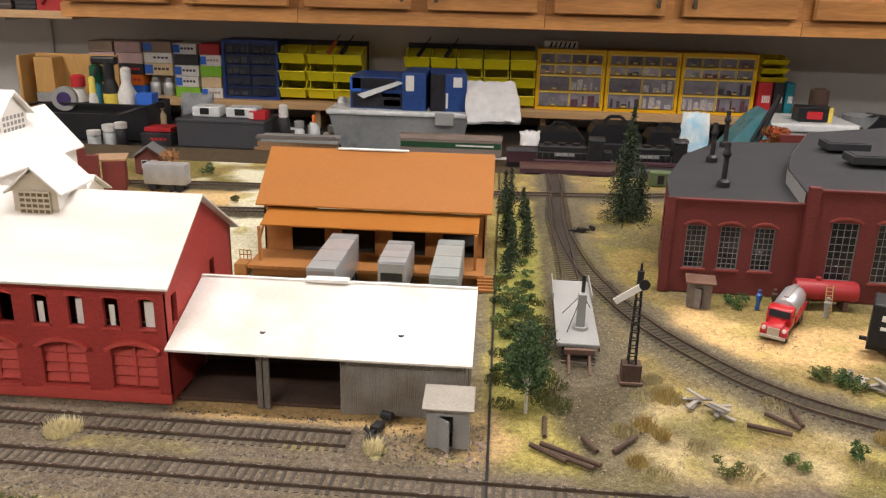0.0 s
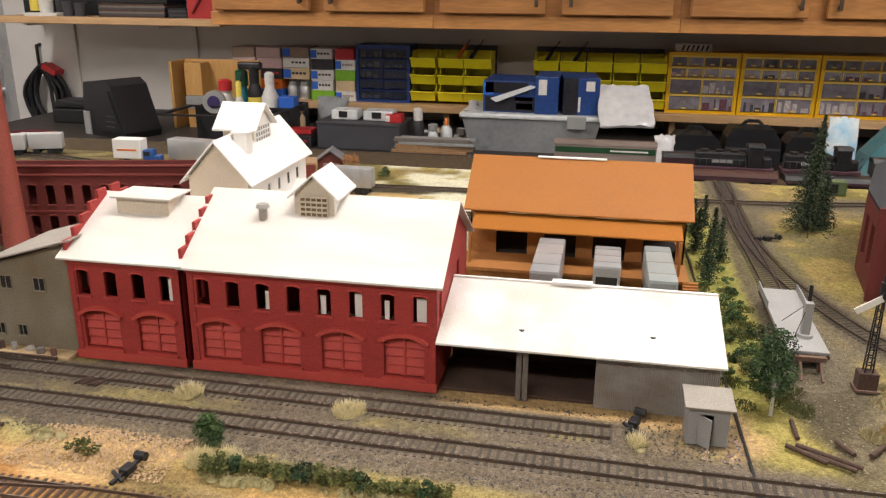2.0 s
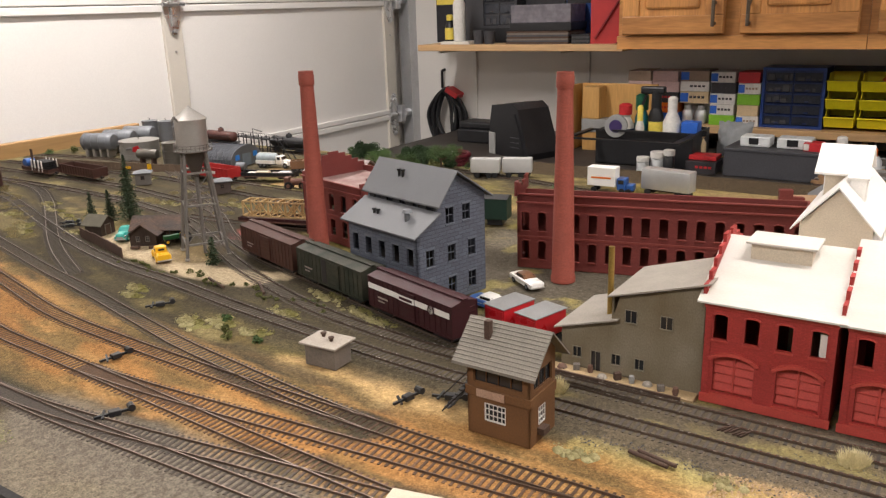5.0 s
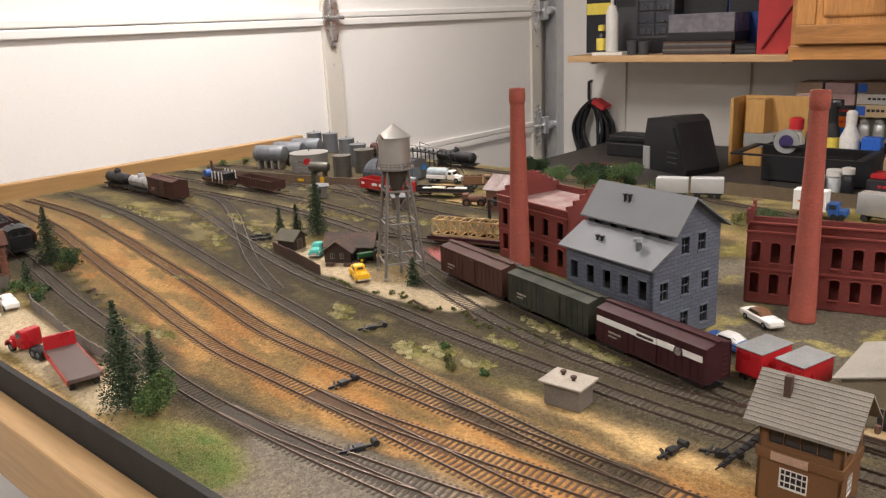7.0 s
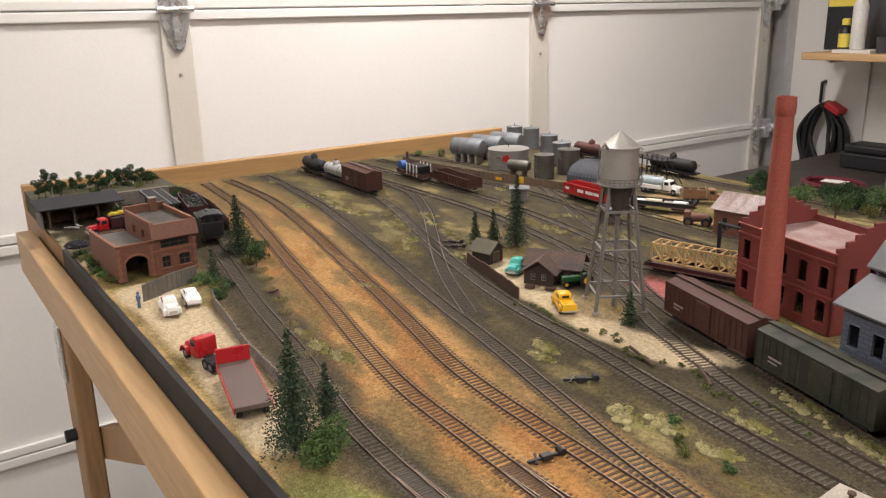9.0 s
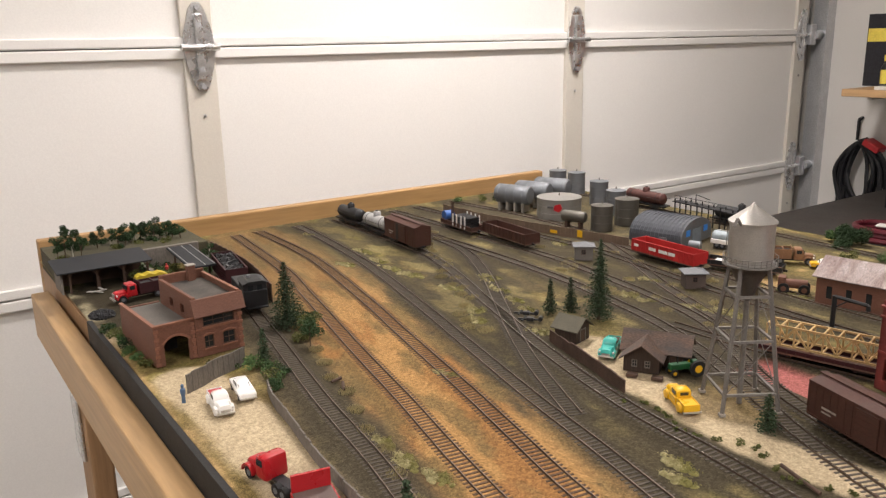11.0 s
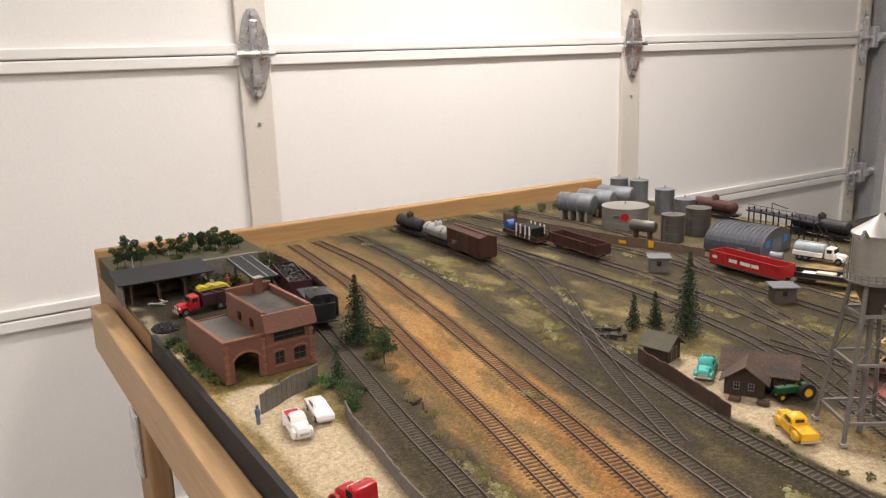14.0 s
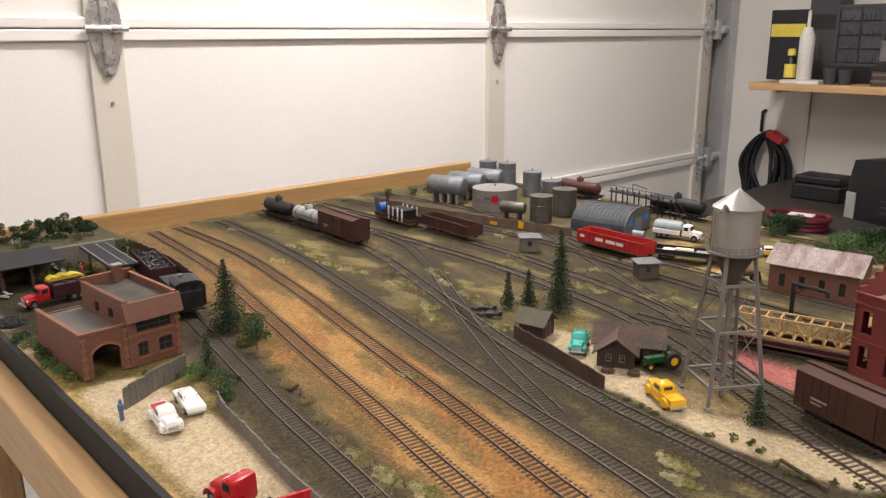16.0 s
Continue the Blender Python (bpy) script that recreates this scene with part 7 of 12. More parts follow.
# ---- structures of the western yard ----
def water_tower():
    t = thing("water_tower", pose(-1.219, 0.704, 0, 0, 0, 57), "dull silver water tower on a lattice stand", "water tower")
    R, r, top = 0.0405, 0.0195, 0.150
    for k in range(4):
        a = math.pi / 4 + k * math.pi / 2
        part("leg", Geo().beam((R * math.cos(a), R * math.sin(a), 0), (r * math.cos(a), r * math.sin(a), top), 0.0034), M_TRUSS, t)
        part("footing", Geo().box(-0.003, 0.003, -0.003, 0.003, 0, 0.003, pose(R * math.cos(a), R * math.sin(a), 0)), M_CONC, t)
    for f in (0.14, 0.50, 0.80):
        q = R + (r - R) * f
        ring = Geo()
        for k in range(4):
            a, b = math.pi / 4 + k * math.pi / 2, math.pi / 4 + (k + 1) * math.pi / 2
            ring.beam((q * math.cos(a), q * math.sin(a), top * f), (q * math.cos(b), q * math.sin(b), top * f), 0.0026)
        part("ring_beam", ring, M_TRUSS, t)
    for f0, f1 in ((0.14, 0.5), (0.5, 0.8)):
        q0, q1 = R + (r - R) * f0, R + (r - R) * f1
        for k in range(4):
            a, b = math.pi / 4 + k * math.pi / 2, math.pi / 4 + (k + 1) * math.pi / 2
            part("cross_brace", Geo().rod((q0 * math.cos(a), q0 * math.sin(a), top * f0), (q1 * math.cos(b), q1 * math.sin(b), top * f1), 0.0005, 5), M_TRUSS, t)
    part("riser", Geo().cyl(0, 0, 0, 0.125, 0.0028, n=12), M_TRUSS, t, smooth=True)
    part("bowl", Geo().lathe([(0.003, 0.112), (0.0065, 0.118), (0.0105, 0.130), (0.0170, 0.142), (0.0205, 0.150)], 28), mat("dark_bowl_steel", (0.10, 0.085, 0.075), 0.6, metal=0.3, scale=60, vary=0.2), t, smooth=True)
    part("tank", Geo().lathe([(0.0205, 0.150), (0.0215, 0.151), (0.0215, 0.192), (0.0222, 0.192)], 32), M_STEEL, t, smooth=True)
    part("cone_roof", Geo().lathe([(0.0232, 0.192), (0.0232, 0.1935), (0.003, 0.2085), (0.0012, 0.211)], 32), M_STEEL, t, smooth=True)
    part("walkway", Geo().lathe([(0.0204, 0.1495), (0.0262, 0.1495), (0.0262, 0.1510), (0.0204, 0.1510)], 28), M_TRUSS, t)
    rl = Geo()
    for k in range(28):
        a, b = 2 * math.pi * k / 28, 2 * math.pi * (k + 1) / 28
        p0, p1 = (0.0259 * math.cos(a), 0.0259 * math.sin(a)), (0.0259 * math.cos(b), 0.0259 * math.sin(b))
        rl.rod((*p0, 0.151), (*p0, 0.1585), 0.0003, 4).rod((*p0, 0.1585), (*p1, 0.1585), 0.0004, 4).rod((*p0, 0.155), (*p1, 0.155), 0.0003, 4)
    part("railing", rl, M_TRUSS, t)
    part("ladder", Geo().beam((-0.024, 0.002, 0.151), (-0.024, 0.002, 0.190), 0.0006).beam((-0.024, -0.002, 0.151), (-0.024, -0.002, 0.190), 0.0006), M_TRUSS, t)
    part("overflow_pipe", Geo().rod((-0.017, -0.014, 0.192), (-0.022, -0.016, 0.199), 0.0015).rod((-0.022, -0.016, 0.199), (-0.026, -0.018, 0.192), 0.0015), M_TRUSS, t)


water_tower()


def coal_depot():
    """An office of two storeys beside a lower gateway, both with parapets."""
    b = thing("brick_depot", pose(-1.687, 0.243, 0, 0, 0, 94), "brown brick coal depot with an arched gateway", "model building")
    swap = Matrix(((0, 1, 0, 0), (1, 0, 0, 0), (0, 0, 1, 0), (0, 0, 0, 1)))
    wx, low, tall, deep = 0.050, 0.050, 0.074, 0.112
    w2 = 0.060
    part("gateway_wall", Geo().wall(wx, low, 0.003, [(0.011, 0.041, 0.0, 0.034)]), M_BRICK, b)
    for k in (-1, 1):
        curve = [(0.026 + k * 0.015 * math.sin(q * math.pi / 16), 0.0265 + 0.0075 * math.cos(q * math.pi / 16)) for q in range(9)]
        part("spandrel", Geo().prism([(0.026, 0.034), *curve, (0.026 + k * 0.015, 0.034)], 0.0002, 0.0028), M_BRICK, b)
    part("gateway_arch", arch(Geo(), 0.026, 0.0265, 0.031, 0.0080, 0.0028, -0.0012, 0, n=12), M_BRICKTRIM, b)
    part("office_front", Geo().wall(w2, tall - 0.006, 0.003, [(0.010, 0.022, 0.010, 0.026), (0.034, 0.050, 0.010, 0.026), (0.010, 0.050, 0.038, 0.050)], pose(wx, -0.002, 0)), M_BRICK, b)
    part("left_parapet", Geo().box(0, 0.003, 0.003, 0.122, 0, low), M_BRICK, b)
    part("rear_parapet", Geo().box(0.003, wx, 0.119, 0.122, 0, low - 0.006), M_BRICK, b)
    part("inner_side", Geo().wall(deep, tall - low + 0.010, 0.003, [(0.030, 0.042, 0.006, 0.018), (0.066, 0.078, 0.006, 0.018)], pose(wx + 0.003, 0.001, low - 0.008, 0, 0, 90)), M_BRICK, b)
    part("right_wall", Geo().wall(deep, tall, 0.003, [(0.03, 0.042, 0.036, 0.050), (0.07, 0.082, 0.036, 0.050)], pose(wx + w2, 0.001, 0, 0, 0, 90)), M_BRICK, b)
    part("back_wall", Geo().box(wx, wx + w2, deep - 0.002, deep + 0.001, 0, tall + 0.004), M_BRICK, b)
    part("low_roof", Geo().box(0.003, wx, 0.003, 0.119, 0.0405, 0.0425), mat("weathered_grey_roof", (0.13, 0.118, 0.105), 0.85, scale=40, vary=0.25), b, "weathered pale grey flat roof")
    part("roof", Geo().box(wx + 0.003, wx + w2 - 0.003, 0.001, deep - 0.002, 0.0655, 0.0675), M_DEPOTROOF, b, "dark grey flat roof")
    part("coping", Geo().box(-0.001, wx, -0.0012, 0.0035, low, low + 0.0018).box(-0.001, 0.0035, 0.0036, 0.122, low, low + 0.0018), M_BRICKTRIM, b)
    for x in (wx - 0.0006, wx + w2 - 0.0036):
        part("coping", Geo().box(x, x + 0.0042, 0.0, deep, tall, tall + 0.0018), M_BRICKTRIM, b)
    part("coping", Geo().box(wx, wx + w2, deep - 0.0022, deep + 0.0014, tall + 0.004, tall + 0.0058), M_BRICKTRIM, b)
    # sloping brick apron under the front parapet
    part("apron", Geo().prism([(-0.0100, 0.0535), (-0.0025, 0.0735), (0.0020, 0.0735), (0.0020, 0.0700), (-0.0085, 0.0525)], wx - 0.003, wx + w2 + 0.003, swap), M_BRICK, b, "sloping brick apron below the parapet")
    for k in range(9):
        z = 0.001 + 0.0052 * k
        for x, wq in ((-0.0006, 0.0062), (wx - 0.0058, 0.0064), (wx + w2 - 0.0058, 0.0064)):
            front = -0.0032 if x > 0.08 else -0.0013
            if k % 2 == 0:
                part("quoin", Geo().box(x, x + wq, front, front + 0.0012, z, z + 0.0042, c=0.0002), M_BRICKTRIM, b)
            else:
                part("quoin", Geo().box(x + 0.0016, x + wq - 0.0016, front, front + 0.0012, z, z + 0.0042, c=0.0002), M_BRICKTRIM, b)
    for a, e, z0, z1, n in ((0.060, 0.072, 0.010, 0.026, 2), (0.084, 0.100, 0.010, 0.026, 2), (0.060, 0.100, 0.038, 0.050, 3)):
        window(b, a, e, z0, z1, -0.0008, M_BROWNWOOD, M_GLASSDK, 2, n, 0.0007)
        part("sill", Geo().box(a - 0.002, e + 0.002, -0.0036, -0.002, z0 - 0.0018, z0, c=0.0002), M_BRICKTRIM, b)
    for a, e in ((0.060, 0.072), (0.084, 0.100)):
        part("window_hood", arch(Geo(), (a + e) / 2, 0.0255, e - a + 0.002, 0.0026, 0.0016, -0.0034, -0.0018, n=6), M_BRICKTRIM, b)
    part("belt_course", Geo().box(wx, wx + w2, -0.0030, -0.002, 0.0345, 0.0362), M_BRICKTRIM, b)
    part("chimney", Geo().box(wx + 0.036, wx + 0.046, deep - 0.011, deep - 0.0024, 0.0676, 0.088, c=0.0004), M_BRICK, b)
    part("chimney_cap", Geo().box(wx + 0.035, wx + 0.047, deep - 0.012, deep - 0.0014, 0.088, 0.0895, c=0.0003), M_CONC, b)
    # dark sheet across the gateway stands for the shade in the passage
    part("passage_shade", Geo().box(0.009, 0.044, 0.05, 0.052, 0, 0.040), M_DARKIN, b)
    return b


M_BRICKTRIM = mat("brown_brick_trim", (0.24, 0.105, 0.066), 0.75, scale=140, vary=0.18)
M_DEPOTROOF = mat("sooty_flat_roof", (0.050, 0.045, 0.040), 0.9, scale=45, vary=0.3, second=(0.085, 0.074, 0.063))
coal_depot()
cs = thing("coal_shed", pose(-2.075, 0.220, 0, 0, 0, 90), "open-fronted dark timber coal shed", "model building")
part("roof", Geo().box(-0.018, 0.125, -0.012, 0.062, 0.0, 0.002, pose(0, 0, 0.036, 5, 0, 0)), M_BLACKROOF, cs)
for x in (0.0, 0.04, 0.08, 0.118):
    pt = part("post", Geo().box(x, x + 0.003, 0, 0.003, 0, 0.036), M_BROWNWOOD, cs)
    part("strut", Geo().beam((x + 0.0015, 0.0015, 0.024), (x + 0.010, 0.0015, 0.035), 0.0015).beam((x + 0.0015, 0.0015, 0.024), (x - 0.007, 0.0015, 0.035), 0.0015), M_BROWNWOOD, pt)
part("back_wall", Geo().box(-0.01, 0.121, 0.052, 0.055, 0, 0.040), M_BROWNWOOD, cs)
part("end_wall", Geo().box(-0.012, -0.009, 0.0, 0.055, 0, 0.038), M_WOODOLD, cs)
for x in (0.044, 0.084):
    part("bay_wall", Geo().box(x, x + 0.002, 0.004, 0.052, 0, 0.018), M_BROWNWOOD, cs)
ret = thing("retaining_wall", pose(0, 0, 0), "dark timber retaining wall behind the coal yard", "wall")
part("wall_face", Geo().box(-2.165, -2.155, 0.216, 0.45, -0.01, 0.032).box(-2.155, -1.90, 0.345, 0.352, -0.006, 0.012), M_WOODOLD, ret)
part("shelf_top", Geo().box(TX0 + 0.02, -2.1652, 0.216, 0.47, -0.01, 0.028), mat("turf_ledge", (0.075, 0.066, 0.036), 0.95, scale=80, vary=0.35, bump=0.6), ret)
cp = Geo()
for k in range(260):
    a, q = random.uniform(0, 6.28), 0.021 * math.sqrt(random.random())
    s = random.uniform(0.0008, 0.0018)
    cp.box(-s, s, -s, s, -s, s, pose(-1.937 + q * math.cos(a), 0.236 + 0.8 * q * math.sin(a), 0.0075 * (1 - q / 0.021), random.uniform(0, 90), random.uniform(0, 90), 0))
cp.cyl(-1.937, 0.236, -0.002, 0.006, 0.020, 0.003, n=16)
tagged(solo("coal_heap", cp, M_BLACK, "small heap of black coal on the yard", "coal", pose(0, 0, 0)), kind="stuff")
for k, (x, y, d, n) in enumerate(((-2.057, 0.253, 40, 0.013), (-2.055, 0.257, 100, 0.012), (-2.062, 0.262, 10, 0.009), (-2.048, 0.246, 70, 0.008))):
    solo("plank", Geo().box(-n, n, -0.0018, 0.0018, 0, 0.0012, c=0.0002), mat("pale_plank", (0.34, 0.32, 0.29), 0.8), "loose pale grey plank by the coal shed", "plank", pose(x, y, 0.0008 + 0.0013 * k, 0, 0, d))
sk = thing("skip_trailer", pose(-2.046, 0.336, 0, 0, 0, 88), "dark flat trailer with a yellow tarpaulin load", "trailer")
part("bed", Geo().box(-0.026, 0.026, -0.010, 0.010, 0.009, 0.012, c=0.0004), M_BLACK, sk)
for x in (-0.018, 0.018):
    for y in (-0.010, 0.010):
        part("wheel", Geo().cyl(0, 0, -0.0015, 0.0015, 0.0046, n=12, m=pose(x, y, 0.0046, 90, 0, 0)), M_RUBBER, sk)
tp = Geo().prism([(-0.025, 0.012), (-0.024, 0.017), (-0.018, 0.0205), (-0.011, 0.0185), (-0.004, 0.0215), (0.004, 0.0190), (0.012, 0.0208), (0.020, 0.0180), (0.025, 0.0150), (0.025, 0.012)], -0.009, 0.009)
part("tarpaulin", tp, mat("yellow_tarpaulin", (0.50, 0.38, 0.03), 0.6, vary=0.2), sk, "creased yellow tarpaulin")
rd = thing("coal_unloader_ramp", pose(-2.062, 0.407, 0, 0, 0, -3), "dark ribbed ramp roof beside the coal track", "ramp")
part("roof", Geo().box(-0.080, 0.075, -0.021, 0.021, 0.030, 0.033), M_BLACKROOF, rd)
for y in (-0.019, 0.003, 0.018):
    part("strip", Geo().box(-0.078, 0.073, y, y + 0.0010, 0.0328, 0.0340), M_GREYPAINT, rd)
for x in (-0.045, 0.045):
    part("post", Geo().box(x, x + 0.003, -0.018, -0.015, 0, 0.03).box(x, x + 0.003, 0.015, 0.018, 0, 0.03), M_BROWNWOOD, rd)


def fence(name, pts, h, material, label, board=0.008):
    f = thing(name, pose(0, 0, 0), label, "fence")
    for p, way in curve_points(pts, board + 0.0004):
        m = Matrix.Translation((p.x, p.y, 0)) @ Matrix.Rotation(math.atan2(way.y, way.x), 4, "Z")
        part("board", Geo().box(0, board, -0.0008, 0.0008, -0.002, h + random.uniform(-0.001, 0.001), m), material, f)
    return f


fence("board_fence", [(-1.545, 0.323), (-1.507, 0.314), (-1.459, 0.309), (-1.366, 0.297), (-1.251, 0.290), (-1.19, 0.284)], 0.013, M_WOODOLD, "low weathered plank fence beside the track")
fence("board_fence", [(-1.595, 0.250), (-1.606, 0.270), (-1.620, 0.294), (-1.636, 0.332)], 0.022, M_WOODOLD, "grey curved plank fence behind parked cars")
fence("board_fence", [(-1.468, 0.668), (-1.44, 0.661), (-1.38, 0.648), (-1.312, 0.629)], 0.016, M_BROWNWOOD, "low brown plank fence by the depot yard")
fence("crib_wall", [(-2.16, 0.474), (-2.05, 0.478), (-1.95, 0.472), (-1.845, 0.455)], 0.028, M_BROWNWOOD, "dark timber crib wall beside the coal track", 0.010)
fence("depot_fence", [(-2.21, 1.022), (-2.06, 1.032), (-1.94, 1.054), (-1.85, 1.076), (-1.745, 1.100)], 0.017, mat("fence_brown", (0.16, 0.11, 0.075), 0.85), "brown plank fence along the oil depot", 0.012)
for x, y, w, z in ((-1.893, 1.0635, 0.008, 0.006), (-1.836, 1.078, 0.0055, 0.013)):
    solo("sign_board", Geo().box(-w, w, -0.0008, 0, 0, z, c=0.0002), M_YELLOW, "yellow sign board on the depot fence", "sign", pose(x, y, 0.003, 0, 0, 14), group="depot signs")


M_MOSSROOF = mat("moss_roof", (0.105, 0.095, 0.068), 0.85, scale=60, vary=0.2)
M_TINROOF = mat("brown_tin_roof", (0.125, 0.074, 0.050), 0.75, scale=70, vary=0.4, second=(0.060, 0.047, 0.042), stretch=(0.4, 1, 1))
M_SHEDWOOD = mat("dark_shed_boards", (0.048, 0.030, 0.021), 0.85, scale=240, vary=0.35, stretch=(1, 1, 0.06))


def small_shed():
    """A garden shed with its ridge along x and a door in the gable."""
    b = thing("timber_shed", pose(-1.470, 0.678, 0, 0, 0, 14), "small dark brown timber shed with a mossy roof", "model building")
    w, d, h, r = 0.031, 0.031, 0.0195, 0.0305
    part("side_wall", Geo().box(0, w, 0, 0.0012, 0, h), M_SHEDWOOD, b)
    part("side_wall", Geo().box(0, w, d - 0.0012, d, 0, h), M_SHEDWOOD, b)
    part("gable_wall", Geo().wall(d, h, 0.0012, [(0.010, 0.021, 0.0, 0.016)], pose(w, 0, 0, 0, 0, 90)), M_SHEDWOOD, b)
    part("gable_wall", Geo().box(0, 0.0012, 0.0012, d - 0.0012, 0, h), M_SHEDWOOD, b)
    for x in (0.0, w - 0.0012):
        part("gable", gable_end(x, d, h, r, 0.0012), M_SHEDWOOD, b)
    dr = part("door", Geo().box(w - 0.0010, w - 0.0002, 0.0102, 0.0208, 0.0, 0.0158), M_BROWNWOOD, b)
    part("door_frame", Geo().box(w, w + 0.0006, 0.009, 0.0102, 0, 0.017).box(w, w + 0.0006, 0.0208, 0.022, 0, 0.017).box(w, w + 0.0006, 0.009, 0.022, 0.016, 0.0172), M_WOODOLD, dr)
    part("roof", gable_roof(w, d, h, r, 0.0045, 0.0013), M_MOSSROOF, b, "mossy grey-brown roof")


def cross_gable_depot():
    """A low depot: a long body with a wing whose gable looks over the yard."""
    b = thing("depot_house", pose(-1.350, 0.673, 0, 0, 0, 32), "dark brown timber depot with a rusty cross-gable roof", "model building")
    w, h, r = 0.040, 0.0185, 0.033
    wing = part("wing_wall", Geo().wall(w, h, 0.0014, [(0.009, 0.0155, 0.006, 0.015), (0.0235, 0.030, 0.006, 0.015)]), M_SHEDWOOD, b)
    part("wing_gable", Geo().prism([(0, h), (w, h), (w / 2, r - 0.001)], 0.0, 0.0014), M_SHEDWOOD, wing)
    for a, e in ((0.009, 0.0155), (0.0235, 0.030)):
        window(b, a, e, 0.006, 0.015, 0.0002, M_WOODOLD, M_GLASSDK, 2, 2, 0.0005)
    part("side_wall", Geo().box(0, 0.0014, 0.0014, 0.030, 0, h).box(w - 0.0014, w, 0.0014, 0.022, 0, h), M_SHEDWOOD, b)
    part("body_wall", Geo().wall(0.024, 0.021, 0.0014, [(0.008, 0.015, 0.0, 0.0165)], pose(w, 0.022, 0)), M_SHEDWOOD, b)
    part("body_wall", Geo().box(0.000, 0.064, 0.058, 0.0594, 0, 0.021).box(0.0, 0.0014, 0.030, 0.058, 0, 0.021).box(0.0626, 0.064, 0.0234, 0.058, 0, 0.021), M_SHEDWOOD, b)
    part("body_gable", Geo().prism([(0.022, 0.021), (0.0594, 0.021), (0.0407, 0.0345)], 0.0626, 0.064, Matrix(((0, 1, 0, 0), (1, 0, 0, 0), (0, 0, 1, 0), (0, 0, 0, 1)))), M_SHEDWOOD, b)
    part("door", Geo().box(w + 0.0082, w + 0.0148, 0.0228, 0.0232, 0, 0.0163), M_BROWNWOOD, b)
    part("body_roof", gable_roof(0.072, 0.0374, 0.021, 0.036, 0.0045, 0.0013).shifted(-0.004, 0.022, 0), M_TINROOF, b, "rusty brown sheet roof")
    part("wing_roof", Geo().prism([(-0.005, h - 0.0036), (w / 2, r), (w + 0.005, h - 0.0036), (w + 0.005, h - 0.0022), (w / 2, r + 0.0015), (-0.005, h - 0.0022)], -0.0055, 0.036), M_TINROOF, b, "rusty brown sheet roof")


small_shed()
cross_gable_depot()
for x, y in ((-1.332, 0.668), (-1.308, 0.682)):
    solo("crate", Geo().box(-0.006, 0.006, -0.004, 0.004, 0, 0.004, c=0.0004), M_BROWNWOOD, "small brown timber crate by the depot wall", "crate", pose(x, y, 0, 0, 0, 30), group="depot crates")
tr = thing("farm_tractor", pose(-1.300, 0.722, 0, 0, 0, -112), "dark green farm tractor beside the depot", "tractor")
part("engine", Geo().box(-0.002, 0.022, -0.004, 0.004, 0.007, 0.014, c=0.001), M_DKGREEN, tr)
part("seat", Geo().box(-0.012, -0.005, -0.004, 0.004, 0.012, 0.016, c=0.001), M_DKGREEN, tr)
part("exhaust", Geo().cyl(0.012, 0, 0.014, 0.022, 0.0007, n=6), M_BLACK, tr)
part("axle", Geo().box(-0.014, 0.0, -0.008, 0.008, 0.007, 0.010), M_DKGREEN, tr)
for y in (-0.0095, 0.0095):
    wheel(tr, -0.008, y, 0.0092, 0.004, M_YELLOW)
    wheel(tr, 0.018, y * 0.6, 0.0045, 0.0025, M_YELLOW)


def shack(m, label, wallm=M_CONC):
    b = thing("yard_shack", m, label, "model building", "yard shacks")
    part("body", Geo().wall(0.030, 0.024, 0.0015, [(0.010, 0.018, 0.010, 0.019)]).box(0, 0.0015, 0.0015, 0.026, 0, 0.024).box(0.0285, 0.030, 0.0015, 0.026, 0, 0.024).box(0.0015, 0.0285, 0.0245, 0.026, 0, 0.024), wallm, b)
    window(b, 0.010, 0.018, 0.010, 0.019, 0.0003, M_BROWNWOOD, M_GLASSDK, 2, 2)
    part("roof", Geo().add([(-0.004, -0.004, 0.0235), (0.034, -0.004, 0.0235), (0.034, 0.030, 0.0235), (-0.004, 0.030, 0.0235), (-0.004, -0.004, 0.0250), (0.034, -0.004, 0.0250), (0.034, 0.030, 0.0250), (-0.004, 0.030, 0.0250), (0.015, 0.013, 0.0305)],
                           [(3, 2, 1, 0), (0, 1, 5, 4), (1, 2, 6, 5), (2, 3, 7, 6), (3, 0, 4, 7), (4, 5, 8), (5, 6, 8), (6, 7, 8), (7, 4, 8)]), M_GREYROOF, b)
    return b


shack(pose(-1.505, 0.975, 0, 0, 0, 55), "brown yard shack with a grey pyramid roof", mat("shack_brown", (0.085, 0.062, 0.052), 0.8))
shack(pose(-1.728, 0.962, 0, 0, 0, 50), "grey concrete yard shack with a flat roof", mat("shack_grey", (0.15, 0.135, 0.12), 0.85, scale=60, vary=0.2))


M_OILTANK = mat("dull_oil_tank", (0.14, 0.13, 0.112), 0.45, metal=0.55, scale=50, vary=0.2)
M_GREYCAR = mat("grey_lettering", (0.12, 0.12, 0.12), 0.6)


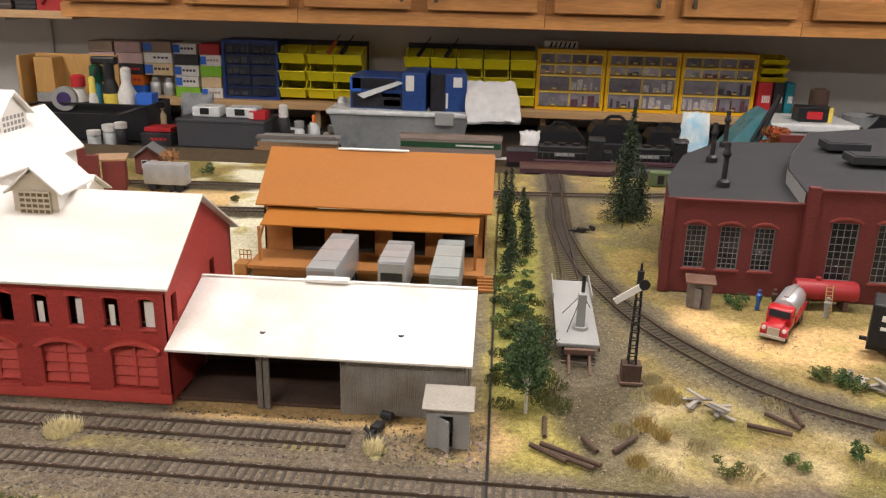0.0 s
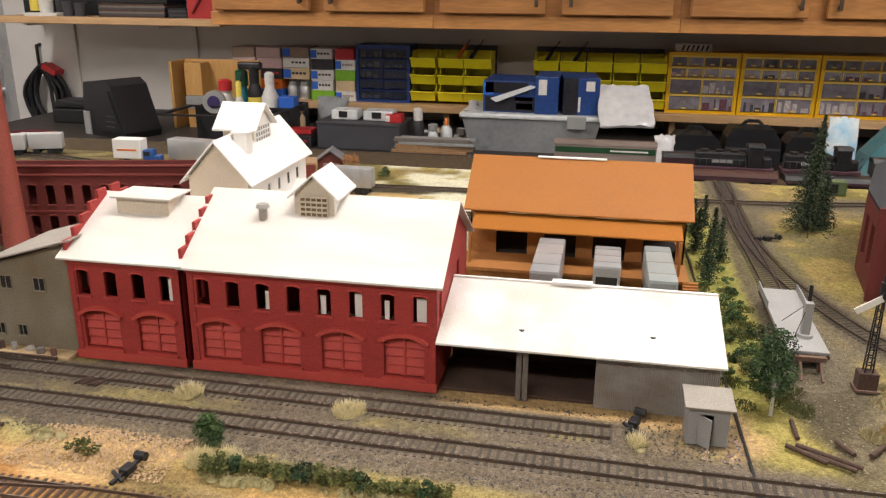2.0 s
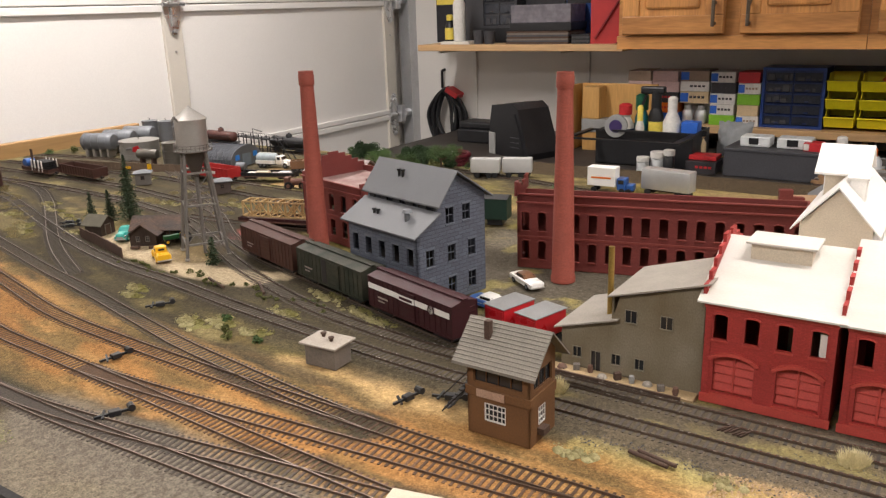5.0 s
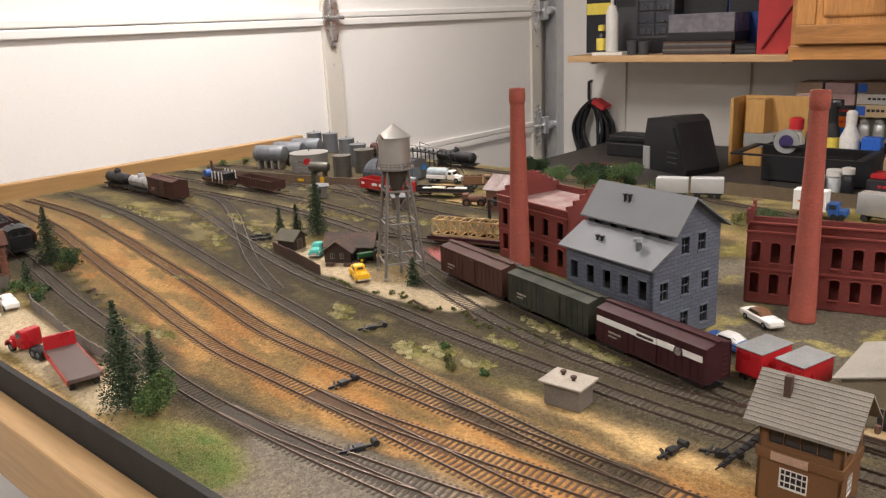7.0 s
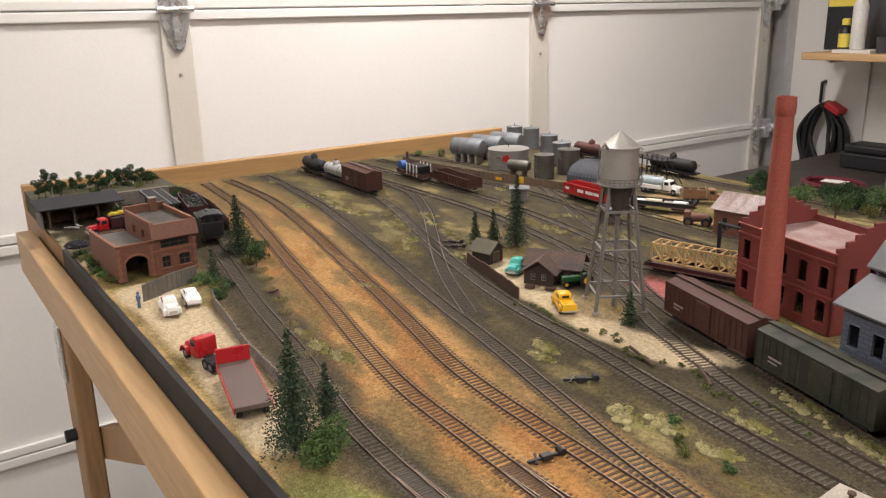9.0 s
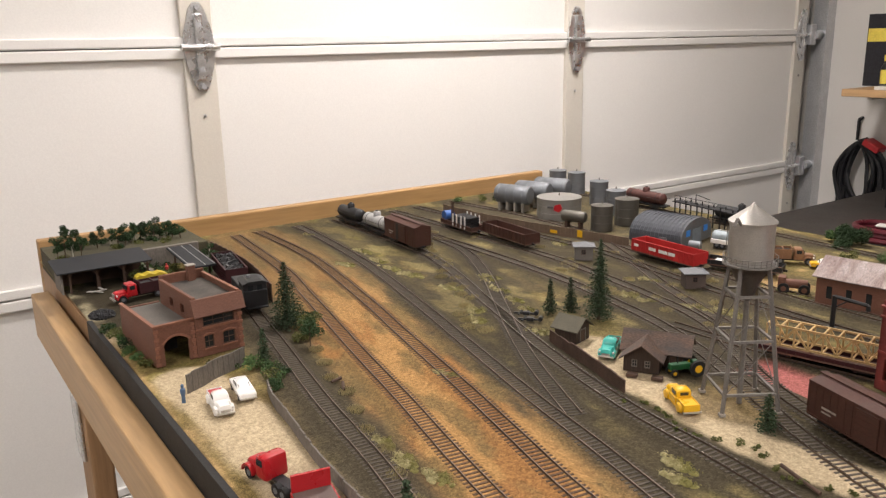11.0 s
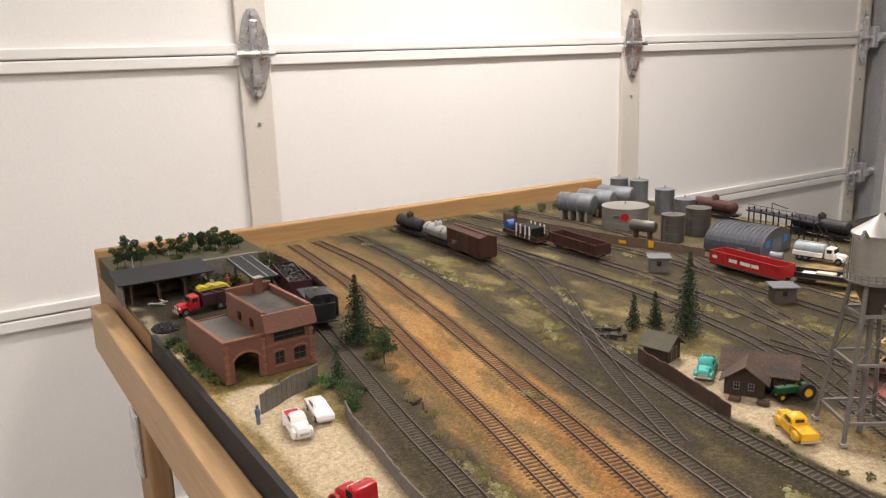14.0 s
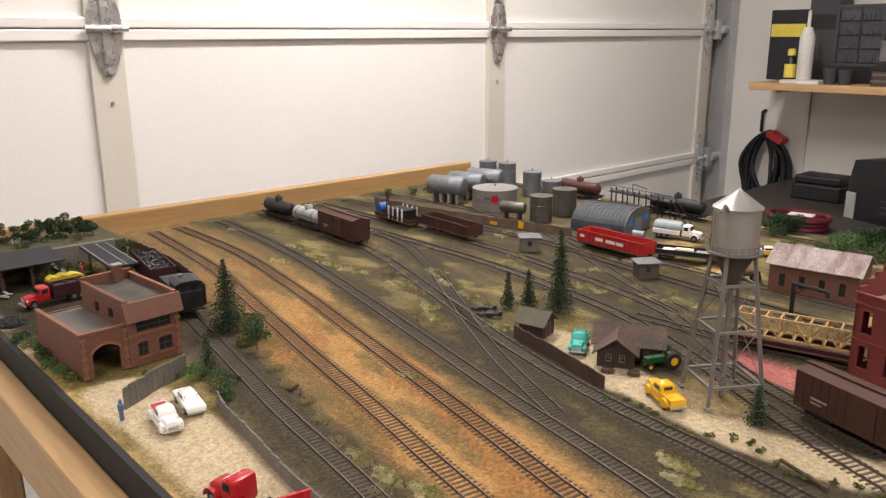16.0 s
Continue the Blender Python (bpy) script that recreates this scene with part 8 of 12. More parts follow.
def oil_depot():
    def tank(x, y, r, h, material, label, cone=0.004):
        t = thing("storage_tank", pose(x, y, 0), label, "storage tank", "oil depot tanks")
        part("shell", Geo().lathe([(r, 0), (r, h), (r + 0.0008, h), (r + 0.0008, h + 0.0015)], 30), material, t, smooth=True)
        part("lid", Geo().lathe([(r, h + 0.0012), (r * 0.5, h + cone * 0.7), (0.002, h + cone)], 30), material, t, smooth=True)
        for k in range(1, 3):
            part("hoop", Geo().lathe([(r, h * k / 3 - 0.0005), (r + 0.0006, h * k / 3), (r, h * k / 3 + 0.0005)], 30), material, t)
        part("vent", Geo().cyl(0, 0, h + cone - 0.001, h + cone + 0.005, 0.0012, n=6), M_TRUSS, t)
        lad = Geo()
        for s in (-0.0018, 0.0018):
            lad.rod((s, -r - 0.0015, 0), (s, -r - 0.0015, h + 0.003), 0.0003, 4)
        for k in range(int(h / 0.003)):
            lad.rod((-0.0018, -r - 0.0015, 0.002 + 0.003 * k), (0.0018, -r - 0.0015, 0.002 + 0.003 * k), 0.00025, 4)
        part("ladder", lad, M_TRUSS, t)
        return t
    big = tank(-2.006, 1.182, 0.047, 0.043, mat("pale_tank", (0.28, 0.27, 0.25), 0.45, metal=0.4, scale=45, vary=0.12), "wide pale grey oil storage tank")
    part("emblem", Geo().prism([(0.022, 0.020), (0.034, 0.015), (0.040, 0.024), (0.036, 0.033), (0.024, 0.030)], -0.0006, 0.0008, pose(0, 0, 0, 0, 0, 44) @ pose(-0.031, -0.0475, 0.004)), M_TRUCKRED, big, "red painted emblem")
    part("lettering_bar", Geo().box(-0.022, -0.010, -0.0482, -0.0400, 0.028, 0.032, pose(0, 0, 0, 0, 0, 44)), M_GREYCAR, big)
    tank(-1.862, 1.163, 0.0215, 0.049, M_OILTANK, "upright dull silver storage tank")
    tank(-1.866, 1.238, 0.0240, 0.052, M_OILTANK, "upright dull silver storage tank")
    for x, y in ((-2.232, 1.387), (-2.176, 1.397), (-2.051, 1.347), (-1.945, 1.290)):
        tank(x, y, 0.021, 0.052, M_GALV, "tall grey storage tank with a roof vent")
    for k, y in enumerate((1.150, 1.212, 1.276)):
        t = thing("horizontal_tank", pose(-2.119 - 0.006 * k, y, 0, 0, 0, 22) @ Matrix.Diagonal((0.86, 1.0, 0.98, 1.0)), "grey horizontal fuel tank on piers", "storage tank", "horizontal fuel tanks")
        part("shell", Geo().lathe([(0.002, -0.050), (0.018, -0.048), (0.022, -0.043), (0.022, 0.043), (0.018, 0.048), (0.002, 0.050)], 28, pose(0, 0, 0.038, 0, 90, 0)), M_GALV, t, smooth=True)
        for x in (-0.035, -0.012, 0.012, 0.035):
            part("band", Geo().lathe([(0.0219, -0.001), (0.0227, 0), (0.0219, 0.001)], 28, pose(x, 0, 0.038, 0, 90, 0)), M_GALV, t)
        for x in (-0.034, -0.011, 0.011, 0.034):
            part("pier", Geo().box(x - 0.003, x + 0.003, -0.015, 0.015, 0, 0.022), M_CONC, t)
    q = thing("quonset_hut", pose(-1.774, 1.146, 0, 0, 0, 10.5) @ Matrix.Diagonal((1.06, 1.22, 1.06, 1.0)), "dark grey quonset hut with blue signs on its end", "model building")
    w = 0.100
    prof = [(0.047 + 0.047 * math.cos(a), 0.013 + 0.031 * math.sin(a)) for a in [math.pi * k / 14 for k in range(15)]]
    part("shell", Geo().prism([(0.094, 0), *prof, (0.0, 0)], 0, w, Matrix(((0, 1, 0, 0), (1, 0, 0, 0), (0, 0, 1, 0), (0, 0, 0, 1)))), mat("dark_quonset", (0.055, 0.060, 0.072), 0.65, scale=40, vary=0.2), q)
    rb = Geo()
    for k in range(13):
        x = 0.004 + k * 0.0076
        for (y0, z0), (y1, z1) in zip(prof, prof[1:]):
            rb.beam((x, y0, z0 + 0.0003), (x, y1, z1 + 0.0003), 0.0012)
    part("roof_rib", rb, mat("dark_quonset", (0.075, 0.08, 0.09)), q)
    part("end_wall", Geo().prism([(0.094, 0), *prof, (0.0, 0)], w, w + 0.001, Matrix(((0, 1, 0, 0), (1, 0, 0, 0), (0, 0, 1, 0), (0, 0, 0, 1)))), M_GALV, q)
    for y in (0.014, 0.068):
        part("blue_sign", Geo().box(w + 0.001, w + 0.0016, y, y + 0.012, 0.016, 0.027), mat("bright_blue", (0.04, 0.25, 0.75), 0.4), q)
    part("end_door", Geo().box(w + 0.001, w + 0.0018, 0.034, 0.060, 0.0, 0.026), mat("pale_blue_door", (0.20, 0.24, 0.28), 0.5), q)
    part("side_door", Geo().box(0.060, 0.074, -0.0012, 0.0, 0.0, 0.014), M_GREYROOF, q)
    bl = thing("fuel_barrel_tank", pose(-1.902, 1.126, 0, 0, 0, 22), "dark horizontal fuel tank on low cradles by the fence", "storage tank")
    part("shell", Geo().lathe([(0.002, -0.026), (0.009, -0.025), (0.0115, -0.022), (0.0115, 0.022), (0.009, 0.025), (0.002, 0.026)], 20, pose(0, 0, 0.026, 0, 90, 0)), M_OILTANK, bl, smooth=True)
    for x in (-0.014, 0.014):
        part("cradle", Geo().box(x - 0.002, x + 0.002, -0.009, 0.009, 0, 0.017), M_BROWNWOOD, bl)
    cu = thing("pump_cylinder", pose(-1.640, 1.168, 0, 0, 0, 20), "small grey pump tank at the hut end", "storage tank")
    part("shell", Geo().lathe([(0.001, -0.012), (0.008, -0.010), (0.008, 0.010), (0.001, 0.012)], 16, pose(0, 0, 0.011, 0, 90, 0)), M_GALV, cu, smooth=True)
    part("foot", Geo().box(-0.008, 0.008, -0.005, 0.005, 0, 0.004), M_BLACK, cu)
    rk = thing("loading_rack", pose(-1.825, 1.335, 0, 0, 0, -6), "black steel tank car loading rack with walkways", "loading rack")
    for k in range(6):
        part("post", Geo().box(0.03 * k, 0.03 * k + 0.002, 0, 0.002, 0, 0.048).box(0.03 * k, 0.03 * k + 0.002, 0.014, 0.016, 0, 0.048), M_BLACK, rk)
    part("walkway", Geo().box(-0.004, 0.156, -0.002, 0.018, 0.040, 0.042), M_BLACK, rk)
    rl = Geo()
    for k in range(11):
        rl.rod((0.015 * k, 0, 0.042), (0.015 * k, 0, 0.054), 0.0004, 4)
    rl.rod((0, 0, 0.054), (0.15, 0, 0.054), 0.0005, 4).rod((0, 0, 0.048), (0.15, 0, 0.048), 0.0004, 4)
    part("railing", rl, M_BLACK, rk)
    part("stairway", Geo().beam((0.156, 0.0, 0.042), (0.196, 0.0, 0.0), 0.0015).beam((0.156, 0.014, 0.042), (0.196, 0.014, 0.0), 0.0015), M_BLACK, rk)
    part("filling_arm", Geo().rod((0.05, 0.008, 0.042), (0.05, 0.008, 0.062), 0.0008).rod((0.05, 0.008, 0.062), (0.09, 0.004, 0.058), 0.0008), M_BLACK, rk)


oil_depot()
tank_car(on_track(-1.95, 1.392, -2), mat("sooty_red_tank", (0.085, 0.03, 0.024), 0.6, scale=50, vary=0.3), "rust brown tank car at the loading rack", 0.11)
tank_car(on_track(-1.70, 1.384, -2), M_BLACK, "black tank car at the loading rack", 0.12)

# trestle bridge on the brown wagon and the engine house behind
bg = thing("bridge_girder_load", pose(-1.22, 0.862, 0.018, 0, 0, 15), "pale timber truss bridge lying on a wagon", "truss bridge")
L = 0.062
for y in (-0.012, 0.012):
    tr_side = Geo().beam((-L, y, 0.001), (L, y, 0.001), 0.0022).beam((-L, y, 0.024), (L, y, 0.024), 0.0022)
    part("chord", tr_side, mat("pale_timber", (0.55, 0.38, 0.17), 0.7), bg)
    for k in range(8):
        x0, x1 = -L + 2 * L * k / 8, -L + 2 * L * (k + 1) / 8
        part("diagonal", Geo().beam((x0, y, 0.001 if k % 2 else 0.024), (x1, y, 0.024 if k % 2 else 0.001), 0.0018).beam((x0, y, 0.001), (x0, y, 0.024), 0.0018), mat("pale_timber", (0.55, 0.38, 0.17)), bg)
for k in range(9):
    x = -L + 2 * L * k / 8
    for z in (0.001, 0.024):
        part("cross_beam", Geo().beam((x, -0.012, z), (x, 0.012, z), 0.0018), mat("pale_timber", (0.55, 0.38, 0.17)), bg)
gondola(pose(-1.22, 0.860, 0, 0, 0, 15), M_BOXMAROON, "dark red wagon carrying a timber truss", 0.135, h=0.005)
eh = thing("engine_house", pose(-1.352, 1.064, 0, 0, 0, 9), "red brick engine house with a weathered grey roof", "model building")
part("front_wall", Geo().wall(0.115, 0.042, 0.003, [(0.014 + 0.026 * k, 0.022 + 0.026 * k, 0.010, 0.028) for k in range(4)]), M_BRICK, eh)
part("side_wall", Geo().box(0, 0.003, 0.003, 0.075, 0, 0.042).box(0.112, 0.115, 0.003, 0.075, 0, 0.042).box(0.003, 0.112, 0.072, 0.075, 0, 0.042), M_BRICK, eh)
for x in (0, 0.112):
    part("gable", gable_end(x, 0.075, 0.042, 0.060, 0.003), M_BRICK, eh)
part("roof", gable_roof(0.115, 0.075, 0.042, 0.061, 0.005, 0.0014), mat("streaked_roof", (0.34, 0.29, 0.275), 0.7, scale=70, vary=0.4, second=(0.16, 0.10, 0.09), stretch=(1, 0.3, 0.3)), eh, "weathered streaked grey roof")
part("window", Geo().box(0.01, 0.105, 0.0012, 0.0016, 0.008, 0.03), M_GLASSDK, eh)
wc = thing("water_crane", pose(-1.279, 0.981, 0), "black track-side water column with a long spout", "water crane")
part("column", Geo().cyl(0, 0, 0, 0.004, 0.006, n=12).cyl(0, 0, 0.004, 0.046, 0.0030, n=12), M_BLACK, wc, smooth=True)
part("spout", Geo().rod((0, 0, 0.045), (0.038, 0.010, 0.040), 0.0024).rod((0.038, 0.010, 0.040), (0.039, 0.010, 0.033), 0.0028), M_BLACK, wc)
part("brace", Geo().rod((0, 0, 0.030), (0.016, 0.004, 0.042), 0.0010), M_BLACK, wc)
cr = thing("rusty_tractor", pose(-1.395, 1.085, 0, 0, 0, 30), "rusty red steam tractor beside the engine house", "tractor")
part("boiler", Geo().cyl(0, 0, -0.016, 0.016, 0.007, n=14, m=pose(0, 0, 0.014, 0, 90, 0)), M_BRICK, cr, smooth=True)
part("cab", Geo().box(-0.024, -0.014, -0.009, 0.009, 0.006, 0.024), M_BRICK, cr)
for x in (-0.016, 0.012):
    for y in (-0.010, 0.010):
        wheel(cr, x, y, 0.008, 0.003, M_BRICK)
bk = gondola(on_track(-1.505, 1.118, 22), M_BLACK, "black low-sided wagon with pale crates", 0.118, h=0.007)
for k, (a, w, mm) in enumerate(((-0.035, 0.010, M_VWHITE), (-0.012, 0.014, M_CREAM), (0.016, 0.009, M_CONC), (0.036, 0.012, M_VWHITE))):
    solo("crate", Geo().box(-w, w, -0.007, 0.007, 0, 0.005 + 0.002 * (k % 2), c=0.0004), mm, "pale crate lying in a black wagon", "crate", on_track(-1.505, 1.118, 22) @ pose(a, 0, 0.0126), group="wagon crates")
sedan(pose(-1.438, 1.243, 0, 0, 0, 40) @ Matrix.Scale(0.85, 4), M_YELLOW, M_VWHITE, "yellow and white car behind the engine house")

# ---- the eastern yard ----
sg = thing("semaphore_signal", pose(0.172, 0.682, 0), "black lattice semaphore signal with a white arm", "railway signal")
mast = Geo()
for x, y in ((-0.003, -0.003), (0.003, -0.003), (-0.003, 0.003), (0.003, 0.003)):
    mast.beam((x, y, 0.012), (x * 0.55, y * 0.55, 0.083), 0.0009)
for k in range(10):
    z = 0.016 + 0.0066 * k
    q = 0.003 * (1 - 0.45 * (z - 0.012) / 0.071)
    mast.beam((-q, -q, z), (q, -q, z), 0.0008).beam((-q, q, z), (q, q, z), 0.0008).beam((-q, -q, z), (-q, q, z), 0.0008).beam((q, -q, z), (q, q, z), 0.0008)
part("lattice_mast", mast, M_BLACK, sg)
part("relay_box", Geo().box(-0.0075, 0.0075, -0.006, 0.006, 0.001, 0.016, c=0.0005), M_BROWNWOOD, sg)
part("base", Geo().box(-0.009, 0.009, -0.008, 0.008, 0, 0.002), M_RUSTROOF, sg)
part("arm", Geo().box(0, 0.022, -0.0006, 0.0006, -0.0026, 0.0026, pose(0.0, -0.003, 0.080, 0, 0, 0) @ pose(0, 0, 0, 0, 145, 0)), M_LETTER, sg, "white semaphore arm")
part("lamp", Geo().cyl(0.0, 0.0, 0.083, 0.092, 0.0026, n=10).cyl(0, 0, 0.092, 0.098, 0.0010, n=8), M_BLACK, sg)
part("spectacle", Geo().cyl(0, 0, -0.0008, 0.0008, 0.0042, n=14, m=pose(0.003, -0.003, 0.082, 90, 0, 0)), M_BLACK, sg)
tk = thing("fuel_tank", pose(0.385, 0.863, 0, 0, 0, -3), "red horizontal fuel tank on timber cradles", "storage tank")
part("shell", Geo().lathe([(0.002, -0.030), (0.009, -0.029), (0.0105, -0.026), (0.0105, 0.026), (0.009, 0.029), (0.002, 0.030)], 22, pose(0, 0, 0.018, 0, 90, 0)), mat("tank_red", (0.34, 0.03, 0.035), 0.4, scale=40, vary=0.12), tk, smooth=True)
part("dome", Geo().cyl(-0.008, 0, 0.027, 0.031, 0.003, n=12), mat("tank_red", (0.34, 0.03, 0.035)), tk)
for x in (-0.018, 0.018):
    part("cradle", Geo().box(x - 0.002, x + 0.002, -0.009, 0.009, 0, 0.010), M_BROWNWOOD, tk)
ld = Geo()
for s in (-0.003, 0.003):
    ld.beam((s, -0.016, 0), (s, -0.0105, 0.027), 0.0008)
for k in range(7):
    ld.beam((-0.003, -0.016 + 0.0008 * k, 0.003 + 0.0036 * k), (0.003, -0.016 + 0.0008 * k, 0.003 + 0.0036 * k), 0.0007)
part("ladder", ld, mat("pale_timber", (0.55, 0.38, 0.17)), tk, "pale timber ladder")
tc = thing("tender_tank", pose(0.422, 0.745, 0, 0, 0, -25), "black riveted locomotive tender with pale lettering", "tender")
part("tank", Geo().box(-0.042, 0.042, -0.017, 0.017, 0.012, 0.050, c=0.0015), M_BLACK, tc)
part("lettering_bar", Geo().box(-0.034, -0.008, -0.0176, -0.0171, 0.036, 0.041).box(-0.034, -0.016, -0.0176, -0.0171, 0.028, 0.031), M_LETTER, tc)
part("frame", Geo().box(-0.042, 0.042, -0.014, 0.014, 0.008, 0.012), M_BLACK, tc)
part("coal", Geo().box(-0.03, 0.036, -0.012, 0.012, 0.050, 0.056, c=0.003), M_BLACK, tc)
truck_set(tc, 0.084)


def figure(x, y, colour, trousers, label, deg=0):
    """A tiny plain painted figurine."""
    g2 = Geo().lathe([(0.0006, 0.0), (0.0022, 0.0002), (0.0019, 0.008), (0.0027, 0.011), (0.0030, 0.0155), (0.0012, 0.0172), (0.0017, 0.0185), (0.0017, 0.0202), (0.0006, 0.0212)], 10, pose(0, 0, 0, 0, 0, 0))
    return solo("figurine", g2, colour, label, "figurine", pose(x, y, 0, 0, 0, deg), smooth=True, group="painted figurines")


figure(0.318, 0.848, M_BLUE, None, "tiny blue painted figurine by the roundhouse")
figure(0.334, 0.852, M_BROWNWOOD, None, "tiny brown painted figurine by the roundhouse")
figure(0.378, 0.836, M_GREYPAINT, None, "tiny grey painted figurine beside the ladder")
figure(0.385, 0.715, mat("orange_vest", (0.6, 0.12, 0.03)), None, "tiny orange painted figurine by the timber pile")
figure(-1.573, 0.239, mat("denim_figure", (0.10, 0.16, 0.26)), None, "tiny blue painted figurine by the fence")
figure(-2.085, 0.372, mat("red_figure", (0.5, 0.05, 0.04)), None, "tiny red painted figurine by the ramp")


def log(m, length, r, material, group):
    return solo("log", Geo().cyl(0, 0, -length / 2, length / 2, r, r * 0.92, n=10, m=pose(0, 0, r, 0, 90, 0)), material, "weathered dark round log lying on the ground", "log", m, smooth=True, group=group)


def lay_log(a, b, r=0.0018, group="scattered logs"):
    a, b = Vector(a), Vector(b)
    d = b - a
    log(pose((a.x + b.x) / 2, (a.y + b.y) / 2, 0.0005, 0, 0, math.degrees(math.atan2(d.y, d.x))), d.length, r, M_BROWNWOOD, group)


for a, b in (((0.091, 0.577), (0.114, 0.559)), ((0.098, 0.579), (0.136, 0.557)), ((0.103, 0.569), (0.131, 0.553)), ((0.146, 0.574), (0.164, 0.595)), ((0.245, 0.620), (0.273, 0.610)), ((0.263, 0.638), (0.281, 0.618)), ((0.284, 0.646), (0.284, 0.622)), ((0.102, 0.613), (0.101, 0.588)), ((0.127, 0.589), (0.135, 0.573)),
             ((-1.118, 0.622), (-1.072, 0.606)), ((-1.045, 0.640), (-1.010, 0.614)), ((-1.512, 0.398), (-1.493, 0.389)), ((-1.524, 0.402), (-1.520, 0.388)), ((-0.500, 0.493), (-0.468, 0.486)), ((-0.494, 0.497), (-0.463, 0.490))):
    lay_log(a, b)
for x, y, d in ((0.216, 0.652, 10), (0.232, 0.640, -30), (0.365, 0.690, 20), (0.385, 0.682, -15), (0.352, 0.700, 40)):
    s = thing("timber_pile", pose(x, y, 0, 0, 0, d), "small pile of broken grey planks", "timber pile", "scrap piles")
    for k in range(5):
        part("plank", Geo().box(-0.009, 0.009, -0.0016, 0.0016, 0, 0.0011, pose(random.uniform(-0.004, 0.004), random.uniform(-0.006, 0.006), 0.0012 * k + 0.0004, random.uniform(-4, 4), random.uniform(-5, 5), random.uniform(0, 180))), M_WOODOLD if k % 2 else M_CONC, s)
for x, y, d in ((-0.696, 0.482, 78), (-0.662, 0.500, 20), (-1.006, 0.408, 82), (-0.90, 0.332, 66), (-1.09, 0.528, 58), (-1.538, 0.700, 40), (-1.560, 0.712, 40), (-0.342, 0.459, 84), (0.172, 1.085, 15), (-0.012, 0.588, 70)):
    s = thing("switch_machine", pose(x, y, 0.001, 0, 0, d), "black ground-level switch machine beside the track", "switch machine", "switch machines")
    part("throw_rod", Geo().box(-0.020, 0.012, -0.0012, 0.0012, 0.001, 0.0032), M_BLACK, s)
    part("motor_box", Geo().box(-0.008, 0.002, -0.0036, 0.0036, 0, 0.005, c=0.0008).cyl(0, 0, -0.004, 0.004, 0.0032, n=10, m=pose(0.011, 0, 0.004, 90, 0, 0)), M_BLACK, s)
    part("lever", Geo().beam((-0.014, -0.004, 0.001), (-0.010, 0.006, 0.004), 0.002), M_BLACK, s)
hatch = solo("pale_board", Geo().box(-0.022, 0.022, -0.012, 0.012, 0, 0.003, c=0.0005).box(-0.012, 0.004, -0.005, 0.005, 0.003, 0.0045), M_CREAM, "cream board lying across the front tracks", "board", pose(-0.598, 0.350, 0.004, 0, 0, 12))


# ---- plants ----
M_PINENEEDLE = mat("pine_needles", (0.032, 0.054, 0.024), 0.85, scale=120, vary=0.3, bump=0, random_tint=0.2)
M_LEAF = mat("leaf_green", (0.088, 0.145, 0.040), 0.85, scale=150, vary=0.4, bump=0, random_tint=0.25, second=(0.025, 0.06, 0.02))
M_LEAFD = mat("dark_leaf_green", (0.030, 0.062, 0.020), 0.9, scale=150, vary=0.4, bump=0, random_tint=0.25)
M_LEAFY = mat("leaf_olive", (0.13, 0.13, 0.035), 0.9, scale=150, vary=0.4, bump=0, second=(0.06, 0.075, 0.02))
M_STRAW = mat("straw_grass", (0.40, 0.335, 0.17), 0.9, scale=150, vary=0.25, bump=0)
M_BIRCH = mat("birch_bark", (0.60, 0.57, 0.50), 0.8, scale=150, vary=0.3)
M_BARK = mat("bark", (0.09, 0.06, 0.04), 0.9, scale=120, vary=0.3)


def flake(v, f, p, size, rng):
    """One small leaf, turned at random."""
    a = rng.uniform(0, 2 * math.pi)
    b = rng.uniform(-0.9, 0.9)
    u = Vector((math.cos(a), math.sin(a), 0.4 * b)) * size
    w = Vector((-math.sin(a) * 0.5, math.cos(a) * 0.5, 0.7)) * size * rng.uniform(0.5, 0.9)
    k = len(v)
    v += [tuple(p - u * 0.5), tuple(p + w * 0.5), tuple(p + u * 0.5), tuple(p - w * 0.5)]
    f.append((k, k + 1, k + 2, k + 3))


def raw_mesh(name, v, f, material):
    me = bpy.data.meshes.new(name)
    me.from_pydata(v, [], f)
    me.materials.append(material)
    return me


def pine(x, y, h, r, seed, label="dark green bottle-brush model pine tree"):
    rng = random.Random(seed)
    t = thing("pine_tree", pose(x, y, 0, rng.uniform(-2, 2), rng.uniform(-2, 2), rng.uniform(0, 360)), label, "tree", "model pines")
    part("trunk", Geo().cyl(0, 0, 0, h * 0.97, r * 0.10, r * 0.02, n=7), M_BARK, t)
    v, f = [], []
    levels = int(h / 0.0021)
    for i in range(levels):
        z = h * (0.07 + 0.93 * i / levels)
        saw = 1.0 - 0.42 * ((z / (h * 0.075)) % 1.0)
        rad = r * 1.12 * (1 - i / levels) ** 0.92 * saw * rng.uniform(0.75, 1.1) + 0.0008
        n = 19 if rad > 0.006 else 11
        for k in range(n):
            a = 2 * math.pi * (k + rng.random() * 0.8) / n
            ln = rad * rng.choice((0.45, 0.75, 0.95, 1.0, 1.15))
            for s in range(max(2, int(ln / 0.0022))):
                q = ln * (s + 0.8) / max(2, int(ln / 0.0022))
                p = Vector((q * math.cos(a) + rng.uniform(-0.0012, 0.0012), q * math.sin(a) + rng.uniform(-0.0012, 0.0012), z - 0.32 * q + rng.uniform(-0.001, 0.001)))
                flake(v, f, p, rng.uniform(0.0020, 0.0036), rng)
    part("crown", raw_mesh("crown", v, f, M_PINENEEDLE), None, t)


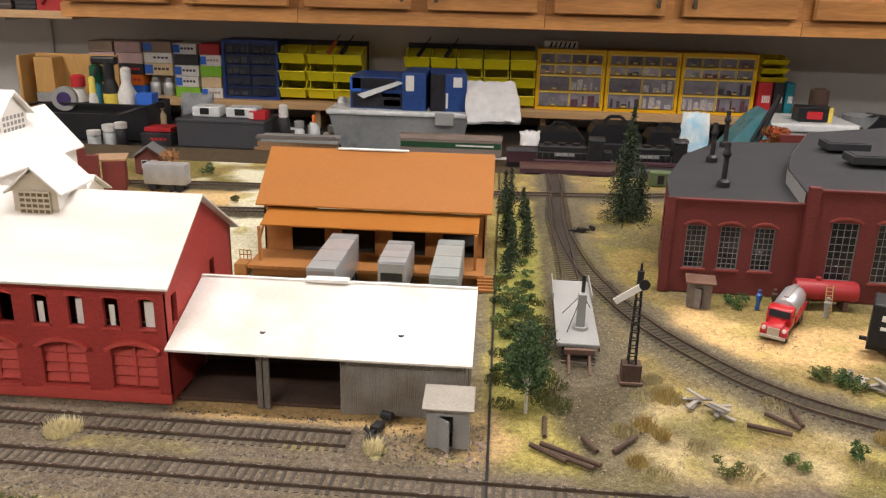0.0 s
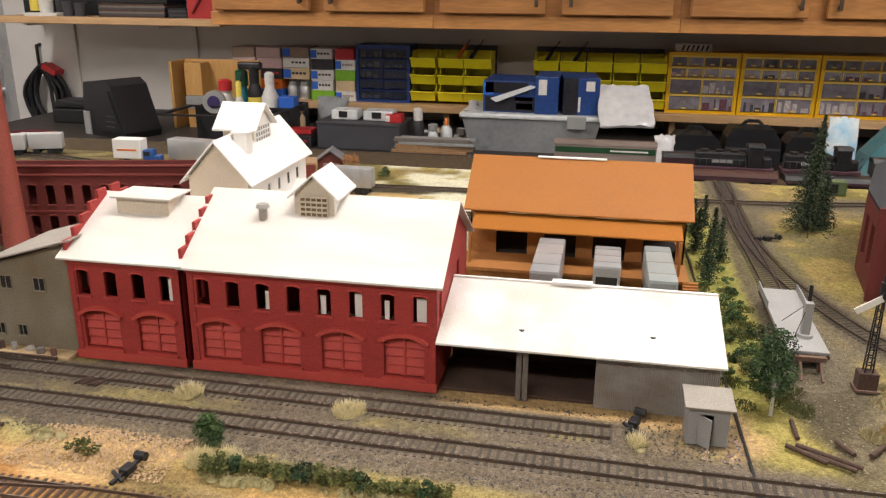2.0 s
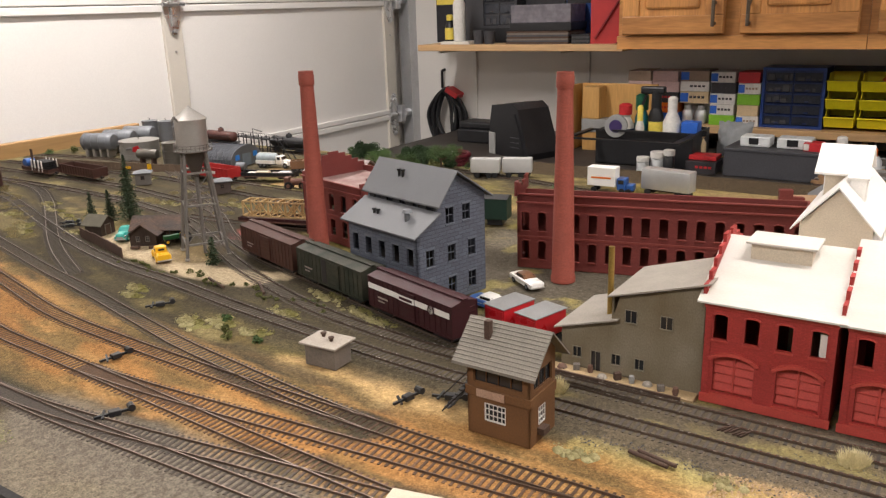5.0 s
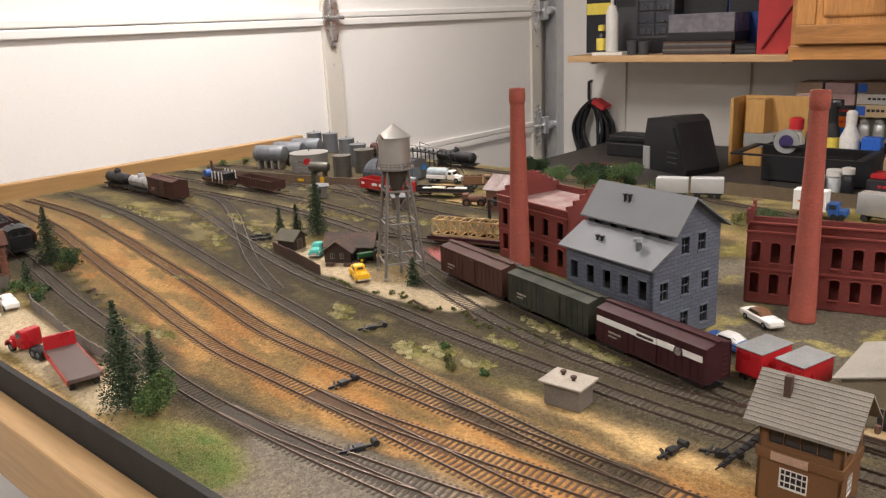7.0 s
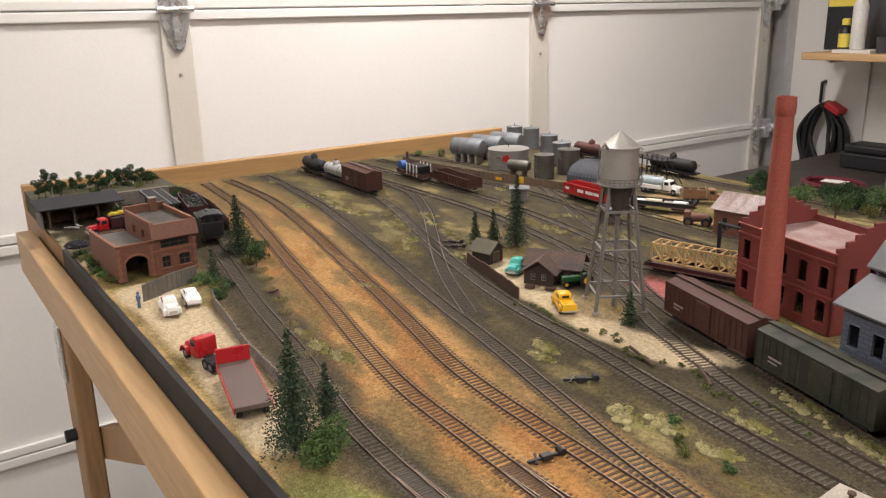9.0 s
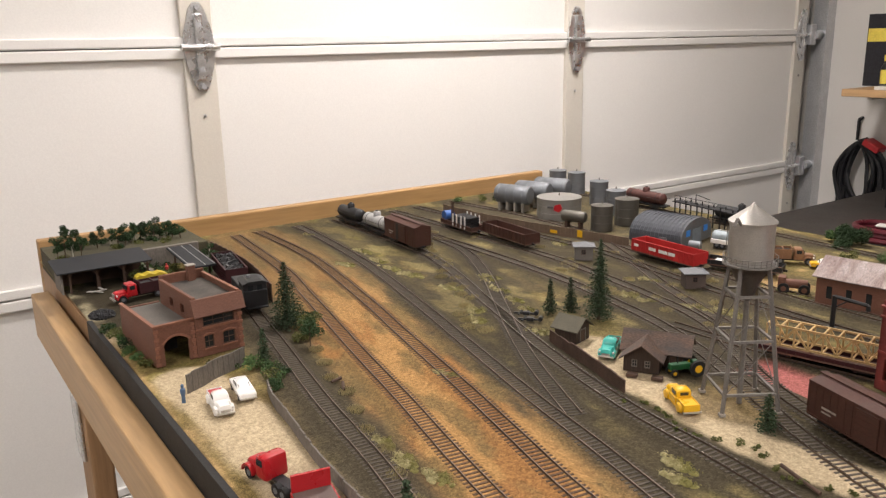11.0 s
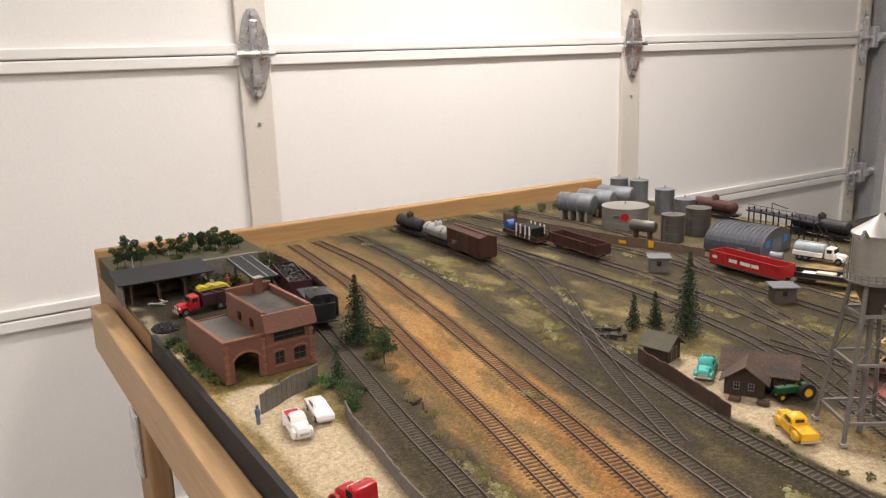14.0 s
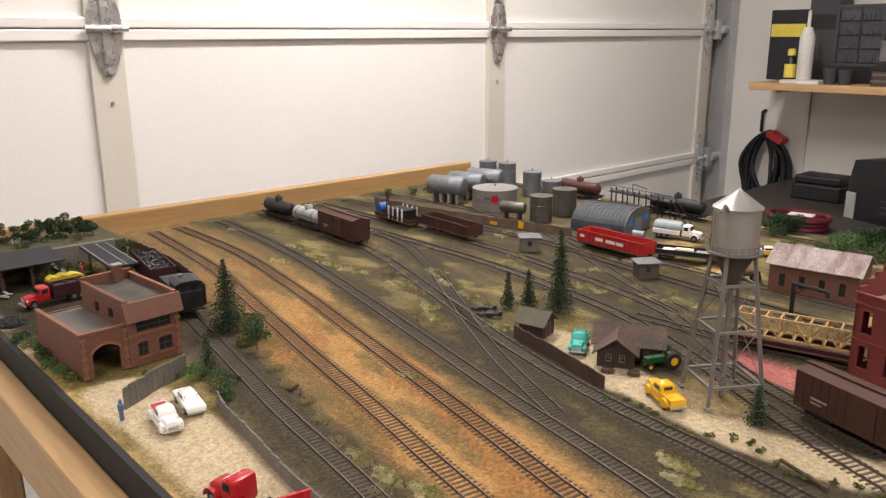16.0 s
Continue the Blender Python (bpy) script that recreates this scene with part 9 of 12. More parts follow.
def bushy(x, y, lumps, seed, material, name="bush", label="low clump of green lichen bush", trunk=None, size=0.0026, dens=1.0, cat="bush", z0=0.0, group=""):
    """A loose crown of several clumps; lumps: (dx, dy, z, radius)."""
    rng = random.Random(seed)
    t = thing(name, pose(x, y, z0), label, cat, group)
    if trunk:
        tm, th, tr = trunk
        tg = Geo().cyl(0, 0, 0, th, tr, tr * 0.6, n=8)
        for dx, dy, z, r in lumps:
            tg.rod((0, 0, th * 0.65), (dx, dy, z), tr * 0.35, 5)
        part("trunk", tg, tm, t)
    v, f = [], []
    for dx, dy, z, r in lumps:
        n = int(2.0e6 * r * r * dens) + 24
        for _ in range(n):
            d = Vector((rng.gauss(0, 1), rng.gauss(0, 1), rng.gauss(0, 1))).normalized() * r * rng.uniform(0.55, 1.12)
            flake(v, f, Vector((dx, dy, z)) + Vector((d.x, d.y, d.z * 0.85)), size * rng.uniform(0.6, 1.2), rng)
    part("crown" if trunk else "foliage", raw_mesh("crown", v, f, material), None, t)
    return t


def clump(seed, r, h, n):
    rng = random.Random(seed)
    out = []
    for _ in range(n):
        a, q = rng.uniform(0, 6.28), r * math.sqrt(rng.random())
        out.append((q * math.cos(a), q * math.sin(a), h * rng.uniform(0.3, 1.0), r * rng.uniform(0.35, 0.55)))
    return out


pine(0.226, 1.143, 0.155, 0.034, 1)
pine(0.250, 1.165, 0.075, 0.026, 2)
pine(0.62, 1.39, 0.10, 0.025, 3)
pine(0.665, 1.40, 0.075, 0.018, 4)
for i, (x, y, h, r) in enumerate(((-1.142, 0.251, 0.108, 0.032), (-1.172, 0.296, 0.056, 0.017), (-1.725, 0.428, 0.092, 0.031), (-1.552, 0.745, 0.050, 0.013), (-1.540, 0.772, 0.050, 0.013), (-1.490, 0.776, 0.112, 0.025), (-1.165, 0.672, 0.040, 0.013), (-1.625, 0.352, 0.045, 0.012))):
    pine(x, y, h, r, 10 + i)
for i, (x, y, h, r) in enumerate(((0.080, 0.955, 0.05, 0.013), (0.098, 0.985, 0.055, 0.012), (0.074, 1.02, 0.055, 0.014), (0.099, 1.05, 0.05, 0.012), (0.077, 1.09, 0.05, 0.013), (0.072, 1.16, 0.06, 0.014), (0.096, 1.13, 0.045, 0.011), (0.076, 0.91, 0.035, 0.012), (0.080, 1.22, 0.05, 0.013))):
    pine(x, y, h, r, 40 + i, "small dark evergreen beside the freight house")
bushy(0.089, 0.622, [(0, 0, 0.028, 0.012), (-0.007, 0.004, 0.036, 0.011), (0.007, 0.003, 0.036, 0.010), (0.0, 0.006, 0.048, 0.010), (0.006, 0.010, 0.024, 0.009), (-0.008, 0.010, 0.022, 0.009), (0.002, 0.012, 0.042, 0.010), (-0.004, 0.010, 0.054, 0.009), (0.003, 0.012, 0.060, 0.007), (-0.009, 0.012, 0.032, 0.010)], 60, mat("birch_leaf", (0.055, 0.10, 0.032), 0.85, scale=150, vary=0.4, bump=0, random_tint=0.25, second=(0.03, 0.06, 0.02)), "birch_tree", "green model birch with a white forked trunk", (M_BIRCH, 0.030, 0.0014), cat="tree", dens=2.0)
bushy(0.094, 0.650, [(0, 0, 0.03, 0.014), (0.006, 0.006, 0.044, 0.012), (-0.006, 0.008, 0.050, 0.010)], 61, M_PINENEEDLE, "tree", "dark green leafy model tree behind the shed", (M_BARK, 0.025, 0.0015), cat="tree")
bushy(-1.108, 0.262, [(0, 0, 0.020, 0.013), (0.006, -0.012, 0.014, 0.012), (0.010, 0.006, 0.024, 0.011), (-0.010, 0.008, 0.018, 0.010), (0.002, 0.010, 0.032, 0.010), (0.014, -0.004, 0.016, 0.010), (-0.004, -0.008, 0.014, 0.010)], 62, mat("fresh_leaf_green", (0.115, 0.17, 0.045), 0.85, scale=150, vary=0.4, bump=0, random_tint=0.25, second=(0.045, 0.09, 0.025)), "leafy_tree", "low green leafy model tree at the table edge", (M_BARK, 0.014, 0.0012), cat="tree", dens=2.4)
bushy(-1.690, 0.436, [(0, 0, 0.012, 0.009), (0.012, 0.004, 0.011, 0.008)], 63, M_LEAF)
bushy(-1.640, 0.420, [(0, 0, 0.022, 0.008), (0.010, 0.003, 0.026, 0.008), (-0.008, 0.003, 0.030, 0.008), (0.004, 0.0, 0.036, 0.007), (0.0, 0.006, 0.018, 0.008), (0.008, -0.004, 0.034, 0.007), (-0.006, -0.004, 0.020, 0.007)], 64, M_LEAFD, "savanna_tree", "small green tree with a bare trunk", (M_BARK, 0.026, 0.0009), cat="tree")
rng = random.Random(7)
LEDGE = [(-2.178, 0.224, 0.040), (-2.182, 0.236, 0.052), (-2.172, 0.246, 0.046), (-2.176, 0.260, 0.040), (-2.235, 0.272, 0.020), (-2.240, 0.298, 0.032), (-2.250, 0.322, 0.022)]
LEDGE += [(-2.235 + rng.uniform(-0.02, 0.012), 0.334 + 0.0105 * k, rng.uniform(0.024, 0.036)) for k in range(11)] + [(-2.115, 0.452, 0.026), (-2.10, 0.462, 0.018)]
for i, (x, y, h) in enumerate(LEDGE):
    lumps = [(rng.uniform(-0.008, 0.008), rng.uniform(-0.008, 0.008), h * rng.uniform(0.45, 1.2), rng.uniform(0.0045, 0.0072)) for _ in range(int(3 + h * 95))]
    bushy(x, y, lumps, 100 + i, M_LEAFD, "ledge_tree", "dark green leafy tree with a thin trunk on the ledge", (M_BIRCH if i % 4 == 2 else M_BARK, h * 0.6, 0.0009), cat="tree", z0=0.027 if x < -2.165 else 0.0, group="ledge trees", dens=2.6)
for i, (x, y, s) in enumerate(((-1.60, 0.345, 0.012), (-1.575, 0.342, 0.010), (-1.635, 0.318, 0.008), (-1.655, 0.300, 0.007), (-1.80, 0.228, 0.011), (-1.83, 0.232, 0.010), (-1.755, 0.226, 0.009), (-1.86, 0.225, 0.008), (-2.06, 0.42, 0.014), (-2.10, 0.39, 0.012), (-0.985, 0.528, 0.007), (-0.955, 0.512, 0.008), (-0.91, 0.505, 0.006), (-0.945, 0.495, 0.006), (0.30, 0.862, 0.010), (0.325, 0.700, 0.009), (0.345, 0.698, 0.009), (-0.385, 0.470, 0.009), (0.085, 0.80, 0.012), (0.078, 0.76, 0.011), (0.092, 0.73, 0.011), (0.082, 0.69, 0.012), (0.090, 0.84, 0.010), (-0.44, 1.315, 0.014), (-0.40, 1.32, 0.013), (-0.30, 1.155, 0.008), (-1.30, 1.33, 0.02), (-1.26, 1.36, 0.02), (-1.15, 1.35, 0.022), (-0.93, 1.20, 0.018), (-0.90, 1.24, 0.02), (0.215, 0.560, 0.008), (0.31, 0.59, 0.008), (-0.13, 0.440, 0.01))):
    bushy(x, y, clump(200 + i, s, s * 0.9, 6), 200 + i, (M_LEAF, M_LEAFY)[i % 2], group="lichen bushes")
for i in range(26):
    x = -1.29 + 0.0155 * i
    y = 0.622 + 0.012 * math.sin(i * 0.9) - 0.0009 * abs(i - 12)
    bushy(x, y, clump(300 + i, 0.005, 0.003, 3), 300 + i, M_LEAFY, "verge_bush", "olive clump along the dirt road", group="road verge clumps", dens=0.8)
bushy(-0.455, 1.30, clump(400, 0.018, 0.034, 7), 400, mat("autumn_leaf", (0.42, 0.20, 0.08), 0.9, vary=0.3), "autumn_tree", "rust-orange autumn model tree", (M_BARK, 0.02, 0.0015), cat="tree")


def tufts(name, spots, material, label, blade=0.006, seed=5):
    """Many short grass blades in round clumps; nobody could count them."""
    r = random.Random(seed)
    v, f = [], []
    for x, y, rad, n in spots:
        for _ in range(int(n * 2.2)):
            a, q = r.uniform(0, 6.28), rad * math.sqrt(r.random())
            px, py = x + q * math.cos(a), y + q * math.sin(a)
            lean, hh, w = r.uniform(0, 6.28), blade * r.uniform(0.4, 1.1) * (1.15 - q / rad * 0.6), 0.00045
            k = len(v)
            v += [(px - w, py, 0), (px + w, py, 0), (px + 0.5 * hh * math.cos(lean), py + 0.5 * hh * math.sin(lean), hh)]
            f.append((k, k + 1, k + 2))
    ob = new(name, raw_mesh(name, v, f, material))
    tagged(ob, label, "grass", "", "stuff")


r5 = random.Random(9)
spots = [ (0.195, 0.665, 0.009, 150), (0.157, 0.604, 0.010, 150), (0.190, 0.685, 0.008, 120)]
for k in range(14):
    spots.append((-1.22 - 0.045 * k, 0.325 + 0.0105 * k + r5.uniform(-0.004, 0.004), 0.010, 120))
for k in range(22):
    spots.append((-1.55 - 0.024 * k, 0.62 + 0.012 * k + r5.uniform(-0.02, 0.02), 0.011, 90))
for k in range(40):
    spots.append((r5.uniform(-2.0, -1.3), r5.uniform(0.86, 1.05), 0.010, 60))
for k in range(8):
    spots.append((r5.uniform(0.17, 0.34), r5.uniform(0.545, 0.66), 0.010, 50))
tufts("straw_grass", spots, M_STRAW, "pale straw grass tufts along the tracks", 0.0065)
gsp = [(r5.uniform(0.066, 0.12), r5.uniform(0.62, 0.9), 0.010, 70) for _ in range(40)]
tufts("green_grass", gsp, M_LEAFY, "green turf fibres", 0.004, 6)


tufts("straw_tussock", [(-0.594, 0.562, 0.010, 260), (-0.356, 0.561, 0.009, 240), (-0.350, 0.563, 0.006, 120), (-0.225, 0.559, 0.010, 260), (-0.217, 0.562, 0.006, 120), (-0.012, 0.560, 0.006, 120), (-0.302, 0.478, 0.010, 240), (-0.285, 0.482, 0.010, 200)], mat("cream_straw", (0.74, 0.65, 0.38), 0.9, scale=150, vary=0.2, bump=0), "tall pale straw tussocks between the main tracks", 0.012, 15)


def pebbles(name, box, n, size, material, label, seed):
    r = random.Random(seed)
    geo = Geo()
    for _ in range(n):
        s = size * r.uniform(0.5, 1.3)
        geo.add([(s, 0, 0), (-s * 0.5, s * 0.8, 0), (-s * 0.5, -s * 0.8, 0), (0, 0, s * 0.9)], [(0, 1, 3), (1, 2, 3), (2, 0, 3)], pose(r.uniform(box[0], box[1]), r.uniform(box[2], box[3]), -0.0004, 0, 0, r.uniform(0, 360)))
    me = bpy.data.meshes.new(name)
    me.from_pydata(geo.v, [], geo.f)
    me.materials.append(material)
    tagged(new(name, me), label, "gravel", "", "stuff")


pebbles("rubble", (-0.435, -0.318, 0.450, 0.503), 1500, 0.0013, mat("pale_rubble", (0.52, 0.37, 0.22), 0.9, vary=0.25), "pale rubble beside the yard", 1)
pebbles("ballast_grains", (-0.55, 0.06, 0.49, 0.60), 4500, 0.0011, mat("dark_grain", (0.13, 0.12, 0.11), 0.9, vary=0.35), "loose dark ballast grains", 2)
pebbles("yard_grains", (0.10, 0.36, 0.53, 0.80), 1200, 0.0010, mat("tan_grain", (0.40, 0.33, 0.22), 0.9, vary=0.35), "loose tan grit", 3)
pebbles("litter", (0.03, 0.062, 0.55, 0.585), 60, 0.0020, mat("litter_scrap", (0.45, 0.33, 0.27), 0.8, vary=0.4), "scraps of litter beside the privy", 4)
pebbles("shed_litter", (-0.60, -0.49, 0.592, 0.608), 60, 0.0030, mat("litter_scrap", (0.45, 0.33, 0.27)), "crates and scraps before the sheet metal works", 5)

for i in range(16):
    r6 = random.Random(600 + i)
    bushy(r6.uniform(-2.29, -2.19), 0.235 + 0.0145 * i, clump(600 + i, 0.011, 0.008, 5), 600 + i, M_LEAFD if i % 3 else M_LEAFY, "ledge_bush", "dark green bush on the turf ledge", z0=0.026, group="ledge bushes")
for i in range(16):
    r6 = random.Random(640 + i)
    bushy(-0.292 + 0.0105 * i, 0.474 + r6.uniform(-0.005, 0.003), clump(640 + i, 0.0092 - 0.0002 * i, 0.009 - 0.0003 * i, 7), 640 + i, (M_LEAFY, M_LEAFY, M_LEAFD, M_LEAFY)[i % 4], "verge_bush", "olive clump on the bank beside the main track", group="trackside clumps", dens=1.4)
bushy(-0.306, 0.498, [(0, 0, 0.008, 0.007), (0.004, 0.002, 0.013, 0.007), (-0.005, 0.001, 0.012, 0.006), (0.001, 0.002, 0.019, 0.006), (0.006, -0.002, 0.007, 0.006), (-0.003, 0.003, 0.017, 0.006)], 680, M_LEAF, "leafy_bush", "bright green leafy bush beside the main track", (M_BARK, 0.010, 0.0008), dens=2.6)
tw = thing("driftwood", pose(0, 0, 0), "small bundle of brown sticks between the tracks", "sticks")
for k in range(7):
    part("stick", Geo().beam((-0.452 + 0.003 * k, 0.558 + random.uniform(-0.002, 0.002), 0.0015), (-0.446 + 0.003 * k, 0.564 + random.uniform(-0.003, 0.003), 0.004), 0.0014), M_BROWNWOOD, tw)
for i, (x, y, s) in enumerate(((-1.735, 0.462, 0.013), (-1.700, 0.452, 0.017), (-1.752, 0.445, 0.012), (-1.675, 0.440, 0.014), (-1.660, 0.420, 0.012), (-1.615, 0.335, 0.015), (-1.845, 0.226, 0.013), (-1.815, 0.228, 0.012), (-2.12, 0.345, 0.014), (-2.115, 0.37, 0.013), (-2.10, 0.325, 0.012), (-1.560, 0.338, 0.010), (-1.545, 0.330, 0.009), (-1.70, 0.232, 0.010), (-1.72, 0.228, 0.010), (-1.775, 0.232, 0.011), (-2.06, 0.36, 0.012), (-2.09, 0.37, 0.012), (-1.58, 0.355, 0.010), (-2.25, 1.16, 0.015), (-2.27, 1.11, 0.012), (-2.23, 1.20, 0.014), (-1.44, 1.31, 0.016), (-1.39, 1.34, 0.018), (-1.48, 1.36, 0.016))):
    bushy(x, y, clump(660 + i, s, s * 0.9, 6), 660 + i, (M_LEAFD, M_LEAFY, M_LEAF)[i % 3], group="lichen bushes")
M_LEAFL = mat("light_leaf_green", (0.10, 0.15, 0.035), 0.9, scale=150, vary=0.35, bump=0, random_tint=0.2, second=(0.06, 0.09, 0.02))
for i in range(16):
    r6 = random.Random(700 + i)
    bushy(0.070 + 0.026 * (i % 2) + r6.uniform(-0.004, 0.006), 0.685 + 0.0175 * i, clump(700 + i, r6.uniform(0.005, 0.009), 0.006, 5), 700 + i, (M_LEAFL, M_LEAF, M_LEAFD)[i % 3], "verge_bush", "green shrub beside the freight shed", group="shrubs by the shed")
for i, (x, y, s) in enumerate(((0.330, 0.700, 0.010), (0.345, 0.690, 0.009), (0.300, 0.855, 0.008), (0.265, 0.575, 0.007), (0.335, 0.56, 0.008), (0.36, 0.60, 0.008))):
    bushy(x, y, clump(730 + i, s, s * 0.6, 5), 730 + i, M_LEAFL, "low_weed", "low green weeds in the meadow", group="meadow weeds")
tufts("amber_grass", [(0.172, 0.612, 0.008, 90), (0.196, 0.655, 0.010, 120), (0.182, 0.600, 0.006, 60), (0.335, 0.61, 0.006, 60), (0.160, 0.565, 0.007, 60)], mat("amber_grass", (0.40, 0.29, 0.10), 0.9, vary=0.25, bump=0), "amber grass tufts in the meadow", 0.011, 12)


def foam_patches(name, spots, material, label, seed, high=0.0062):
    """Low mounds of soft foam turf with a crumbly skin; nobody could count them."""
    r = random.Random(seed)
    v, f = [], []
    for x, y, length, width, turn, n in spots:
        ca, sa = math.cos(math.radians(turn)), math.sin(math.radians(turn))
        lumpy = min(width, 0.010)
        for _ in range(4 + int(5 * length * width / lumpy ** 2)):
            a, b = r.gauss(0, 0.45) * length, r.gauss(0, 0.36) * width
            cx, cy = x + a * ca - b * sa, y + a * sa + b * ca
            rad, top = lumpy * r.uniform(0.22, 0.62), high * r.uniform(0.10, 0.62)
            k, rings, seg = len(v), 4, 11
            for i in range(rings):
                q = math.cos(math.pi / 2 * i / rings)
                for j in range(seg):
                    w = 2 * math.pi * j / seg
                    d = rad * q * r.uniform(0.88, 1.14)
                    v.append((cx + d * math.cos(w), cy + d * math.sin(w), -0.001 + top * math.sin(math.pi / 2 * i / rings) * r.uniform(0.94, 1.06)))
            v.append((cx, cy, top))
            for i in range(rings - 1):
                for j in range(seg):
                    f.append((k + i * seg + j, k + i * seg + (j + 1) % seg, k + (i + 1) * seg + (j + 1) % seg, k + (i + 1) * seg + j))
            for j in range(seg):
                f.append((k + (rings - 1) * seg + j, k + (rings - 1) * seg + (j + 1) % seg, k + rings * seg))
            for _ in range(34):
                w, q = r.uniform(0, 6.28), r.random()
                flake(v, f, Vector((cx + rad * q * 1.7 * math.cos(w), cy + rad * q * 1.7 * math.sin(w), 0.0006 + top * math.sqrt(max(0, 1 - q * q)))), r.uniform(0.0008, 0.0017), r)
    me = raw_mesh(name, v, f, material)
    me.polygons.foreach_set("use_smooth", [True] * len(me.polygons))
    tagged(new(name, me), label, "grass", "", "stuff")


STRAW_SPOTS = [(-1.736, 0.770, 0.020, 0.007, -20, 1), (-1.681, 0.749, 0.020, 0.008, -20, 1), (-1.631, 0.736, 0.018, 0.008, -15, 1), (-1.586, 0.724, 0.014, 0.006, -15, 1), (-1.542, 0.886, 0.014, 0.007, 5, 1), (-1.510, 0.884, 0.012, 0.006, 10, 1), (-1.444, 0.912, 0.018, 0.007, 12, 1), (-1.418, 0.918, 0.018, 0.007, 15, 1),
               (-1.395, 0.927, 0.016, 0.006, 18, 1), (-1.411, 1.072, 0.022, 0.009, 0, 1), (-1.382, 1.066, 0.016, 0.008, 0, 1), (-1.468, 1.073, 0.018, 0.007, 0, 1), (-1.831, 1.015, 0.014, 0.006, 0, 1), (-1.759, 1.018, 0.016, 0.006, 0, 1), (-2.019, 0.701, 0.018, 0.006, 3, 1), (-1.943, 0.690, 0.018, 0.006, 3, 1), (-2.203, 0.682, 0.016, 0.005, 3, 1),
               (-1.96, 0.635, 0.022, 0.009, 12, 260), (-1.89, 0.682, 0.016, 0.008, 15, 180), (-1.84, 0.690, 0.024, 0.009, 18, 260), (-1.735, 0.70, 0.018, 0.008, 20, 180), (-1.746, 0.781, 0.016, 0.008, 25, 160),
               (-1.63, 0.665, 0.02, 0.008, -20, 200), (-1.594, 0.643, 0.014, 0.007, -20, 120), (-1.572, 0.967, 0.02, 0.008, 0, 160), (-1.403, 0.932, 0.026, 0.008, -5, 220), (-1.33, 0.36, 0.022, 0.008, -10, 220), (-1.29, 0.367, 0.014, 0.007, -10, 130),
               (-1.176, 0.55, 0.018, 0.008, -20, 200), (-1.16, 0.532, 0.012, 0.007, -20, 120), (-1.027, 0.508, 0.026, 0.011, -20, 320), (-0.99, 0.522, 0.022, 0.010, -20, 260), (-0.94, 0.520, 0.016, 0.009, -15, 180), (-0.95, 0.576, 0.028, 0.008, -18, 260),
               (-0.94, 0.644, 0.030, 0.007, -17, 260), (-0.87, 0.620, 0.034, 0.007, -17, 280), (-0.835, 0.605, 0.024, 0.007, -15, 200), (-1.47, 0.502, 0.014, 0.007, 14, 120), (-1.376, 0.362, 0.016, 0.007, -12, 140), (-1.50, 0.68, 0.03, 0.008, 30, 220),
               (-0.594, 0.562, 0.014, 0.008, 0, 160), (-0.225, 0.559, 0.012, 0.009, 0, 160), (-0.356, 0.561, 0.012, 0.009, 0, 160), (-0.012, 0.560, 0.008, 0.008, 0, 100), (-0.536, 0.472, 0.016, 0.010, 0, 160), (-0.43, 0.488, 0.014, 0.007, 0, 120), (-0.302, 0.476, 0.012, 0.010, 0, 160), (-0.285, 0.482, 0.016, 0.007, 10, 160), (-0.245, 0.484, 0.022, 0.005, 0, 160), (-0.20, 0.482, 0.022, 0.005, 0, 160), (-0.26, 0.462, 0.030, 0.006, 0, 160), (-0.18, 0.464, 0.030, 0.005, 0, 160)]
foam_patches("straw_foam", STRAW_SPOTS, mat("pale_straw_foam", (0.38, 0.335, 0.175), 0.95, scale=180, second=(0.23, 0.205, 0.09), vary=0.2, bump=0.5, grain=1400), "pale straw foam turf along the tracks", 41)
foam_patches("olive_foam", [(x + 0.012, y + 0.006, a * 0.8, b, t, n // 2) for x, y, a, b, t, n in STRAW_SPOTS[:40]], mat("olive_foam", (0.22, 0.20, 0.065), 0.95, scale=200, vary=0.3, bump=0.5, grain=1400), "olive foam turf along the tracks", 42, 0.0045)
r8 = random.Random(88)
v, f = [], []
for _ in range(5200):
    px, py = r8.gauss(-1.015, 0.040), 0.220 + abs(r8.gauss(0, 0.020))
    if py < 0.275 and px < -0.94:
        flake(v, f, Vector((px, py, r8.uniform(0.0002, 0.0016))), r8.uniform(0.0010, 0.0022), r8)
tagged(new("lawn", raw_mesh("lawn", v, f, mat("lawn_green", (0.13, 0.185, 0.060), 0.95, scale=55, vary=0.4, bump=0, second=(0.27, 0.24, 0.10)))), "bright green and yellow turf at the table edge", "grass", "", "stuff")

# ---- workbench and clutter along the north wall ----
BENCH_Z, SHELF_Z = -0.215, -0.12
M_BENCH = mat("dark_bench_top", (0.045, 0.038, 0.033), 0.55, scale=9, vary=0.3, grain=120)
M_CARD = mat("brown_cardboard", (0.36, 0.23, 0.13), 0.8, scale=20, vary=0.12, grain=200)
M_PLY = mat("golden_plywood", (0.50, 0.28, 0.09), 0.5, scale=12, vary=0.12, grain=120, stretch=(1, 1, 0.15))
M_BINY = mat("yellow_bin_plastic", (0.86, 0.74, 0.02), 0.35, scale=15, vary=0.06, grain=200, bump=0.03)
M_FRAMEY = mat("amber_cabinet_plastic", (0.75, 0.42, 0.01), 0.35, scale=15, vary=0.06, grain=200, bump=0.03)
M_NAVY = mat("navy_cabinet_plastic", (0.012, 0.028, 0.11), 0.4, scale=15, vary=0.15, grain=200, bump=0.03)
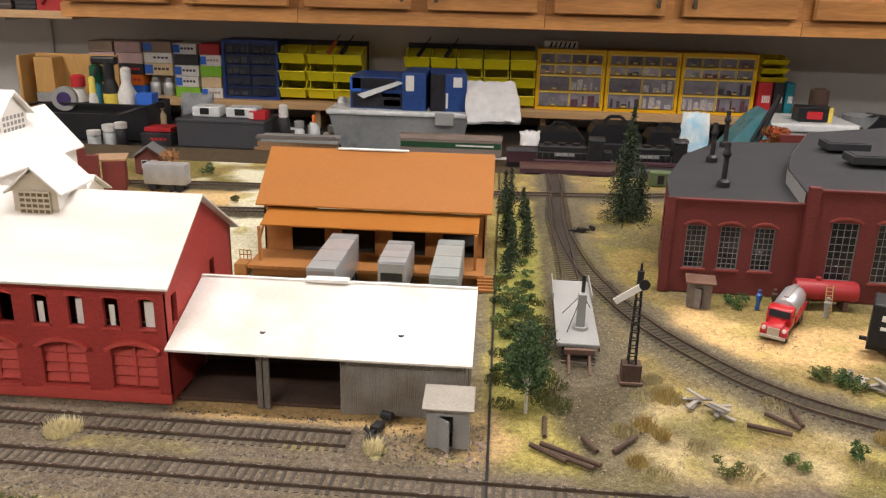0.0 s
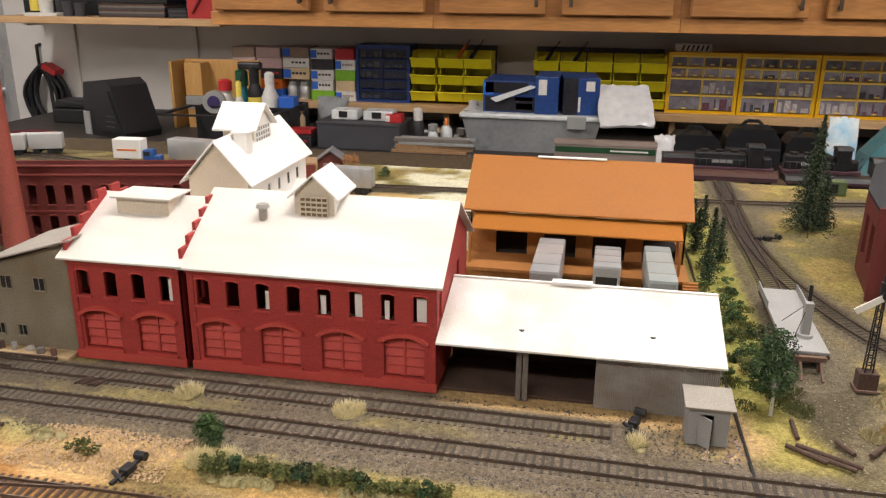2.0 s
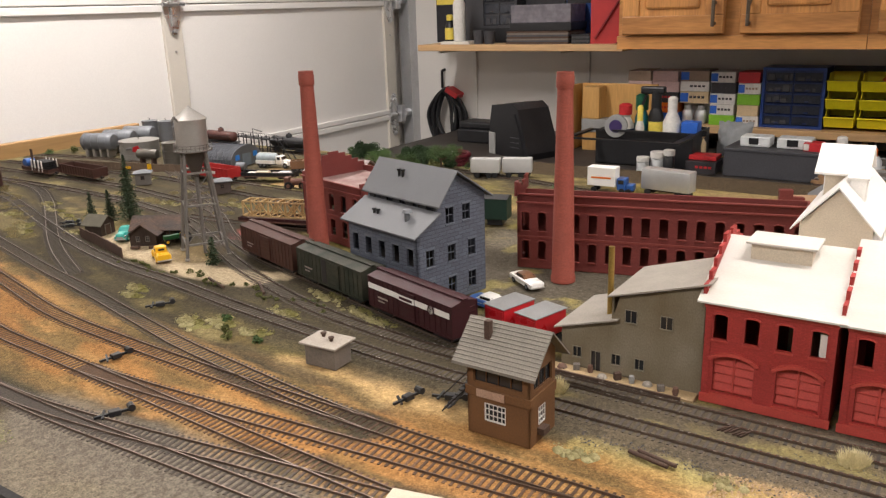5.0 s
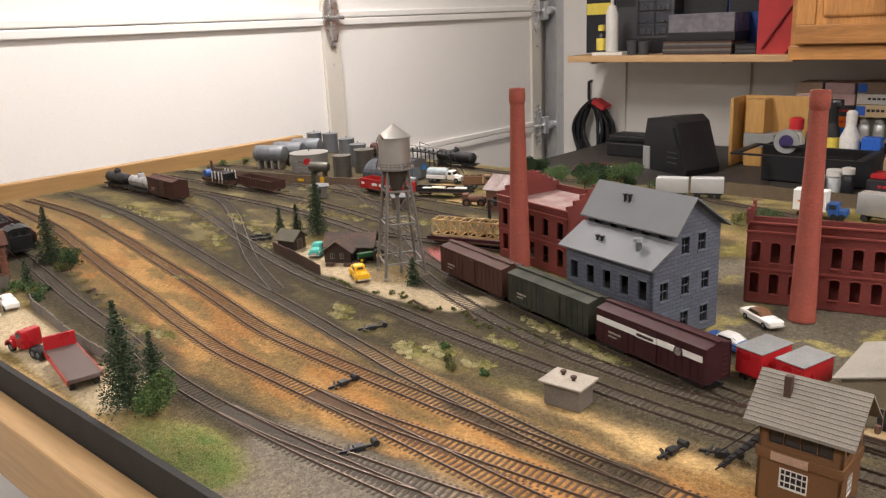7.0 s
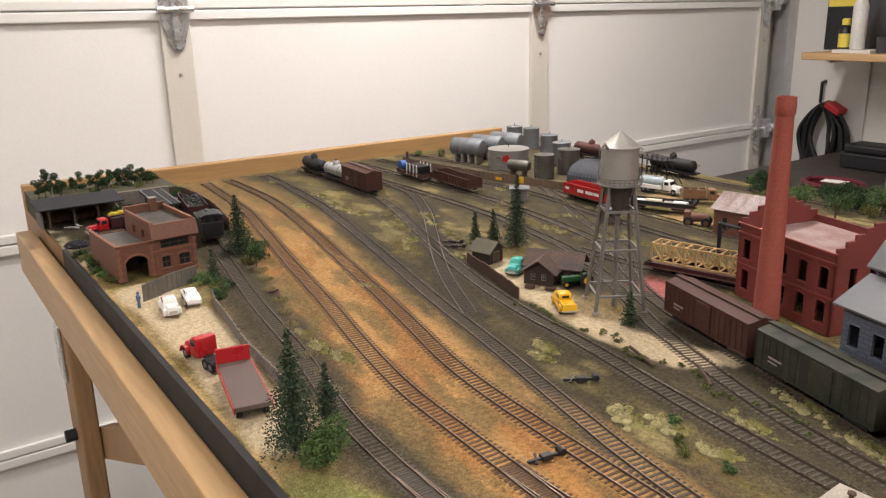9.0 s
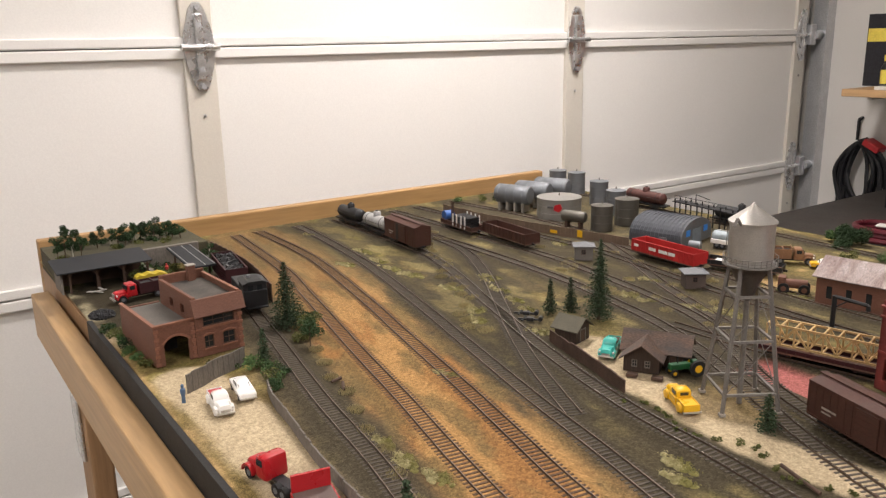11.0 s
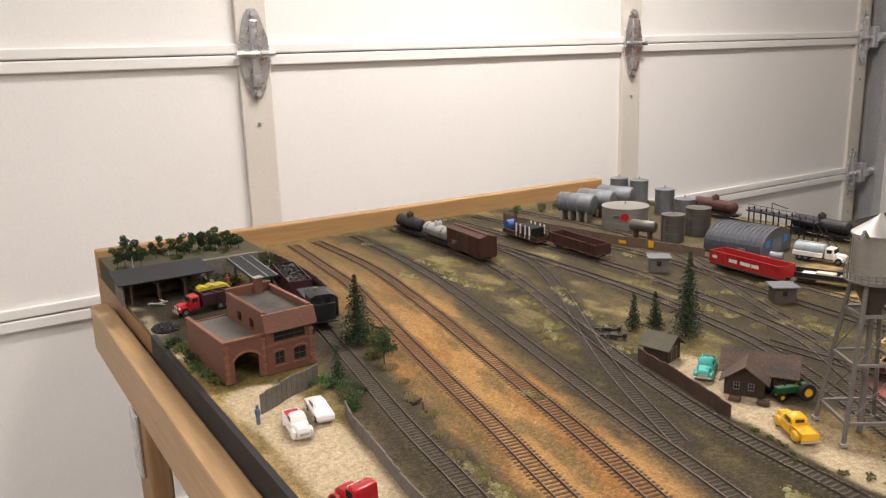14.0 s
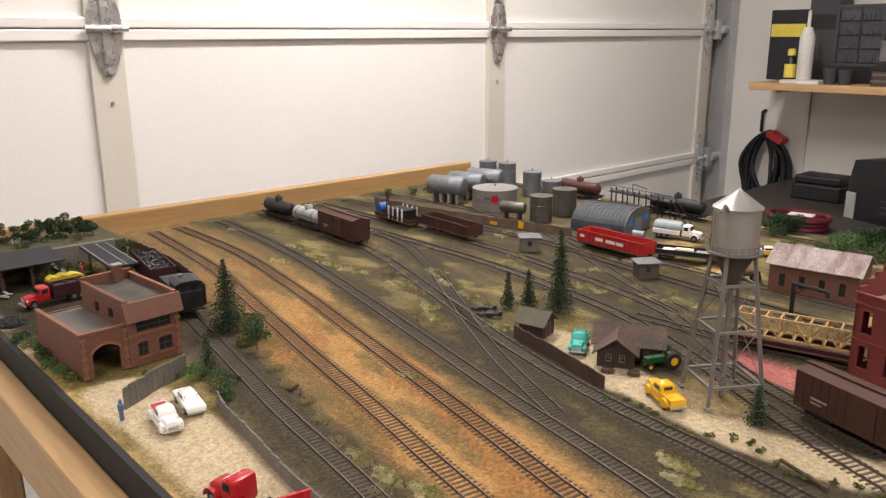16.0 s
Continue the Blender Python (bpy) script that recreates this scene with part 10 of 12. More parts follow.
M_SMOKE = mat("smoky_drawer_front", (0.035, 0.04, 0.055), 0.2, scale=40, vary=0.4, grain=150, bump=0.05, spec=0.6)
M_CLEARDR = mat("cloudy_drawer_front", (0.27, 0.25, 0.29), 0.22, scale=18, vary=0.16, grain=50, bump=0.05, spec=0.6, random_tint=0.45, second=(0.17, 0.155, 0.185))
M_TOTE = mat("cloudy_tote_plastic", (0.29, 0.30, 0.30), 0.3, scale=7, vary=0.10, grain=60, bump=0.0, second=(0.20, 0.21, 0.22))
M_LID = mat("pale_lid_plastic", (0.66, 0.68, 0.68), 0.3, scale=14, vary=0.1, grain=60, bump=0.03)
M_BLUEBOX = mat("blue_carton", (0.02, 0.06, 0.22), 0.35, scale=20, vary=0.2, grain=100, bump=0.02)
M_BLKBOX = mat("black_carton", (0.02, 0.02, 0.026), 0.35, scale=20, vary=0.3, grain=100, bump=0.02)
M_BAG = mat("milky_plastic_bag", (0.66, 0.66, 0.66), 0.18, scale=12, vary=0.10, grain=40, bump=0.05, spec=0.6)
M_PAPERW = mat("white_carton_print", (0.68, 0.66, 0.62), 0.5, scale=20, vary=0.08, grain=120)
M_BLKPL = mat("black_plastic", (0.014, 0.014, 0.016), 0.42, scale=20, vary=0.25, grain=200)
M_GREYCASE = mat("dark_grey_case", (0.055, 0.055, 0.062), 0.5, scale=15, vary=0.15, grain=200)
COLS = {"brown": (0.30, 0.21, 0.15), "white": (0.68, 0.65, 0.61), "black": (0.035, 0.032, 0.035), "orange": (0.75, 0.17, 0.02), "blue": (0.03, 0.13, 0.55),
        "green": (0.20, 0.45, 0.03), "red": (0.50, 0.025, 0.03), "beige": (0.62, 0.47, 0.28), "yellow": (0.78, 0.62, 0.10), "teal": (0.02, 0.20, 0.25), "sky": (0.22, 0.50, 0.72), "pink": (0.6, 0.42, 0.4)}


def tone(name):
    return mat("print_" + name, COLS[name], 0.45, scale=25, vary=0.1, grain=150, bump=0.03)


bt = thing("workbench", pose(0, 0, 0), "long dark workbench under the wall cabinets", "workbench")
part("bench_top", Geo().box(-2.3, 3.2, 1.90, WALL_Y, BENCH_Z - 0.035, BENCH_Z, c=0.004), M_BENCH, bt)
for x in (-2.2, -0.8, 0.7, 2.2):
    part("leg", Geo().box(x, x + 0.08, 1.95, 2.03, FLOOR_Z, BENCH_Z - 0.035), M_LEG, bt)
    part("leg", Geo().box(x, x + 0.08, 3.1, 3.18, FLOOR_Z, BENCH_Z - 0.035), M_LEG, bt)
sb = thing("bench_shelf", pose(0, 0, 0), "narrow pine shelf standing along the bench wall", "shelf")
part("board", Geo().box(-1.47, 1.02, 2.96, WALL_Y, -0.147, SHELF_Z, c=0.003), M_PINE, sb)
for x in (-1.45, -0.62, 0.2, 0.99):
    part("support", Geo().box(x, x + 0.02, 3.0, WALL_Y, BENCH_Z, -0.147), M_PINE, sb)


def carton(x0, x1, z0, z1, base, patch, bar, label, y=3.0, d=0.12):
    """A small printed carton, seen from its end."""
    c = thing("carton", pose(x0, y, z0), label, "box", "hardware cartons")
    w, h = x1 - x0, z1 - z0
    part("body", Geo().box(0.001, w - 0.001, 0, d, 0, h - 0.001, c=0.0015), tone(base), c)
    if patch:
        part("printed_patch", Geo().box(0.002, w * 0.30, -0.0008, 0, h * 0.12, h * 0.85), tone(patch), c)
    if bar:
        for k in range(4):
            part("printed_bar", Geo().box(w * (0.34 + 0.14 * k), w * (0.44 + 0.14 * k), -0.0008, 0, h * 0.42, h * 0.62), tone(bar), c)


STACKS = [(-1.454, -1.358, "white beige white pink brown", "", "red"), (-1.356, -1.253, "blue orange black pink pink", "", "red"),
          (-1.249, -1.142, "", "", ""), (-1.138, -1.045, "green white white black white", "blue", "black"), (-1.041, -0.960, "white beige green white red", "blue", "brown")]
for x0, x1, names, patch, bar in STACKS:
    zz = SHELF_Z
    for i, nm in enumerate(names.split()):
        hh = 0.039 if i else 0.037
        carton(x0 + 0.002 * (i % 2), x1 - 0.004 * (i % 3 == 1), zz, zz + hh, nm, patch if nm == "white" else "", bar if nm in ("white", "black", "orange") else "", "small %s printed cardboard hardware box in a stack" % nm)
        zz += hh
for i, (z0, z1, nm, pt) in enumerate(((-0.044, 0.0, "beige", "blue"), (0.0, 0.037, "white", ""), (0.037, 0.076, "brown", "blue"))):
    carton(-1.249, -1.142, z0, z1, nm, pt, "black" if nm != "brown" else "", "small %s printed cardboard hardware box in a stack" % nm)
carton(-1.249, -1.142, SHELF_Z, -0.0445, "white", "", "", "white cardboard box behind two silver cans", 3.06, 0.1)
for x in (-1.222, -1.172):
    can = thing("spray_can", pose(x, 3.025, SHELF_Z), "short silver can with a grey domed cap", "can", "silver cans")
    part("body", Geo().lathe([(0.019, 0), (0.020, 0.002), (0.020, 0.044), (0.016, 0.050)], 18), M_SILVER, can, smooth=True)
    part("cap", Geo().lathe([(0.014, 0.050), (0.014, 0.062), (0.008, 0.069)], 16), M_GREYPAINT, can, smooth=True)


GOODS = [mat("goods_" + nm, c, 0.5, scale=90, vary=0.35, grain=200) for nm, c in (("white", (0.50, 0.46, 0.45)), ("pink", (0.36, 0.22, 0.22)), ("tan", (0.34, 0.24, 0.15)), ("grey", (0.20, 0.19, 0.20)), ("plum", (0.13, 0.05, 0.07)), ("dark", (0.06, 0.055, 0.06)))]


def drawer_cabinet(x0, x1, z0, z1, rows, frame_mat, front_mat, rim_mat, name_label, y=3.0, d=0.15):
    c = thing("drawer_cabinet", pose(x0, y, z0), name_label, "drawer cabinet")
    w, h, e = x1 - x0, z1 - z0, 0.010
    part("frame", Geo().wall(w, h, 0.02, [(e, w - e, e, h - e)]).box(0.0, w, 0.02, d, 0, h), frame_mat, c)
    z = h - e
    for n, hh in rows:
        hh = hh * (h - 2 * e)
        for k in range(n):
            a, b = e + (w - 2 * e) * k / n, e + (w - 2 * e) * (k + 1) / n
            dr = part("drawer", Geo().box(a + 0.002, b - 0.002, 0.006, 0.018, z - hh + 0.002, z - 0.002, c=0.001), front_mat, c)
            part("rim", Geo().box(a + 0.001, b - 0.001, 0.002, 0.006, z - 0.007, z - 0.001).box(a + 0.001, a + 0.003, 0.003, 0.006, z - hh + 0.001, z - 0.007).box(b - 0.003, b - 0.001, 0.003, 0.006, z - hh + 0.001, z - 0.007), rim_mat, dr)
            rd = random.Random(int(1000 * (x0 + 3)) + 37 * k + int(1e4 * z))
            if rd.random() < 0.75:
                gx, gm = a + 0.004 + rd.uniform(0, 0.01), GOODS[rd.randrange(len(GOODS))] if front_mat is not M_SMOKE else M_GREYCASE
                while gx < b - 0.012:
                    gw = min(rd.uniform(0.006, 0.024), b - 0.004 - gx)
                    part("small_part", Geo().box(gx, gx + gw, 0.0036, 0.006, z - hh + 0.0035, z - hh + 0.0035 + (hh - 0.013) * rd.uniform(0.25, 0.95), c=0.0008), gm, dr)
                    gx += gw + rd.uniform(0.002, 0.016)
            part("pull", Geo().box((a + b) / 2 - 0.007, (a + b) / 2 + 0.007, -0.002, 0.006, z - hh + 0.006, z - hh + 0.010), rim_mat, dr)
        z -= hh


drawer_cabinet(-0.957, -0.750, SHELF_Z, 0.090, [(2, 0.2)] * 5, mat("cobalt_cabinet_plastic", (0.016, 0.045, 0.19), 0.4, scale=15, vary=0.15, grain=200, bump=0.03), M_SMOKE, M_NAVY, "navy blue cabinet of smoky plastic drawers")
M_RIMY = mat("pale_yellow_rim", (0.85, 0.60, 0.13), 0.35, vary=0.08, bump=0.02)
for x0, x1 in ((0.178, 0.418), (0.422, 0.676), (0.680, 0.938)):
    drawer_cabinet(x0, x1, SHELF_Z, 0.090, [(4, 0.2), (4, 0.2), (2, 0.3), (2, 0.3)], M_FRAMEY, M_CLEARDR, M_RIMY, "amber framed cabinet of cloudy parts drawers")


def parts_bin(x, z, w, h, d=0.11, fill=None):
    b = thing("parts_bin", pose(x, 3.0, z), "open yellow plastic stacking bin with small parts", "storage bin", "yellow stacking bins")
    t = 0.003
    g = Geo().box(t, w - t, 0, d, 0, t).box(t, w - t, d - t, d, t, h)
    for xx in (0, w - t):
        g.prism([(0.0, 0.0), (-0.022, h * 0.62), (0.016, h * 0.66), (0.028, h), (d, h), (d, 0)], xx, xx + t, Matrix(((0, 1, 0, 0), (1, 0, 0, 0), (0, 0, 1, 0), (0, 0, 0, 1))))
    part("shell", g, M_BINY, b)
    part("front_lip", Geo().prism([(0.0, 0.0), (-0.022, h * 0.60), (-0.019, h * 0.62), (0.003, 0.0)], 0.0, w, Matrix(((0, 1, 0, 0), (1, 0, 0, 0), (0, 0, 1, 0), (0, 0, 0, 1)))).box(-0.002, w + 0.002, -0.025, -0.019, h * 0.56, h * 0.63, c=0.001), M_BINY, b)
    part("bin_filling", Geo().box(t, w - t, 0.0, d - t, t, h * 0.45), M_BLKPL if fill is None else fill, b)


for r in range(3):
    for k, x in enumerate((-0.744, -0.640, -0.545)):
        parts_bin(x, 0.014 - 0.061 * r, 0.092 if k < 2 else 0.100, 0.058)
for r in range(3):
    for k in range(5):
        parts_bin(-0.290 + 0.094 * k, 0.014 - 0.062 * r, 0.088, 0.059)
for x0, x1 in ((-0.746, -0.44), (-0.292, 0.172)):
    rk = thing("bin_rack", pose(x0, 3.125, SHELF_Z), "grey louvred panel holding stacking bins", "rack", "bin racks")
    part("panel", Geo().box(0, x1 - x0, 0, 0.006, 0, 0.21), M_GREYCASE, rk)


def bottle(x, y, z, r, h, body, cap, label, group="", cap_r=0.45, cap_h=0.22, band=None):
    b = thing("bottle", pose(x, y, z), label, "bottle", group)
    part("body", Geo().lathe([(r * 0.92, 0), (r, 0.004), (r, h * 0.62), (r * 0.55, h * 0.76), (r * cap_r, h * (1 - cap_h))], 18), body, b, smooth=True)
    part("cap", Geo().lathe([(r * cap_r * 1.1, h * (1 - cap_h)), (r * cap_r * 1.1, h * 0.97), (r * cap_r * 0.6, h)], 14), cap, b, smooth=True)
    if band:
        part("label_band", Geo().cyl(0, 0, h * 0.15, h * 0.55, r * 1.01, n=18, cap=False), band, b, smooth=True)


def closed_tube(pts, r, n=8):
    """One unbroken tube round a closed line."""
    v, f, m = [], [], len(pts)
    for i in range(m):
        p, way = Vector(pts[i]), (Vector(pts[(i + 1) % m]) - Vector(pts[i - 1])).normalized()
        side = way.cross(Vector((0.31, 0.95, 0.11))).normalized()
        up = side.cross(way)
        for k in range(n):
            a = 2 * math.pi * k / n
            v.append(p + side * (r * math.cos(a)) + up * (r * math.sin(a)))
    for i in range(m):
        for k in range(n):
            f.append((i * n + k, i * n + (k + 1) % n, (i + 1) % m * n + (k + 1) % n, (i + 1) % m * n + k))
    return Geo().add(v, f)


# ---- on the bench: bin of sprays, boards, cases ----
bb = thing("storage_tub", pose(-1.434, 2.60, BENCH_Z), "open black plastic tub full of bottles", "storage tub")
tub = Geo()
for a, b_, c_, d_ in ((0.02, 0.36, 0.0, 0.004), (0.02, 0.36, 0.186, 0.19), (0.02, 0.024, 0.004, 0.186), (0.356, 0.36, 0.004, 0.186)):
    tub.box(a, b_, c_, d_, 0, 0.118)
tub.box(0.02, 0.36, 0, 0.19, 0.0, 0.004)
part("shell", tub, M_BLKPL, bb)
part("rim", Geo().wall(0.38, 0.21, 0.006, [(0.02, 0.36, 0.01, 0.2)], pose(0, -0.01, 0.118, 90, 0, 0) @ pose(0, 0, 0)), M_BLKPL, bb)
bottle(-1.235, 2.70, BENCH_Z + 0.005, 0.026, 0.25, M_BLKPL, M_BLKPL, "black spray bottle with a yellow band", "sprays", 0.6, 0.3, tone("yellow"))
part_ob = thing("trigger_head", pose(-1.235, 2.70, 0.02), "black trigger head of a spray bottle", "spray head")
part("nozzle", Geo().box(-0.055, 0.03, -0.014, 0.014, 0.0, 0.026, c=0.006), M_BLKPL, part_ob)
part("trigger", Geo().beam((-0.035, 0, 0.0), (-0.05, 0, -0.04), 0.008), M_BLKPL, part_ob)
bottle(-1.175, 2.69, BENCH_Z + 0.005, 0.030, 0.225, M_PAPERW, M_PAPERW, "tall white plastic bottle in a tub", "sprays", 0.5, 0.2)
bottle(-1.277, 2.66, BENCH_Z + 0.005, 0.015, 0.195, tone("white"), tone("yellow"), "slim white and red bottle with yellow cap", "sprays", 0.6, 0.3, tone("red"))
bottle(-1.345, 2.70, BENCH_Z + 0.005, 0.030, 0.195, tone("white"), tone("red"), "white bottle with a blue label and a red cap", "sprays", 0.7, 0.2, M_NAVY)
bottle(-1.300, 2.74, BENCH_Z + 0.005, 0.024, 0.225, tone("teal"), mat("dark_green_cap", (0.01, 0.10, 0.05), 0.4), "green bottle with a dark green cap", "sprays", 0.85, 0.25)
carton(-1.135, -1.078, BENCH_Z + 0.005, -0.065, "blue", "", "", "bright blue packet standing in a black tub", 2.66, 0.05)
tp = thing("tape_roll", pose(-1.338, 2.595, -0.080, 90, 0, 12), "grey and purple roll of tape", "tape")
part("roll", Geo().lathe([(0.020, -0.012), (0.038, -0.012), (0.038, 0.012), (0.020, 0.012)], 26), M_GREYPAINT, tp, smooth=True)
part("core", Geo().lathe([(0.010, -0.010), (0.022, -0.010), (0.022, 0.013), (0.010, 0.013)], 22), mat("purple_core", (0.05, 0.03, 0.12), 0.5), tp, smooth=True)
pl = thing("plywood_crate", pose(0, 0, 0), "golden plywood crate leaning by the wall", "crate")
part("back_panel", Geo().box(-1.60, -1.30, 2.90, 2.912, BENCH_Z, 0.032, c=0.002), M_PLY, pl)
part("side_panel", Geo().box(-1.612, -1.600, 2.80, 2.912, BENCH_Z, 0.030, c=0.002), M_PLY, pl)
part("front_block", Geo().box(-1.568, -1.50, 2.83, 2.90, -0.095, 0.024, c=0.002), M_PLY, pl)
part("front_block", Geo().box(-1.566, -1.502, 2.83, 2.90, BENCH_Z, -0.145, c=0.002), M_PLY, pl)
part("grey_strip", Geo().box(-1.568, -1.46, 2.824, 2.90, -0.144, -0.096, c=0.002), M_GREYPAINT, pl)
GREENERY = []
bc = thing("tool_case", pose(-1.760, 2.58, BENCH_Z, 0, 0, -24) @ Matrix.Scale(1.12, 4), "black hard plastic tool case standing upright", "tool case")
part("shell", Geo().prism([(-0.085, 0.0), (-0.095, 0.10), (-0.080, 0.165), (0.030, 0.178), (0.060, 0.16), (0.115, 0.02), (0.110, 0.0)], 0, 0.13), M_BLKPL, bc)
part("front_recess", Geo().prism([(0.0, 0.02), (0.02, 0.14), (0.05, 0.145), (0.100, 0.02)], -0.006, 0.0), M_BLKPL, bc)
for k in range(3):
    part("label_strip", Geo().box(0.030, 0.075, -0.0085, -0.006, 0.035 + 0.016 * k, 0.038 + 0.016 * k), M_GREYCASE, bc)
part("latch", Geo().box(-0.094, -0.06, -0.006, 0.0, 0.0, 0.075, c=0.003), M_GREYPAINT, bc)
lc = thing("low_black_case", pose(-2.12, 2.80, BENCH_Z), "low black plastic case on the bench", "case")
part("base", Geo().box(0, 0.17, 0, 0.12, 0, 0.055, c=0.006), M_BLKPL, lc)
part("lid", Geo().box(0.005, 0.165, 0.01, 0.12, 0.055, 0.085, c=0.008), M_BLKPL, lc)
M_REDHOSE = mat("maroon_hose", (0.10, 0.010, 0.018), 0.4, scale=15, vary=0.2)
rc = thing("coiled_air_hose", pose(-1.895, 2.36, BENCH_Z), "maroon rubber air hose coiled behind the layout", "hose")
for k in range(3):
    r0, zz = 0.088 - 0.004 * (k % 2), 0.010 + 0.0135 * k
    flat = [(r0 * math.cos(a) + 0.004 * k, r0 * 0.8 * math.sin(a), zz) for a in [2 * math.pi * i / 40 for i in range(40)]]
    part("air_loop", closed_tube(flat, 0.0085), M_REDHOSE, rc, smooth=True)
solo("paper_label", Geo().box(-0.035, 0.035, -0.02, 0.02, 0, 0.003, c=0.001), M_PAPERW, "white card lying on a coiled hose", "card", pose(-1.87, 2.34, BENCH_Z + 0.0462, 0, 0, 10))
for x, y, q, n in ((-1.49, 1.418, 0.026, 12), (-1.52, 1.425, 0.018, 8), (-1.345, 1.405, 0.026, 12), (-1.30, 1.39, 0.030, 14), (-1.265, 1.40, 0.022, 9), (-1.37, 1.42, 0.020, 8), (-1.235, 1.385, 0.016, 7)):
    GREENERY.append((x, y, q, n))
hose = thing("coiled_hose", pose(-2.396, 3.165, -0.17), "black coiled hose with a red tie hanging on the wall", "hose")


rh = random.Random(31)
for k in range(11):
    n = 36
    sx, top, low = 0.040 + 0.0062 * k, 0.128 + 0.003 * (k % 4), 0.105 + 0.0115 * k
    dx, dy, sway = rh.uniform(-0.012, 0.012), 0.011 * (k % 4) - 0.02, rh.uniform(-0.03, 0.03)
    ring = []
    for i in range(n):
        a = 2 * math.pi * i / n
        c, q = math.cos(a), math.sin(a)
        wide = sx * (1.0 - 0.45 * max(0, q) ** 2)
        ring.append((wide * c + dx + (sway * q if q < 0 else 0), dy + 0.006 * math.sin(3 * a + k), (top if q > 0 else low) * q))
    part("loop", closed_tube(ring, 0.0078), M_BLKPL, hose, smooth=True)
part("tail", Geo().rod((-0.075, -0.01, 0.0), (-0.092, -0.01, -0.215), 0.008, 7).rod((-0.055, -0.02, -0.05), (-0.066, -0.02, -0.23), 0.008, 7), M_BLKPL, hose, smooth=True)
part("tie", Geo().box(-0.040, 0.030, -0.035, 0.03, -0.010, 0.016, pose(0.040, 0, 0.112, 0, 28, 0), c=0.005), tone("red"), hose, "red strap")
part("hook", Geo().rod((-0.05, 0.03, 0.13), (-0.05, 0.03, 0.21), 0.007).rod((-0.05, 0.03, 0.21), (-0.05, 0.08, 0.22), 0.007), M_BLKPL, hose)

for i, (x, y, q, n) in enumerate(GREENERY):
    bushy(x, y, clump(800 + i, q, q * 1.1, n), 800 + i, (M_LEAFD, M_LEAF, M_LEAFD)[i % 3], "shrub", "green leafy model shrub at the rear edge of the layout", group="shrubs on the rear edge", dens=2.2, size=0.0030)

gb = thing("grey_box", pose(-0.963, 2.56, BENCH_Z, 0, 0, -2), "long dark grey metal box on the bench", "box")
part("body", Geo().box(0, 0.285, 0, 0.16, 0, 0.088, c=0.004), M_GREYCASE, gb)
part("lid_edge", Geo().box(-0.002, 0.287, -0.002, 0.162, 0.080, 0.090, c=0.002), M_GREYCASE, gb)
for x0, x1 in ((-0.925, -0.835), (-0.815, -0.715)):
    cl = thing("clamshell_pack", pose(x0, 2.60, BENCH_Z + 0.091), "clear plastic blister pack with a dark insert", "package", "blister packs")
    part("tray", Geo().box(0, x1 - x0, 0, 0.07, 0, 0.032, c=0.004), M_LID, cl)
    part("insert", Geo().box((x1 - x0) * 0.3, (x1 - x0) * 0.62, -0.002, 0, 0.008, 0.028), M_BLKPL, cl)
carton(-0.735, -0.680, BENCH_Z + 0.0905, -0.098, "red", "white", "", "red and white packet lying on a grey box", 2.58, 0.05)
carton(-0.655, -0.600, BENCH_Z + 0.0, -0.185, "white", "blue", "brown", "low white packet on the bench", 2.53, 0.05)
for i in range(24):
    a = random.Random(70 + i)
    solo("wood_strip", Geo().box(0, 0.235, 0, 0.018, 0, 0.008, c=0.0008), (M_WOODOLD, M_LEG, M_BROWNWOOD, M_GREYPAINT)[a.randrange(4)], "thin scrap strip of wood stacked on the bench", "wood strip", pose(-0.672 + a.uniform(-0.02, 0.02), 2.43 + 0.021 * (i % 3), BENCH_Z + 0.0085 * (i // 3), 0, 0, a.uniform(-2, 2)), group="wood scraps")
for i in range(5):
    a = random.Random(90 + i)
    solo("wood_strip", Geo().box(0, 0.42, 0, 0.03, 0, 0.008, c=0.0008), (M_LEG, M_BROWNWOOD)[i % 2], "thin scrap strip of wood stacked on the bench", "wood strip", pose(-0.90 + 0.1 * i, 2.06 + 0.03 * i, BENCH_Z, 0, 0, a.uniform(-4, 4)), group="wood scraps")
bottle(-0.635, 2.63, BENCH_Z, 0.020, 0.135, tone("black"), M_PAPERW, "dark paint bottle with a white cap", "bench bottles", 0.7, 0.3)
bottle(-0.585, 2.63, BENCH_Z, 0.016, 0.085, M_LID, M_GREYPAINT, "small clear jar with a grey cap", "bench bottles", 0.9, 0.25)
bottle(-0.545, 2.66, BENCH_Z, 0.020, 0.100, M_LID, tone("orange"), "squat glue bottle with an orange tip", "bench bottles", 0.25, 0.35)
bottle(-0.475, 2.78, BENCH_Z, 0.020, 0.145, M_GREYCASE, M_PAPERW, "dark paint bottle with a white cap", "bench bottles", 0.7, 0.25)
bottle(-0.272, 2.97, SHELF_Z, 0.013, 0.115, M_PAPERW, tone("blue"), "tall white bottle with a blue cap", "bench bottles", 0.6, 0.2)
bottle(-1.205, 2.50, BENCH_Z, 0.020, 0.055, M_LID, M_PAPERW, "squat clear jar with a white lid", "bench jars", 0.95, 0.3)
bottle(-1.165, 2.53, BENCH_Z, 0.024, 0.070, M_LID, M_PAPERW, "squat clear jar with a white lid", "bench jars", 0.95, 0.3)
bottle(-1.125, 2.52, BENCH_Z, 0.018, 0.080, M_BLKPL, M_PAPERW, "black jar with a white lid", "bench jars", 0.95, 0.25)
bottle(-1.085, 2.72, BENCH_Z, 0.022, 0.115, tone("beige"), M_BLKPL, "jar with a cream label and black lid", "bench jars", 0.95, 0.15)
